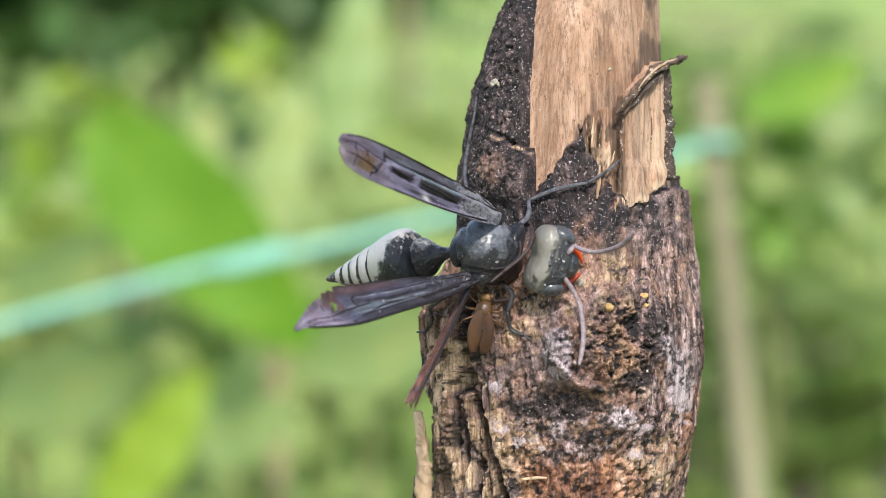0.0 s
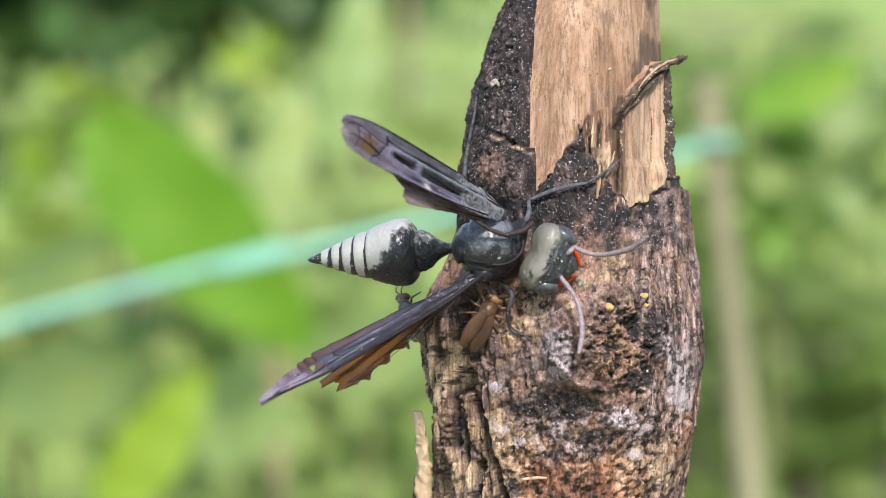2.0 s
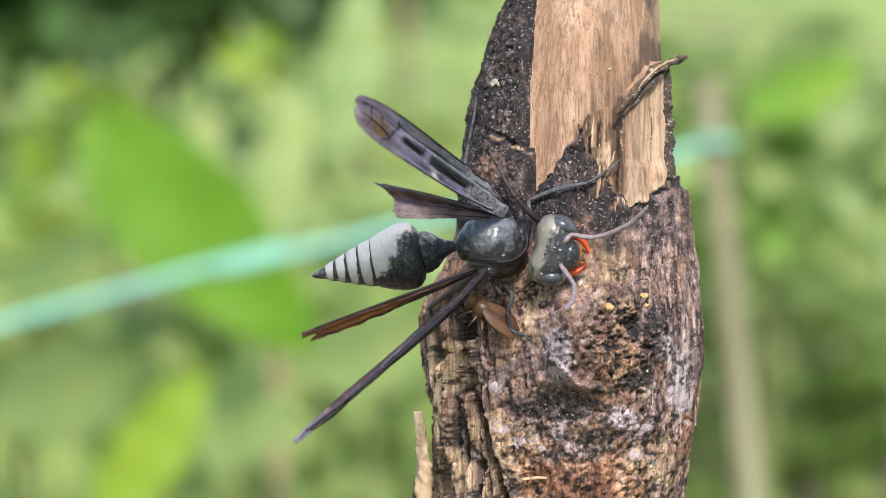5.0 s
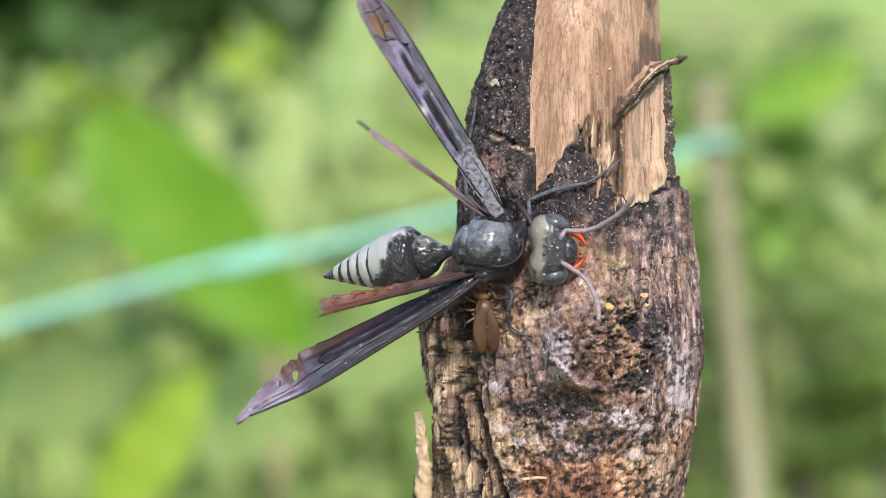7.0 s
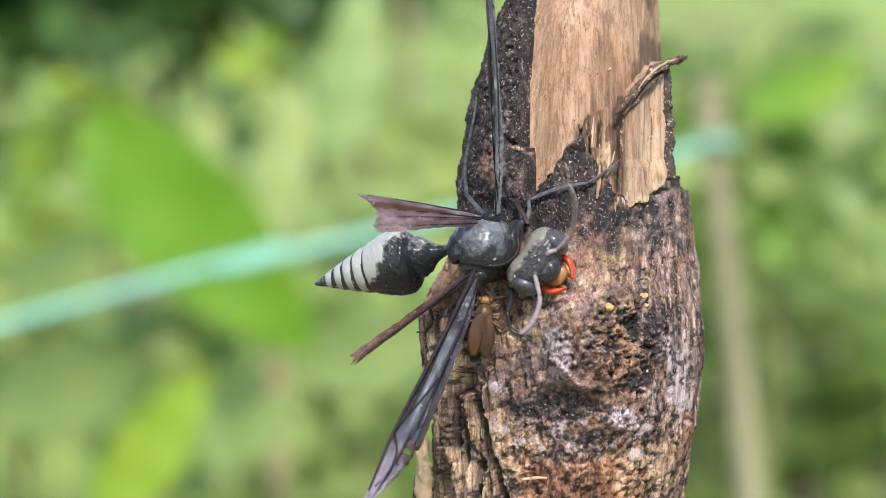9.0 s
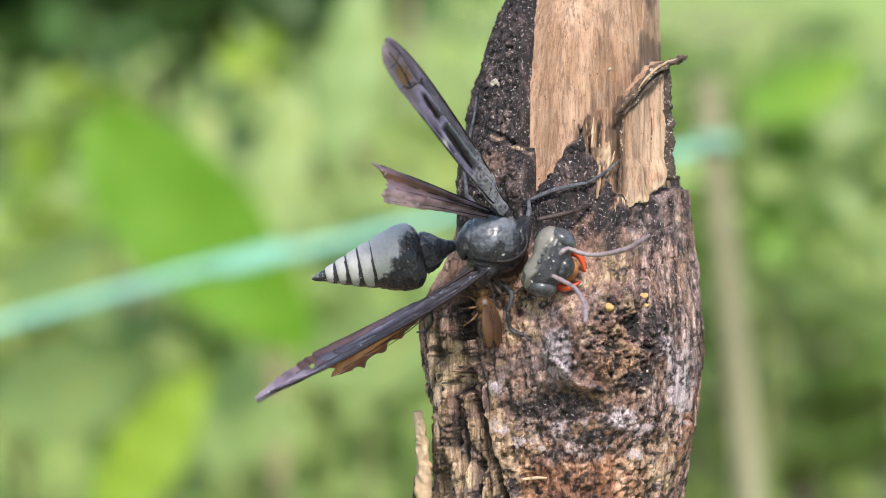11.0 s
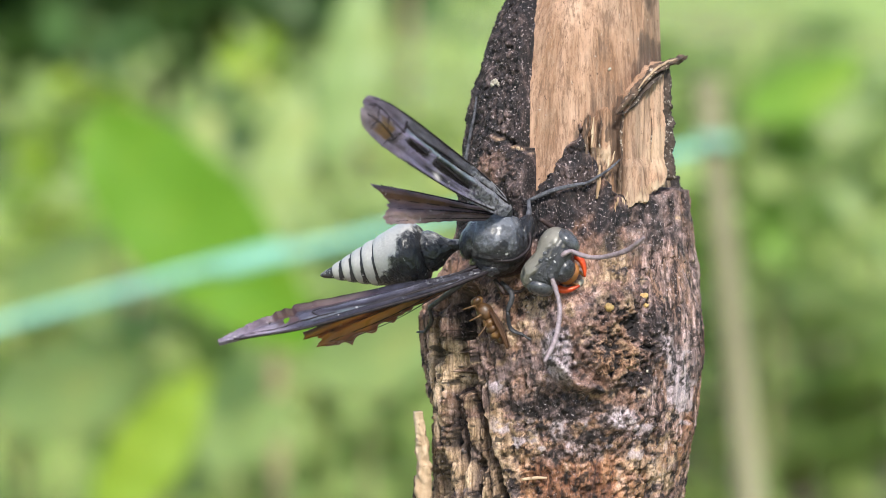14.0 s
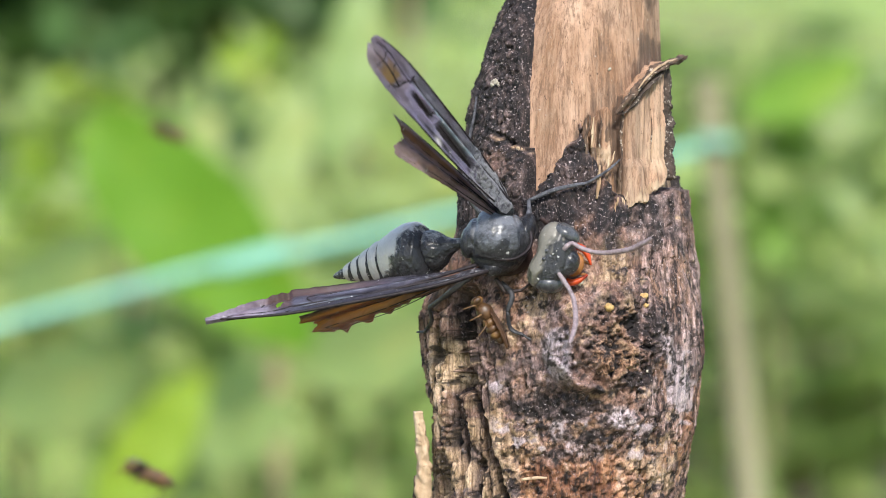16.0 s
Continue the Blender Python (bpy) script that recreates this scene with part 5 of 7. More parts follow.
def build_head(w):
    """x forward, y towards the branch, z to the side."""
    def skull(u):
        box = (abs(u.x) ** 3.0 + abs(u.y) ** 3.0 + abs(u.z) ** 3.0) ** (-1 / 3.0)
        back = 0.26 * math.exp(-(u.z / 0.42) ** 2) * max(0, -u.x)
        brow = 0.04 * math.exp(-((u.x - 0.62) / 0.16) ** 2) * math.exp(-(u.z / 0.22) ** 2) * (u.y < 0)
        furrow = 0.06 * math.exp(-((u.x - 0.3) / 0.08) ** 2) * (u.y < 0) * math.exp(-(u.z / 0.4) ** 2)
        orbit = 0.03 * (math.exp(-((abs(u.z) - 0.56) / 0.06) ** 2) if u.x > -0.1 and u.y < 0.2 else 0)
        return box * 0.95 * (1 - back + brow - furrow - orbit + 0.02 * noise.noise(u * 3) + 0.012 * noise.noise(u * 9))

    # pale back of the head: dust plus its sunlit side, as colour
    def coat(u):
        return {"dust": 0.36 - 0.95 * u.x + 0.16 * u.z - 0.5 * math.exp(-((u.x - 0.5) ** 2 + u.z * u.z) / 0.12) - 0.35 * max(0, u.y) + 0.5 * noise.noise(u * 2.6 + Vector((3, 0, 0))) + 0.3 * noise.noise(u * 6.5)}
    h = ball("head", (0.0001, 0, 0), (0.00178, 0.0021, 0.0029), HEADSKIN, w, "broad black head, grey dust and sunlit back put into its colour", None, 72, 48, skull, coat, lambda p: Vector((p.x, p.y, p.z * (1 - 0.26 * float(smooth(0.0000, 0.0021, p.x))))))
    for s in (1, -1):
        ball("eye", (0.00055, -0.0005, s * 0.00206), (0.0012, 0.0013, 0.00078), EYE_MAT, h, "dark kidney-shaped eye", Matrix.Rotation(radians(14 * s), 3, "Y"), 36, 24, lambda u: 1 - 0.13 * math.exp(-((u.x - 0.35) ** 2 + (u.z + 0.9 * s) ** 2) / 0.12))
        m = [(0.0011, 0.0006, s * 0.0014), (0.0020, 0.0005, s * 0.00142), (0.0026, 0.0005, s * 0.00105), (0.0031, 0.0005, s * 0.0004)]
        tube("mandible", m, [0.0004, 0.00042, 0.00032, 0.00012], RED, h, "glossy red-orange mandible", 12, 6, 0.7)
        ball("antenna_socket", (0.001, -0.00168, s * 0.00095), (0.00034, 0.00024, 0.00034), LEG, h, "", None, 16, 10)
        tube("palp", [(0.0017, 0.0009, s * 0.0004), (0.0025, 0.0011, s * 0.0005), (0.0029, 0.0013, s * 0.0004)], [0.00016, 0.00014, 0.00008], AMBER, h, "amber mouthpart", 8, 4)
    tube("scape", [(0.00095, -0.00178, 0.00085), (0.00112, -0.00186, 0.0012), (0.00134, -0.00161, 0.00156)], [0.00017, 0.00021, 0.00016], FEELER, h, "grey basal joint of the feeler", 12, 6)
    ball("clypeus", (0.00155, -0.00085, 0), (0.00085, 0.00088, 0.00105), CUTICLE, h, "bluish-black shield above the jaws", None, 30, 20, lambda u: 1 + 0.05 * noise.noise(u * 4), lambda u: {"dust": 0.42 - 0.2 * u.x})
    ball("labrum", (0.0018, 0.0006, 0), (0.0008, 0.00042, 0.001), AMBER, h, "amber lip", None, 24, 16)
    for x, z in ((-0.00026, 0.00034), (-0.00026, -0.00034), (0.00014, 0)):
        ball("ocellus", (x, -0.00196, z), (0.00015, 0.00012, 0.00015), EYE_MAT, h, "glassy simple eye", None, 16, 12)
    for ob in [h] + [o for o in bpy.data.objects if o.parent == h]:
        ob.data.transform(Matrix.Scale(1.12, 4))
    return h


def leg(w, label, joints, mat=LEG, name="leg"):
    """Thigh, shin and foot through the joints (metres, in the wasp's frame)."""
    root = new(name)
    root.parent = w
    root.empty_display_size = 0.001
    if label:
        tagged(root, label)
    names = ["femur", "tibia", "tarsus"]
    j = [Vector(p) for p in joints]
    third = max(2, len(j) // 3 + 1)
    spans = [j[:third], j[third - 1:2 * third - 1], j[2 * third - 2:]]
    rads = [(0.00018, 0.00026, 0.00018), (0.00016, 0.00019, 0.00014), (0.00013, 0.00012, 0.00008)]
    for n, s, r in zip(names, spans, rads):
        if len(s) >= 2:
            tube(n, s, [x for x in r], mat, root, "", 10, 6, 1.0, 0.25)
    return root


def build_wasp():
    w = thing("wasp", FACE @ pose(0.00405, 0, 0.00005), "large black wasp with dusty white-ringed abdomen, clinging to bark", "wasp")
    build_thorax(w)
    ab = build_abdomen(w)
    hd = build_head(w)
    au = antenna("antenna", hd, "curved mauve-grey feeler")
    ad = antenna("antenna", hd, "curved mauve-grey feeler")
    fu = upper_forewing(w)
    fd = lower_forewing(w)
    hu = hindwing(w, "short torn smoky brown hind wing, lilac sheen coloured on its end", 4, 0.42, 0.52, 14.6)
    hb = hindwing(w, "short frayed translucent amber-brown hind wing", 9, 0.8, 0.95, 17.0)
    ox, oz = 4.05, 0.05

    def p(x, z, y):
        k = 1 + y / 300
        return ((x * k - ox) * MM, y * MM, (z * k - oz) * MM)

    def b(x, z, lift):
        q = on_branch(x, z, lift) / MM
        return ((q.x - ox) * MM, q.y * MM, (q.z - oz) * MM)
    planted = [
        leg(w, "slender black leg hooked on the bare wood", [p(6.05, 1.8, 1.0), p(7.5, 2.8, 1.6), p(7.6, 4.3, 2.2), b(10.05, 5.3, 0.6), b(12.8, 5.85, 0.5), b(14.55, 6.95, 0.5), b(15.65, 7.9, 0.3)], GREYLEG),
        leg(w, "slender grey-black leg held along the bark", [p(4.4, 2.05, 1.5), p(3.2, 3.45, 3.5), p(2.1, 4.8, 6.0), b(1.95, 7.05, 0.9), b(2.25, 9.3, 0.8), b(2.8, 12.05, 0.6), b(2.95, 13.45, 0.4)], GREYLEG),
        leg(w, "slender black leg planted on the knot", [p(5.2, -2.95, 0.5), p(6.1, -4.05, -0.6), p(5.7, -5.55, -0.6), p(6, -7.05, 0.0), b(7.05, -7.6, 0.4), b(8.7, -8.6, 0.3)]),
        leg(w, "dark leg hooked over the bark edge", [p(2.55, -2.45, 0.6), p(0.8, -3.7, 2.5), p(-1.2, -5.2, 5.0), p(-1, -6.35, 6.5), p(-1.6, -7.35, 8.0), p(-2.3, -7.35, 9.0)]),
    ]
    leg(w, "short brown folded leg under the thorax", [p(3.9, -3.2, 0.5), p(4.8, -4.45, 0.2), p(6.2, -4.25, -0.3), p(7.6, -3.25, 0.0)], BROWNLEG)
    lifted = leg(w, "lifted brown foreleg", [(0, 0, 0), (0.0014, -0.0010, 0), (0.0031, -0.0016, 0), (0.0046, -0.0013, 0), (0.0062, -0.0006, 0), (0.0076, 0, 0)], BROWNLEG)
    return w, ab, hd, au, ad, fu, hu, fd, hb, planted, lifted


wasp, abdomen, head, antenna_up, antenna_down, forewing_up, hindwing_up, forewing_down, hindwing_down, planted_legs, foreleg_lifted = build_wasp()


# ---- small insects ----
def bee_wing(parent, side, L, mat):
    verts, faces, nx, ny = [], [], 16, 6
    for i in range(nx + 1):
        s = i / nx
        chord = 0.36 * L * math.sin(math.pi * min(1, 0.08 + s * 0.86)) ** 0.7
        for j in range(ny + 1):
            q = j / ny - 0.4
            verts.append((-L * s, side * (chord * q + 0.12 * L * s), 0.05 * L * math.sin(s * 3) - abs(q) * 0.05 * L))
    for i in range(nx):
        for j in range(ny):
            a = i * (ny + 1) + j
            faces.append((a, a + 1, a + ny + 2, a + ny + 1))
    w = finish("wing", verts, faces, mat, parent, "amber veined wing" if mat == BEE_WING else "clear grey wing", {"clear": [0.0] * len(verts), "base": [0.0] * len(verts), "tint": [(0.17, 0.085, 0.035) if mat == BEE_WING else (0.18, 0.18, 0.17)] * len(verts)})
    sol = w.modifiers.new("thickness", "SOLIDIFY")
    sol.thickness = 0.00003
    return w


def small_insect(name, m, label, category, size, skin, dark, wing_mat, eye_mat, spread=12, group=""):
    """x forward, z up; a head with eyes, a thorax, a banded abdomen, two wings and six legs."""
    t = thing(name, m, label, category, group)
    s = size
    ball("thorax", (0.12 * s, 0, 0), (0.2 * s, 0.17 * s, 0.17 * s), dark, t, "", None, 24, 16, lambda u: 1 + 0.03 * noise.noise(u * 4))
    ball("head", (0.38 * s, 0, -0.02 * s), (0.1 * s, 0.16 * s, 0.13 * s), skin, t, "", None, 22, 14)
    for k in (1, -1):
        ball("eye", (0.40 * s, k * 0.11 * s, 0.01 * s), (0.07 * s, 0.065 * s, 0.1 * s), eye_mat, t, "", None, 18, 12)
        tube("antenna", [(0.46 * s, k * 0.04 * s, 0.03 * s), (0.55 * s, k * 0.1 * s, 0.06 * s), (0.63 * s, k * 0.13 * s, 0)], [0.014 * s, 0.012 * s], dark, t, "", 6, 4)
    for i in range(4):
        x = -0.1 * s - i * 0.13 * s
        r = (0.17, 0.185, 0.16, 0.1)[i] * s
        ball("abdomen_ring", (x, 0, -0.02 * s), (0.11 * s, r, r * 0.9), (skin, dark)[i % 2], t, "", None, 22, 12)
    for k in (1, -1):
        w = bee_wing(t, k, 0.85 * s, wing_mat)
        w.matrix_local = pose(0.12 * s, k * 0.06 * s, 0.15 * s + 0.012 * s * k, 0, -8, -k * spread)
        for i, x in enumerate((0.24, 0.12, 0.0)):
            reach = (0.28, 0.3, 0.36)[i]
            tube("leg", [(x * s, k * 0.12 * s, -0.08 * s), ((x + (0.1, 0, -0.12)[i]) * s, k * reach * s, -0.04 * s), ((x + (0.16, 0.02, -0.2)[i]) * s, k * (reach + 0.06) * s, -0.26 * s)], [0.028 * s, 0.024 * s, 0.014 * s], skin, t, "", 7, 4)
    return t


bee = small_insect("bee", FACE, "small amber stingless bee crawling on the bark", "bee", 0.0045, BEE_SKIN, BEE_DARK, BEE_WING, BEE_DARK, -4)
fly = small_insect("fly", FACE, "small grey fly with reddish eyes", "fly", 0.0043, FLY_SKIN, FLY_SKIN, FLY_WING, FLY_EYE, 8)
flying_bee = small_insect("bee", FACE, "small amber bee in flight", "bee", 0.006, BEE_SKIN, BEE_DARK, BEE_WING, BEE_DARK, 65, "bees in flight")
flying_bee_low = copy_thing(flying_bee, FACE)


# ---- plants behind ----
LEAF_BRIGHT = leaf_material("bright_leaf", (0.22, 0.42, 0.05), (0.37, 0.6, 0.1), 0.45)
LEAF_MID = leaf_material("mid_leaf", (0.235, 0.35, 0.1), (0.41, 0.52, 0.21), 0.4)
LEAF_BROAD = leaf_material("broad_leaf", (0.12, 0.31, 0.018), (0.25, 0.45, 0.04), 0.45)
LEAF_YOUNG = leaf_material("young_leaf", (0.26, 0.42, 0.03), (0.42, 0.56, 0.07), 0.45)
WITHERED = leaf_material("withered_leaf", (0.2, 0.145, 0.09), (0.36, 0.27, 0.17), 0.25)
# darker leaf colours that carry the shade of the plants behind
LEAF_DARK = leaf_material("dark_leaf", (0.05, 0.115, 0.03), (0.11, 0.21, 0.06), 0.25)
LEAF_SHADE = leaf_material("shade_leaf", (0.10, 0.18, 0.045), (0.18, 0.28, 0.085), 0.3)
LEAF_PALE = leaf_material("pale_weed", (0.32, 0.43, 0.125), (0.5, 0.585, 0.245), 0.45)
STALK = speckled("dry_stalk", (0.2, 0.14, 0.08), (0.4, 0.3, 0.18), 60, 0.8, bump_d=0.001)
PALE_STAKE = speckled("pale_stake", (0.215, 0.2, 0.11), (0.32, 0.3, 0.18), 40, 0.8, bump_d=0.001, stretch=(1, 1, 0.1))
CORD = speckled("teal_cord", (0.14, 0.4, 0.3), (0.28, 0.55, 0.42), 400, 0.4)


def leaf_mesh(length, width, droop=0.25, fold=0.15, nx=14, ny=6):
    verts, faces = [], []
    for i in range(nx + 1):
        s = i / nx
        w = width * (math.sin(math.pi * (0.04 + 0.96 * s) ** 0.85)) ** 0.8 * 0.5
        for j in range(ny + 1):
            q = j / ny * 2 - 1
            verts.append(Vector((length * s, w * q, -droop * length * s * s + fold * abs(q) * w + 0.02 * length * math.sin(s * 20 + q) * abs(q))))
    for i in range(nx):
        for j in range(ny):
            a = i * (ny + 1) + j
            faces.append((a, a + 1, a + ny + 2, a + ny + 1))
    return verts, faces


def single_leaf(x, y, z, length, width, ang, tilt, mat, label, droop=0.1):
    """A broad leaf on a stalk that runs down to the ground; ang turns it in the upright plane."""
    t = thing("broad_leaf_plant", FACE @ Matrix.Translation((x, y, z)), label, "plant", "weeds behind the branch")
    v, f = leaf_mesh(length, width, droop)
    turn = Euler((radians(90 + tilt), radians(-ang), 0)).to_matrix()
    finish("leaf", [turn @ p for p in v], f, mat, t)
    g = t.matrix_world.inverted() @ Vector((t.matrix_world.translation.x + 0.02, t.matrix_world.translation.y + 0.05, -0.02))
    tube("stalk", [(0, 0, 0), tuple(g * 0.4 + Vector((0.01, 0.01, 0))), tuple(g)], [0.0015, 0.002, 0.003], LEAF_MID, t, "", 8, 6)


def clump(name, x, y, z, spread, count, size, mats, label, category, seed, stretch=(1, 1, 1), stem=True):
    """A weed or shrub: a stem with side twigs and many single leaves."""
    rng = random.Random(seed)
    base = FACE @ Vector((x, y, z))
    t = thing(name, Matrix.Translation((base.x, base.y, 0)), label, category, "weeds behind the branch")
    h = base.z
    if stem:
        tube("stem", [(0, 0, -0.02), (0.01, 0, h * 0.5), (0, 0, h)], [spread * 0.05, spread * 0.03, spread * 0.01], STALK, t, "", 8, 6, 1, 0.2)
    for mat in mats:
        verts, faces = [], []
        for i in range(count // len(mats)):
            c = Vector((rng.gauss(0, 0.45) * stretch[0], rng.gauss(0, 0.45) * stretch[1], rng.gauss(0, 0.42) * stretch[2])) * spread
            v, f = leaf_mesh(size * rng.uniform(0.6, 1.3), size * rng.uniform(0.3, 0.5), rng.uniform(0, 0.4), 0.15, 6, 2)
            turn = Euler((rng.uniform(-0.9, 0.9), rng.uniform(-1.0, 0.6), rng.uniform(0, 6.28))).to_matrix()
            b = len(verts)
            verts += [c + Vector((0, 0, h)) + turn @ p for p in v]
            faces += [tuple(b + k for k in q) for q in f]
        for p in verts:
            p.z = max(p.z, 0.004)
        finish("foliage", verts, faces, mat, t)
    return t


def stalk(x, y, top, low, r, mat, label, category, lean=0.0, name="dry_stalk"):
    a = FACE @ Vector((x, y, top))
    b = FACE @ Vector((x - lean, y, low))
    pts = [a.copy(), a.lerp(b, 0.35) + Vector((r * 0.5, 0, 0)), a.lerp(b, 0.7), Vector((b.x, b.y, min(b.z, -0.02)))]
    o = pts[-1].copy()
    o.z = 0
    t = thing(name, Matrix.Translation(o), label, category, "stalks behind the branch")
    tube("shaft", [tuple(p - o) for p in pts], [r * 0.8, r, r * 1.05, r * 1.1], mat, t, "", 12, 8, 1, 0.15)
    for k in (0.0, 0.22, 0.5):
        q = pts[0].lerp(pts[1], min(1, k / 0.35)) if k <= 0.35 else pts[1].lerp(pts[2], (k - 0.35) / 0.35)
        ball("top_end" if k == 0 else "node", tuple(q - o), (r * 1.05, r * 1.05, r * (0.5 if k == 0 else 0.7)), mat, t, "", None, 16, 10, lambda u: 1 + 0.15 * noise.noise(u * 3))


def backdrop_plants():
    # broad leaves
    single_leaf(-0.152, 1.15, 0.058, 0.145, 0.058, -47, 10, LEAF_BROAD, "long bright green leaf hanging among weeds", 0.05)
    single_leaf(-0.142, 1.1, -0.112, 0.078, 0.032, 54, 15, LEAF_YOUNG, "yellow-green young leaf standing up among weeds", 0.05)
    single_leaf(-0.2, 1.2, -0.067, 0.075, 0.05, 8, 30, LEAF_MID, "round mid-green leaf near the ground", 0.1)
    single_leaf(-0.2, 1.25, -0.02, 0.07, 0.035, 20, 30, LEAF_MID, "round mid-green leaf near the ground", 0.1)
    single_leaf(-0.115, 1.3, -0.085, 0.06, 0.04, 25, 25, LEAF_MID, "soft mid-green leaf near the ground", 0.15)
    single_leaf(-0.06, 1.15, -0.05, 0.075, 0.04, 10, 20, LEAF_MID, "soft mid-green leaf among the weeds", 0.2)
    single_leaf(-0.05, 1.25, 0.04, 0.09, 0.03, 80, 15, LEAF_MID, "soft upright leaf among the weeds", 0.1)
    single_leaf(-0.09, 1.35, 0.0, 0.09, 0.03, 75, 15, LEAF_PALE, "pale upright leaf among the weeds", 0.1)
    single_leaf(-0.118, 1.2, 0.03, 0.12, 0.03, -52, 5, LEAF_PALE, "narrow yellow-green leaf hanging among weeds", 0.05)
    single_leaf(-0.1, 1.2, -0.1, 0.065, 0.03, 75, 10, LEAF_MID, "soft mid-green leaf near the ground", 0.1)
    single_leaf(0.15, 1.4, 0.07, 0.07, 0.03, 20, 25, LEAF_BRIGHT, "bright green leaf among weeds", 0.1)
    single_leaf(-0.092, 1.15, -0.092, 0.04, 0.02, 48, 20, LEAF_MID, "soft mid-green leaf near the ground", 0.1)
    # pale clumps whose sunlit brightness is in the leaf colour
    for i, (px, pz, sz) in enumerate(((-0.226, 0.058, 0.022), (-0.222, 0.014, 0.02), (-0.236, -0.012, 0.018), (-0.1, 0.1, 0.02), (-0.196, 0.085, 0.016))):
        clump("weed", px, 1.6, pz, sz, 50, 0.022, [LEAF_PALE, LEAF_YOUNG], "yellowish weed among others, sunlit tone put into leaf colour", "weed", 400 + i)
    for i, (px, pz, sz) in enumerate(((0.272, -0.078, 0.02), (0.297, -0.128, 0.024), (0.205, -0.098, 0.014), (0.236, -0.15, 0.018), (-0.212, -0.052, 0.014))):
        clump("weed", px, 2.0, pz, sz, 60, 0.025, [WITHERED], "brown withered weed on bare soil", "weed", 420 + i)
    for i, (px, pz, sz) in enumerate(((0.236, -0.12, 0.022), (0.216, -0.15, 0.02), (0.274, -0.152, 0.022), (0.25, -0.046, 0.02), (0.3, -0.09, 0.016), (0.2, -0.06, 0.022), (0.19, -0.12, 0.022), (0.262, -0.1, 0.02), (0.175, -0.165, 0.02))):
        clump("weed", px, 1.95, pz, sz, 50, 0.026, [LEAF_MID, LEAF_PALE], "mid-green leafy weed on open ground", "weed", 440 + i)
    # far shrubs, shade put into their dark leaf colours
    clump("shrub", -0.52, 3.4, 0.305, 0.19, 340, 0.09, [LEAF_DARK], "dark shrub far behind the branch, shade put into its leaf colour", "shrub", 11, (1.0, 0.8, 0.9))
    clump("shrub", -0.27, 3.5, 0.330, 0.19, 360, 0.09, [LEAF_DARK], "dark shrub far behind the branch, shade put into its leaf colour", "shrub", 12, (1.1, 0.8, 0.7))
    clump("shrub", -0.15, 3.6, 0.335, 0.17, 280, 0.09, [LEAF_DARK], "dark shrub far behind the branch, shade put into its leaf colour", "shrub", 13, (1.1, 0.8, 0.6))
    clump("shrub", -0.34, 3.7, 0.39, 0.24, 300, 0.1, [LEAF_DARK], "dark shrub far behind the branch, shade put into its leaf colour", "shrub", 14, (1.3, 0.8, 0.5))
    # dark green clumps, shade between weeds held in the leaf colour
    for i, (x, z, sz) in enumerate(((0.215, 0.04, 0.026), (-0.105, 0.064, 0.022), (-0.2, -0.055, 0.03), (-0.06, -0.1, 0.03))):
        clump("weed", x, 2.0, z, sz, 40, 0.035, [LEAF_SHADE], "dark green weed, shade of others put into its leaf colour", "weed", 60 + i)
    rng = random.Random(21)
    for i in range(60):
        y = rng.uniform(1.7, 3.3)
        k = (y + 0.3)
        x = rng.uniform(-0.15, 0.15) * k
        z = rng.uniform(-0.085, 0.045) * k
        if x / k < -0.01:
            z = min(z, -0.005 * k - 0.03 * k * rng.random())
        if x / k > 0.05 and z / k < -0.045:
            continue
        mats = [[LEAF_PALE, LEAF_MID], [LEAF_MID, LEAF_BRIGHT], [LEAF_PALE], [LEAF_MID]][i % 4]
        clump("weed", x, y, z, 0.035 * k, 46, 0.028 * k, mats, ("pale green leafy weed on open ground", "bright green leafy weed on open ground", "pale yellowish weed on open ground", "mid-green leafy weed on open ground")[i % 4], "weed", 100 + i)
    # stalks and the stake
    stalk(0.0936, 0.9, 0.058, -0.5, 0.0057, PALE_STAKE, "pale weathered stake standing in the weeds", "stake", -0.05, "stake")
    stalk(-0.04, 1.6, -0.062, -0.6, 0.0042, STALK, "dry brown stalk among the weeds", "stalk", 0.004)
    stalk(-0.079, 1.3, -0.052, -0.6, 0.004, STALK, "dry brown stalk among the weeds", "stalk", 0.0)
    rng = random.Random(77)
    for x, z, r, mat in ((-0.066, 0.2, 0.006, STALK), (-0.022, 0.22, 0.0032, STALK), (-0.04, 0.2, 0.004, LEAF_PALE), (0.006, 0.2, 0.004, LEAF_PALE), (-0.12, 0.13, 0.003, LEAF_MID), (-0.237, 0.15, 0.004, LEAF_DARK), (0.22, 0.2, 0.004, LEAF_PALE), (0.27, 0.17, 0.0035, LEAF_MID)):
        stalk(x, 2.1 + rng.uniform(-0.15, 0.15), z, -0.6, r, mat, "tall thin stem among the weeds", "stalk", rng.uniform(-0.02, 0.02), "tall_stem")
    # mostly dark clumps, added in place of shaded gaps in the weeds
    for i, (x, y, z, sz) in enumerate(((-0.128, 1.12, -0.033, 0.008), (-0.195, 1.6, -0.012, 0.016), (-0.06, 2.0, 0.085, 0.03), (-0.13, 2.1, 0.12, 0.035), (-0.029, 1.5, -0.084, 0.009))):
        clump("weed", x, y, z, sz, 34, 0.026 if sz > 0.01 else 0.014, [LEAF_DARK if i != 1 else STALK], "dark clump standing in for a shaded gap between weeds", "weed", 300 + i)
    # taut cord
    t = thing("cord", FACE @ Matrix.Translation((0, 0.9, 0)), "taut teal nylon cord tied to a stake behind the branch", "cord")
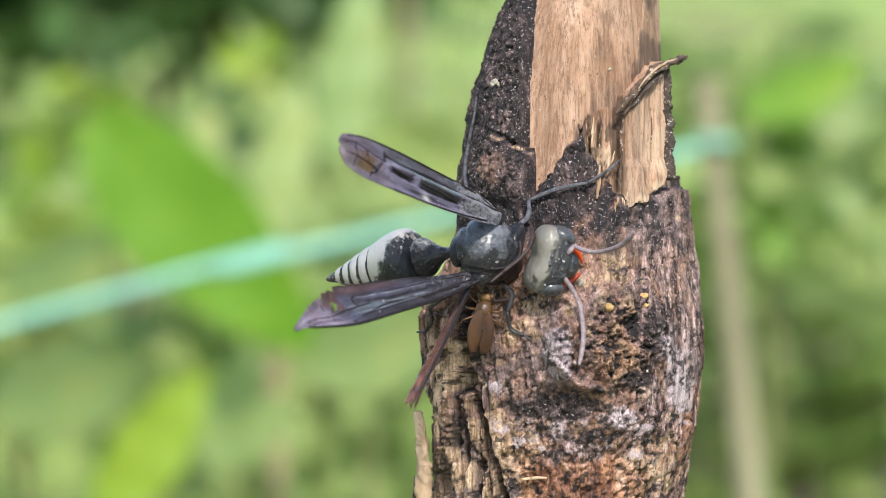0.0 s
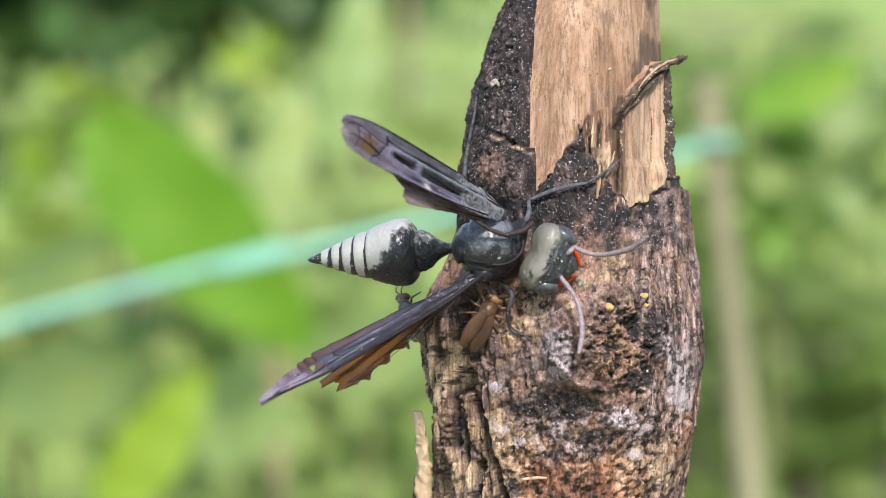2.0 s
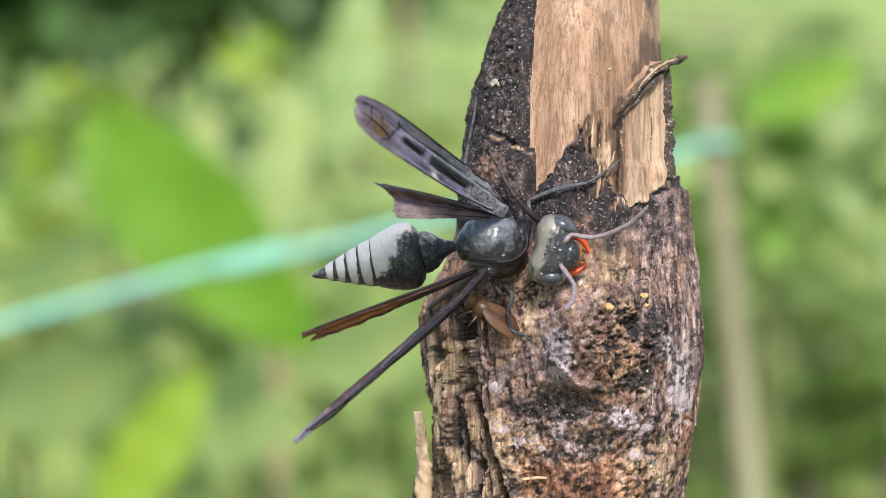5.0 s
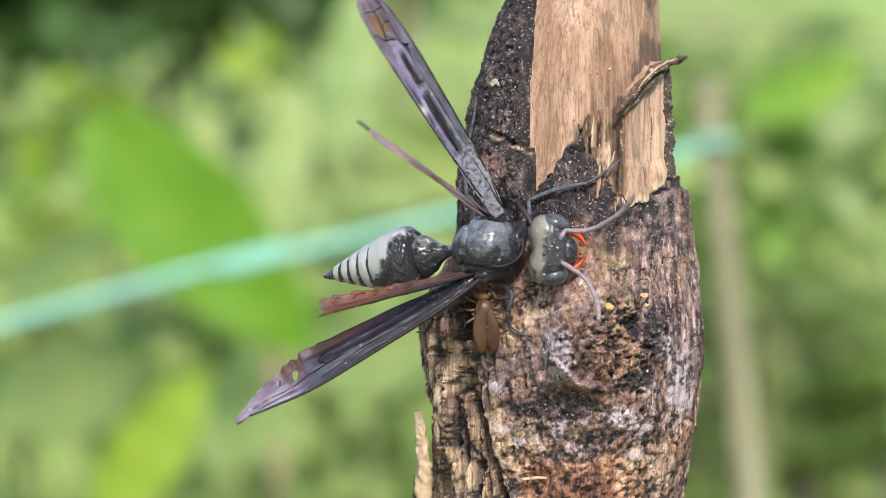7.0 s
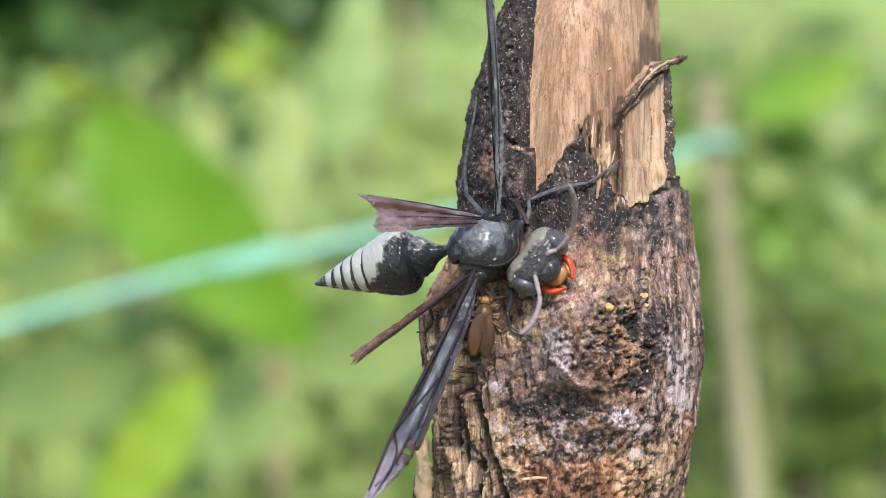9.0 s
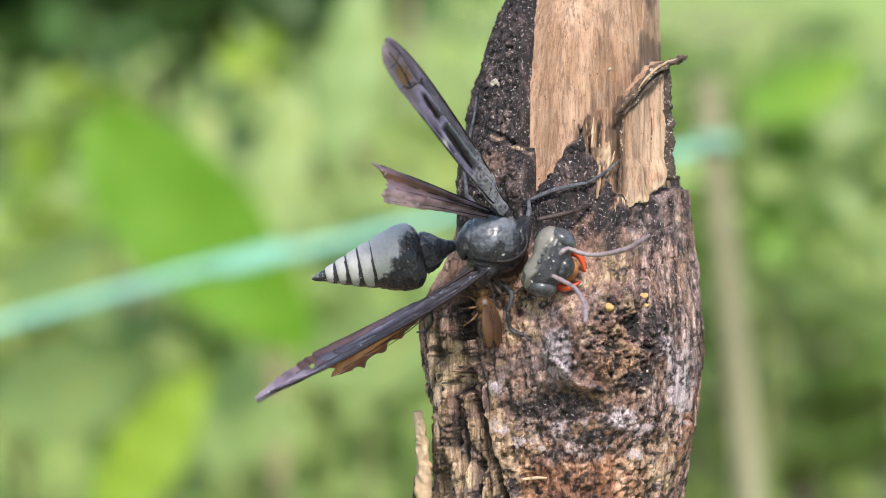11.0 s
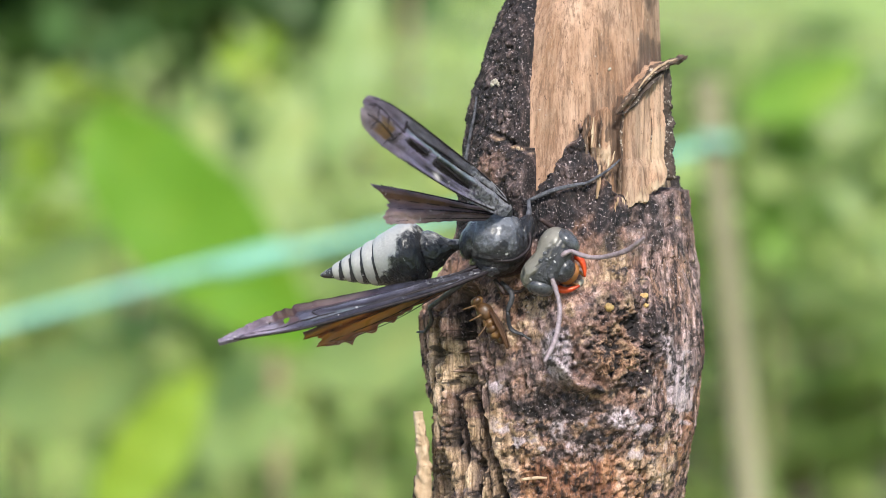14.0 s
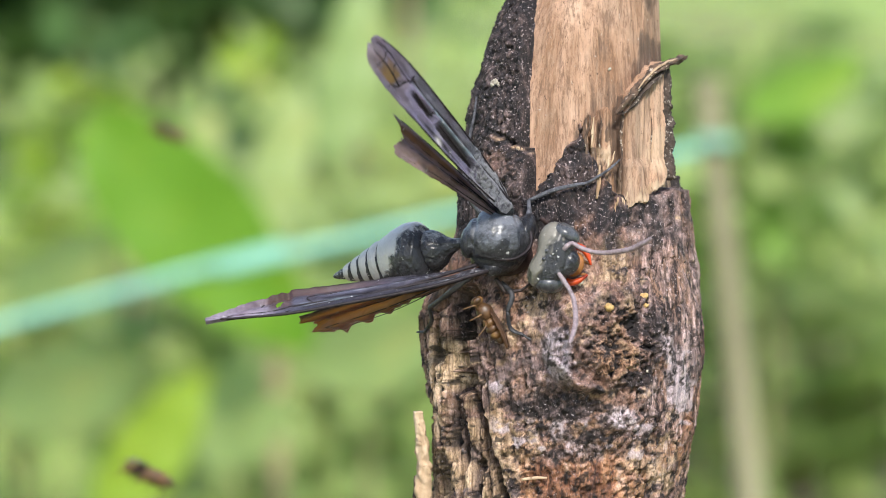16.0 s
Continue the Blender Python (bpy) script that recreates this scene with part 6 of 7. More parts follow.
    tube("knot", [(0.091, 0, 0.0385), (0.0965, -0.007, 0.0375), (0.102, 0, 0.0375), (0.0965, 0.007, 0.0375), (0.091, 0, 0.0385)], [0.0023, 0.0023], CORD, t, "cord wound round the stake", 10, 8)
    tube("strand", [(-1.2, -0.05, -0.32), (-0.157, 0, -0.027), (-0.077, 0, -0.007), (0.0, 0, 0.0112), (0.096, 0, 0.037)], [0.0026, 0.0026], CORD, t, "", 10, 10)


backdrop_plants()


def grass():
    """Short blades over the open ground around the branch."""
    rng = np.random.RandomState(8)
    verts, faces = [], []
    for i in range(9000):
        x, y = rng.uniform(-2.5, 2.5), rng.uniform(-1.5, 4.5)
        if math.hypot(x, y + 0.1) < 0.35 + 0.5 * rng.rand() or (abs(x) < 0.25 and y < 0.2):
            continue
        h, w, a = rng.uniform(0.02, 0.07), rng.uniform(0.002, 0.005), rng.uniform(0, 6.28)
        c, d = math.cos(a), math.sin(a)
        lean = rng.uniform(0.1, 0.7) * h
        b = len(verts)
        verts += [(x - c * w, y - d * w, -0.045), (x + c * w, y + d * w, -0.045), (x + c * w * 0.8 - d * lean * 0.4, y + d * w * 0.8 + c * lean * 0.4, h * 0.6), (x - c * w * 0.8 - d * lean * 0.4, y - d * w * 0.8 + c * lean * 0.4, h * 0.6), (x - d * lean, y + c * lean, h)]
        faces += [(b, b + 1, b + 2, b + 3), (b + 3, b + 2, b + 4)]
    ob = finish("grass", verts, faces, LEAF_MID)
    tagged(ob, "short green grass blades on the ground", "grass", kind="stuff")


grass()


# ---- what moves ----
def motions():
    walk(wasp, [
        (0, FACE @ pose(0.00385, 0.00000, -0.00015)), (0.5, FACE @ pose(0.00385, 0.00000, -0.00045)),
        (1, FACE @ pose(0.00405, 0.00000, -0.00055)), (1.5, FACE @ pose(0.00405, 0.00000, -0.00045)),
        (2, FACE @ pose(0.00405, 0.00000, 0.00020)), (2.5, FACE @ pose(0.00420, 0.00000, 0.00020)),
        (3, FACE @ pose(0.00440, 0.00000, 0.00035)), (3.5, FACE @ pose(0.00465, 0.00000, 0.00050)),
        (4, FACE @ pose(0.00465, 0.00000, 0.00055)), (6.5, FACE @ pose(0.00400, 0.00000, 0.00020)),
        (7, FACE @ pose(0.00405, 0.00000, 0.00005)), (7.5, FACE @ pose(0.00415, 0.00000, -0.00030)),
        (8, FACE @ pose(0.00420, 0.00000, -0.00025)), (8.5, FACE @ pose(0.00385, 0.00000, -0.00010)),
        (9, FACE @ pose(0.00365, 0.00000, 0.00010)), (11.5, FACE @ pose(0.00450, 0.00000, 0.00050)),
        (12, FACE @ pose(0.00450, 0.00000, 0.00050)), (12.5, FACE @ pose(0.00460, 0.00000, 0.00040)),
        (13, FACE @ pose(0.00460, 0.00000, 0.00045)), (13.5, FACE @ pose(0.00460, 0.00000, 0.00050)),
        (14, FACE @ pose(0.00470, 0.00000, 0.00055)), (14.5, FACE @ pose(0.00500, 0.00000, 0.00055)),
        (15, FACE @ pose(0.00500, 0.00000, 0.00050)), (15.5, FACE @ pose(0.00500, 0.00000, 0.00050)),
        (16, FACE @ pose(0.00480, 0.00000, 0.00065)),
    ])
    walk(forewing_up, [
        (0, pose(0.00100, -0.00160, 0.00300, -74.2, -15.3, -124.0)), (0.4, pose(0.00100, -0.00160, 0.00300, -75.2, -16.2, -124.2)),
        (0.5, pose(0.00100, -0.00160, 0.00300, -76.9, -22.5, -126.3)), (0.6, pose(0.00100, -0.00160, 0.00300, -50.9, -38.3, -146.3)),
        (0.7, pose(0.00100, -0.00160, 0.00300, -48.1, -40.4, -147.3)), (0.8, pose(0.00100, -0.00160, 0.00300, -56.1, -40.2, -140.9)),
        (0.9, pose(0.00100, -0.00160, 0.00300, -69.5, -34.3, -137.0)), (1, pose(0.00100, -0.00160, 0.00300, -70.6, -29.7, -136.0)),
        (1.1, pose(0.00100, -0.00160, 0.00300, -80.6, -25.5, -127.6)), (1.2, pose(0.00100, -0.00160, 0.00300, -69.0, -23.6, -126.2)),
        (1.3, pose(0.00100, -0.00160, 0.00300, -70.3, -21.6, -124.8)), (1.5, pose(0.00100, -0.00160, 0.00300, -71.5, -21.4, -124.7)),
        (2, pose(0.00100, -0.00160, 0.00300, -76.0, -18.6, -124.7)), (2.5, pose(0.00100, -0.00160, 0.00300, -73.7, -20.0, -124.8)),
        (3, pose(0.00100, -0.00160, 0.00300, -73.3, -22.3, -125.2)), (3.5, pose(0.00100, -0.00160, 0.00300, -76.9, -20.2, -126.8)),
        (4, pose(0.00100, -0.00160, 0.00300, -77.2, -20.3, -126.6)), (4.2, pose(0.00100, -0.00160, 0.00300, -77.1, -20.0, -126.3)),
        (6.3, pose(0.00100, -0.00160, 0.00300, -93.2, -28.5, -109.4)), (6.5, pose(0.00100, -0.00160, 0.00300, -95.7, -28.9, -108.1)),
        (6.7, pose(0.00100, -0.00160, 0.00300, -92.2, -30.3, -111.1)), (6.8, pose(0.00100, -0.00160, 0.00300, -84.3, -31.5, -115.0)),
        (6.9, pose(0.00100, -0.00160, 0.00300, -76.1, -42.3, -129.5)), (7, pose(0.00100, -0.00160, 0.00300, -62.8, -58.8, -160.7)),
        (7.1, pose(0.00100, -0.00160, 0.00300, -49.7, -68.4, -166.2)), (7.2, pose(0.00100, -0.00160, 0.00300, -48.5, -74.3, -160.8)),
        (7.3, pose(0.00100, -0.00160, 0.00300, -46.0, -74.7, -160.1)), (7.4, pose(0.00100, -0.00160, 0.00300, -38.9, -78.8, -152.2)),
        (7.5, pose(0.00100, -0.00160, 0.00300, -48.1, -82.0, -138.5)), (7.8, pose(0.00100, -0.00160, 0.00300, -69.2, -84.2, -113.5)),
        (8, pose(0.00100, -0.00160, 0.00300, -64.3, -84.3, -109.8)), (8.5, pose(0.00100, -0.00160, 0.00300, -73.3, -84.5, -102.1)),
        (9, pose(0.00100, -0.00160, 0.00300, -86.4, -84.7, -87.8)), (9.2, pose(0.00100, -0.00160, 0.00300, -79.8, -84.6, -94.4)),
        (11.3, pose(0.00100, -0.00160, 0.00300, -85.7, -29.8, -122.5)), (11.5, pose(0.00100, -0.00160, 0.00300, -86.7, -26.6, -123.1)),
        (12, pose(0.00100, -0.00160, 0.00300, -87.8, -23.3, -123.8)), (12.5, pose(0.00100, -0.00160, 0.00300, -91.1, -22.4, -122.8)),
        (13, pose(0.00100, -0.00160, 0.00300, -91.4, -22.0, -122.1)), (13.5, pose(0.00100, -0.00160, 0.00300, -90.5, -21.0, -121.8)),
        (14, pose(0.00100, -0.00160, 0.00300, -90.5, -21.1, -122.0)), (14.5, pose(0.00100, -0.00160, 0.00300, -84.9, -20.6, -123.7)),
        (14.6, pose(0.00100, -0.00160, 0.00300, -79.1, -22.3, -126.8)), (14.7, pose(0.00100, -0.00160, 0.00300, -70.8, -29.6, -136.2)),
        (14.8, pose(0.00100, -0.00160, 0.00300, -72.3, -47.9, -144.2)), (14.9, pose(0.00100, -0.00160, 0.00300, -77.2, -54.4, -141.9)),
        (15, pose(0.00100, -0.00160, 0.00300, -83.8, -55.9, -141.4)), (15.5, pose(0.00100, -0.00160, 0.00300, -93.3, -51.0, -132.4)),
        (15.7, pose(0.00100, -0.00160, 0.00300, -90.5, -48.5, -134.0)), (16, pose(0.00100, -0.00160, 0.00300, -86.9, -36.7, -126.4)),
    ])
    walk(hindwing_up, [
        (0, pose(-0.00010, -0.00090, 0.00260, -41.5, -22.3, -130.4)), (0.5, pose(-0.00010, -0.00090, 0.00260, -42.6, -29.0, -135.9)),
        (0.7, pose(-0.00010, -0.00090, 0.00260, -37.7, -37.7, -148.9)), (1, pose(-0.00010, -0.00090, 0.00260, -43.6, -37.8, -141.3)),
        (1.5, pose(-0.00010, -0.00090, 0.00260, -48.3, -21.5, -128.6)), (2, pose(-0.00010, -0.00090, 0.00260, -50.2, -14.5, -126.0)),
        (2.5, pose(-0.00010, -0.00090, 0.00260, -59.9, -11.9, -126.6)), (3, pose(-0.00010, -0.00090, 0.00260, -59.5, -12.2, -128.1)),
        (3.5, pose(-0.00010, -0.00090, 0.00260, -56.0, -9.7, -129.5)), (4, pose(-0.00010, -0.00090, 0.00260, -55.5, -9.5, -130.3)),
        (4.2, pose(-0.00010, -0.00090, 0.00260, -55.7, -9.7, -130.0)), (6.3, pose(-0.00010, -0.00090, 0.00260, -50.2, -5.7, -134.6)),
        (6.5, pose(-0.00010, -0.00090, 0.00260, -58.3, -5.9, -138.3)), (6.8, pose(-0.00010, -0.00090, 0.00260, -46.8, -10.4, -135.8)),
        (6.9, pose(-0.00010, -0.00090, 0.00260, -21.2, -29.4, -155.5)), (7, pose(-0.00010, -0.00090, 0.00260, -13.7, -36.6, -160.4)),
        (7.1, pose(-0.00010, -0.00090, 0.00260, -25.2, -47.8, -151.0)), (7.2, pose(-0.00010, -0.00090, 0.00260, -25.7, -53.4, -155.7)),
        (7.3, pose(-0.00010, -0.00090, 0.00260, -34.7, -51.1, -151.2)), (7.5, pose(-0.00010, -0.00090, 0.00260, -68.6, -58.2, -130.3)),
        (7.6, pose(-0.00010, -0.00090, 0.00260, -65.9, -59.2, -136.5)), (7.8, pose(-0.00010, -0.00090, 0.00260, -46.3, -50.9, -159.3)),
        (8, pose(-0.00010, -0.00090, 0.00260, -46.8, -42.8, -160.6)), (8.2, pose(-0.00010, -0.00090, 0.00260, -53.1, -20.0, -139.5)),
        (8.5, pose(-0.00010, -0.00090, 0.00260, -62.2, -10.3, -138.1)), (9, pose(-0.00010, -0.00090, 0.00260, -63.3, -5.1, -134.8)),
        (9.2, pose(-0.00010, -0.00090, 0.00260, -62.6, -4.6, -135.9)), (11.3, pose(-0.00010, -0.00090, 0.00260, -67.6, -14.8, -134.6)),
        (11.5, pose(-0.00010, -0.00090, 0.00260, -69.5, -11.1, -134.2)), (12, pose(-0.00010, -0.00090, 0.00260, -71.1, -7.9, -138.7)),
        (12.5, pose(-0.00010, -0.00090, 0.00260, -70.6, -7.0, -136.9)), (13, pose(-0.00010, -0.00090, 0.00260, -70.2, -6.4, -136.2)),
        (13.5, pose(-0.00010, -0.00090, 0.00260, -70.0, -6.0, -135.6)), (14, pose(-0.00010, -0.00090, 0.00260, -70.4, -6.4, -135.1)),
        (14.5, pose(-0.00010, -0.00090, 0.00260, -71.6, -7.7, -135.9)), (14.7, pose(-0.00010, -0.00090, 0.00260, -63.1, -24.8, -141.2)),
        (14.8, pose(-0.00010, -0.00090, 0.00260, -58.0, -30.3, -133.5)), (15, pose(-0.00010, -0.00090, 0.00260, -53.3, -45.1, -137.7)),
        (15.5, pose(-0.00010, -0.00090, 0.00260, -62.0, -47.5, -141.7)), (16, pose(-0.00010, -0.00090, 0.00260, -72.3, -31.8, -134.9)),
    ])
    walk(forewing_down, [
        (0, pose(-0.00080, -0.00160, -0.00220, 137.8, 9.7, -131.1)), (0.4, pose(-0.00080, -0.00160, -0.00220, 137.0, 9.0, -131.4)),
        (0.5, pose(-0.00080, -0.00160, -0.00220, 139.6, 5.3, -142.9)), (0.6, pose(-0.00080, -0.00160, -0.00220, 148.3, 3.2, -152.3)),
        (0.7, pose(-0.00080, -0.00160, -0.00220, 147.9, 2.3, -151.4)), (0.8, pose(-0.00080, -0.00160, -0.00220, 149.2, 12.3, -153.4)),
        (0.9, pose(-0.00080, -0.00160, -0.00220, 158.4, 17.8, -154.3)), (1, pose(-0.00080, -0.00160, -0.00220, 162.4, 20.7, -155.4)),
        (1.2, pose(-0.00080, -0.00160, -0.00220, 166.3, 20.8, -151.1)), (1.4, pose(-0.00080, -0.00160, -0.00220, 160.0, 22.8, -148.4)),
        (1.5, pose(-0.00080, -0.00160, -0.00220, 170.1, 28.7, -147.0)), (2, pose(-0.00080, -0.00160, -0.00220, 167.7, 27.6, -148.0)),
        (2.5, pose(-0.00080, -0.00160, -0.00220, 170.8, 30.2, -149.9)), (3, pose(-0.00080, -0.00160, -0.00220, 171.4, 32.6, -150.6)),
        (3.5, pose(-0.00080, -0.00160, -0.00220, 163.1, 27.6, -156.2)), (4, pose(-0.00080, -0.00160, -0.00220, 164.7, 31.8, -156.1)),
        (4.2, pose(-0.00080, -0.00160, -0.00220, 165.9, 31.9, -154.1)), (6.3, pose(-0.00080, -0.00160, -0.00220, -98.9, 44.3, -119.4)),
        (6.5, pose(-0.00080, -0.00160, -0.00220, -99.9, 51.1, -126.2)), (6.6, pose(-0.00080, -0.00160, -0.00220, -120.0, 41.8, -126.0)),
        (6.7, pose(-0.00080, -0.00160, -0.00220, -146.0, 32.0, -131.3)), (6.8, pose(-0.00080, -0.00160, -0.00220, 179.1, 29.2, -153.7)),
        (6.9, pose(-0.00080, -0.00160, -0.00220, 159.7, 32.2, -162.1)), (7, pose(-0.00080, -0.00160, -0.00220, 136.8, 30.5, -169.5)),
        (7.1, pose(-0.00080, -0.00160, -0.00220, 141.7, 39.7, -170.4)), (7.2, pose(-0.00080, -0.00160, -0.00220, 148.9, 45.4, -156.1)),
        (7.4, pose(-0.00080, -0.00160, -0.00220, 150.4, 49.0, -155.4)), (7.5, pose(-0.00080, -0.00160, -0.00220, 153.0, 52.9, -148.4)),
        (7.6, pose(-0.00080, -0.00160, -0.00220, 165.3, 49.4, -151.8)), (7.8, pose(-0.00080, -0.00160, -0.00220, -140.5, 45.7, -125.3)),
        (8, pose(-0.00080, -0.00160, -0.00220, -86.2, 50.2, -116.5)), (8.2, pose(-0.00080, -0.00160, -0.00220, -91.6, 48.8, -120.8)),
        (8.5, pose(-0.00080, -0.00160, -0.00220, -90.5, 51.3, -120.9)), (9, pose(-0.00080, -0.00160, -0.00220, -90.3, 52.8, -121.1)),
        (9.2, pose(-0.00080, -0.00160, -0.00220, -89.0, 51.9, -119.6)), (10.25, pose(-0.00080, -0.00160, -0.00220, -151.8, 44.0, -146.6)),
        (11.3, pose(-0.00080, -0.00160, -0.00220, 162.7, 24.8, -151.8)), (11.5, pose(-0.00080, -0.00160, -0.00220, 158.7, 24.2, -152.5)),
        (12, pose(-0.00080, -0.00160, -0.00220, 153.8, 19.9, -151.0)), (12.5, pose(-0.00080, -0.00160, -0.00220, 154.3, 20.6, -150.8)),
        (13, pose(-0.00080, -0.00160, -0.00220, 154.2, 20.4, -150.6)), (13.5, pose(-0.00080, -0.00160, -0.00220, 153.8, 18.3, -149.2)),
        (14, pose(-0.00080, -0.00160, -0.00220, 156.0, 15.9, -163.9)), (14.5, pose(-0.00080, -0.00160, -0.00220, 154.4, 14.6, -175.7)),
        (14.7, pose(-0.00080, -0.00160, -0.00220, 155.5, 13.0, -175.8)), (15, pose(-0.00080, -0.00160, -0.00220, 155.4, 11.9, -175.8)),
        (15.5, pose(-0.00080, -0.00160, -0.00220, 153.8, 13.4, -170.2)), (16, pose(-0.00080, -0.00160, -0.00220, 155.4, 12.1, -175.8)),
    ])
    walk(hindwing_down, [
        (0, pose(-0.00110, -0.00090, -0.00200, -136.0, 43.6, -115.2)), (0.4, pose(-0.00110, -0.00090, -0.00200, -137.0, 42.0, -115.5)),
        (0.5, pose(-0.00110, -0.00090, -0.00200, -163.9, 34.1, -133.5)), (1, pose(-0.00110, -0.00090, -0.00200, -165.0, 32.7, -133.7)),
        (1.2, pose(-0.00110, -0.00090, -0.00200, -158.6, 29.6, -134.0)), (1.5, pose(-0.00110, -0.00090, -0.00200, -129.1, 36.7, -176.1)),
        (2, pose(-0.00110, -0.00090, -0.00200, -128.8, 39.0, -175.9)), (2.5, pose(-0.00110, -0.00090, -0.00200, -128.5, 41.9, -175.7)),
        (3, pose(-0.00110, -0.00090, -0.00200, -128.2, 44.3, -175.5)), (3.5, pose(-0.00110, -0.00090, -0.00200, -129.2, 36.4, -176.2)),
        (4, pose(-0.00110, -0.00090, -0.00200, -128.7, 40.5, -175.9)), (4.2, pose(-0.00110, -0.00090, -0.00200, -128.7, 41.0, -175.8)),
        (5.25, pose(-0.00110, -0.00090, -0.00200, -168.1, 14.9, -165.0)), (6.3, pose(-0.00110, -0.00090, -0.00200, 150.8, 1.0, -140.6)),
        (6.5, pose(-0.00110, -0.00090, -0.00200, 146.6, -0.1, -138.8)), (6.7, pose(-0.00110, -0.00090, -0.00200, 150.6, 0.7, -139.4)),
        (6.8, pose(-0.00110, -0.00090, -0.00200, 160.0, 4.5, -141.8)), (6.9, pose(-0.00110, -0.00090, -0.00200, 168.3, 12.3, -144.1)),
        (7, pose(-0.00110, -0.00090, -0.00200, 167.8, 13.3, -147.7)), (7.1, pose(-0.00110, -0.00090, -0.00200, 172.0, 16.3, -141.6)),
        (7.2, pose(-0.00110, -0.00090, -0.00200, 177.4, 23.0, -140.3)), (7.3, pose(-0.00110, -0.00090, -0.00200, 177.1, 20.9, -138.3)),
        (7.5, pose(-0.00110, -0.00090, -0.00200, -178.0, 26.8, -137.5)), (7.8, pose(-0.00110, -0.00090, -0.00200, -176.1, 25.5, -137.7)),
        (8, pose(-0.00110, -0.00090, -0.00200, -161.1, 35.2, -140.0)), (8.5, pose(-0.00110, -0.00090, -0.00200, -160.0, 32.8, -134.8)),
        (9, pose(-0.00110, -0.00090, -0.00200, -161.5, 28.6, -133.0)), (9.2, pose(-0.00110, -0.00090, -0.00200, -161.5, 29.7, -134.0)),
        (11.3, pose(-0.00110, -0.00090, -0.00200, -129.3, 35.0, -176.4)), (11.5, pose(-0.00110, -0.00090, -0.00200, -129.4, 34.5, -176.4)),
        (12, pose(-0.00110, -0.00090, -0.00200, -129.7, 30.2, -176.6)), (12.5, pose(-0.00110, -0.00090, -0.00200, -129.7, 30.5, -176.6)),
        (13, pose(-0.00110, -0.00090, -0.00200, -129.7, 30.5, -176.7)), (13.5, pose(-0.00110, -0.00090, -0.00200, -129.8, 29.0, -176.8)),
        (14, pose(-0.00110, -0.00090, -0.00200, -130.1, 23.9, -176.9)), (14.5, pose(-0.00110, -0.00090, -0.00200, -130.3, 20.8, -176.9)),
        (15, pose(-0.00110, -0.00090, -0.00200, -130.4, 19.6, -177.0)), (15.5, pose(-0.00110, -0.00090, -0.00200, -130.3, 21.2, -177.0)),
        (16, pose(-0.00110, -0.00090, -0.00200, -130.4, 19.3, -177.0)),
    ])
    walk(abdomen, [
        (0, pose(-0.00310, 0.00060, -0.00010, -17.8, 10.9, 150.3)), (0.5, pose(-0.00310, 0.00060, -0.00010, -16.8, 7.8, 146.3)),
        (1, pose(-0.00310, 0.00060, -0.00010, -19.1, 8.6, 165.0)), (1.5, pose(-0.00310, 0.00060, -0.00010, -19.4, 7.6, 174.6)),
        (2, pose(-0.00310, 0.00060, -0.00010, -19.1, 4.6, 169.2)), (2.5, pose(-0.00310, 0.00060, -0.00010, -19.3, 7.2, 170.4)),
        (3, pose(-0.00310, 0.00060, -0.00010, -19.5, 9.5, -179.0)), (3.5, pose(-0.00310, 0.00060, -0.00010, -19.6, 11.1, -177.6)),
        (4, pose(-0.00310, 0.00060, -0.00010, -19.6, 12.3, -177.6)), (6.5, pose(-0.00310, 0.00060, -0.00010, -18.6, 10.1, 157.1)),
        (7, pose(-0.00310, 0.00060, -0.00010, -18.3, 10.6, 154.2)), (7.5, pose(-0.00310, 0.00060, -0.00010, -19.1, 10.6, 161.9)),
        (8, pose(-0.00310, 0.00060, -0.00010, -19.6, 11.9, -177.6)), (8.5, pose(-0.00310, 0.00060, -0.00010, -19.5, 13.2, 164.9)),
        (9, pose(-0.00310, 0.00060, -0.00010, -19.2, 13.7, 159.4)), (11.5, pose(-0.00310, 0.00060, -0.00010, -19.7, 13.0, -177.6)),
        (12, pose(-0.00310, 0.00060, -0.00010, -19.7, 12.9, -177.7)), (12.5, pose(-0.00310, 0.00060, -0.00010, -19.8, 13.8, 168.7)),
        (13, pose(-0.00310, 0.00060, -0.00010, -19.7, 13.4, 168.3)), (13.5, pose(-0.00310, 0.00060, -0.00010, -19.6, 12.9, 167.0)),
        (14, pose(-0.00310, 0.00060, -0.00010, -19.5, 12.3, 165.6)), (14.5, pose(-0.00310, 0.00060, -0.00010, -19.5, 13.4, 164.1)),
        (15, pose(-0.00310, 0.00060, -0.00010, -19.3, 14.1, 160.0)), (15.5, pose(-0.00310, 0.00060, -0.00010, -19.2, 14.4, 158.9)),
        (16, pose(-0.00310, 0.00060, -0.00010, -18.5, 13.3, 153.7)),
    ])
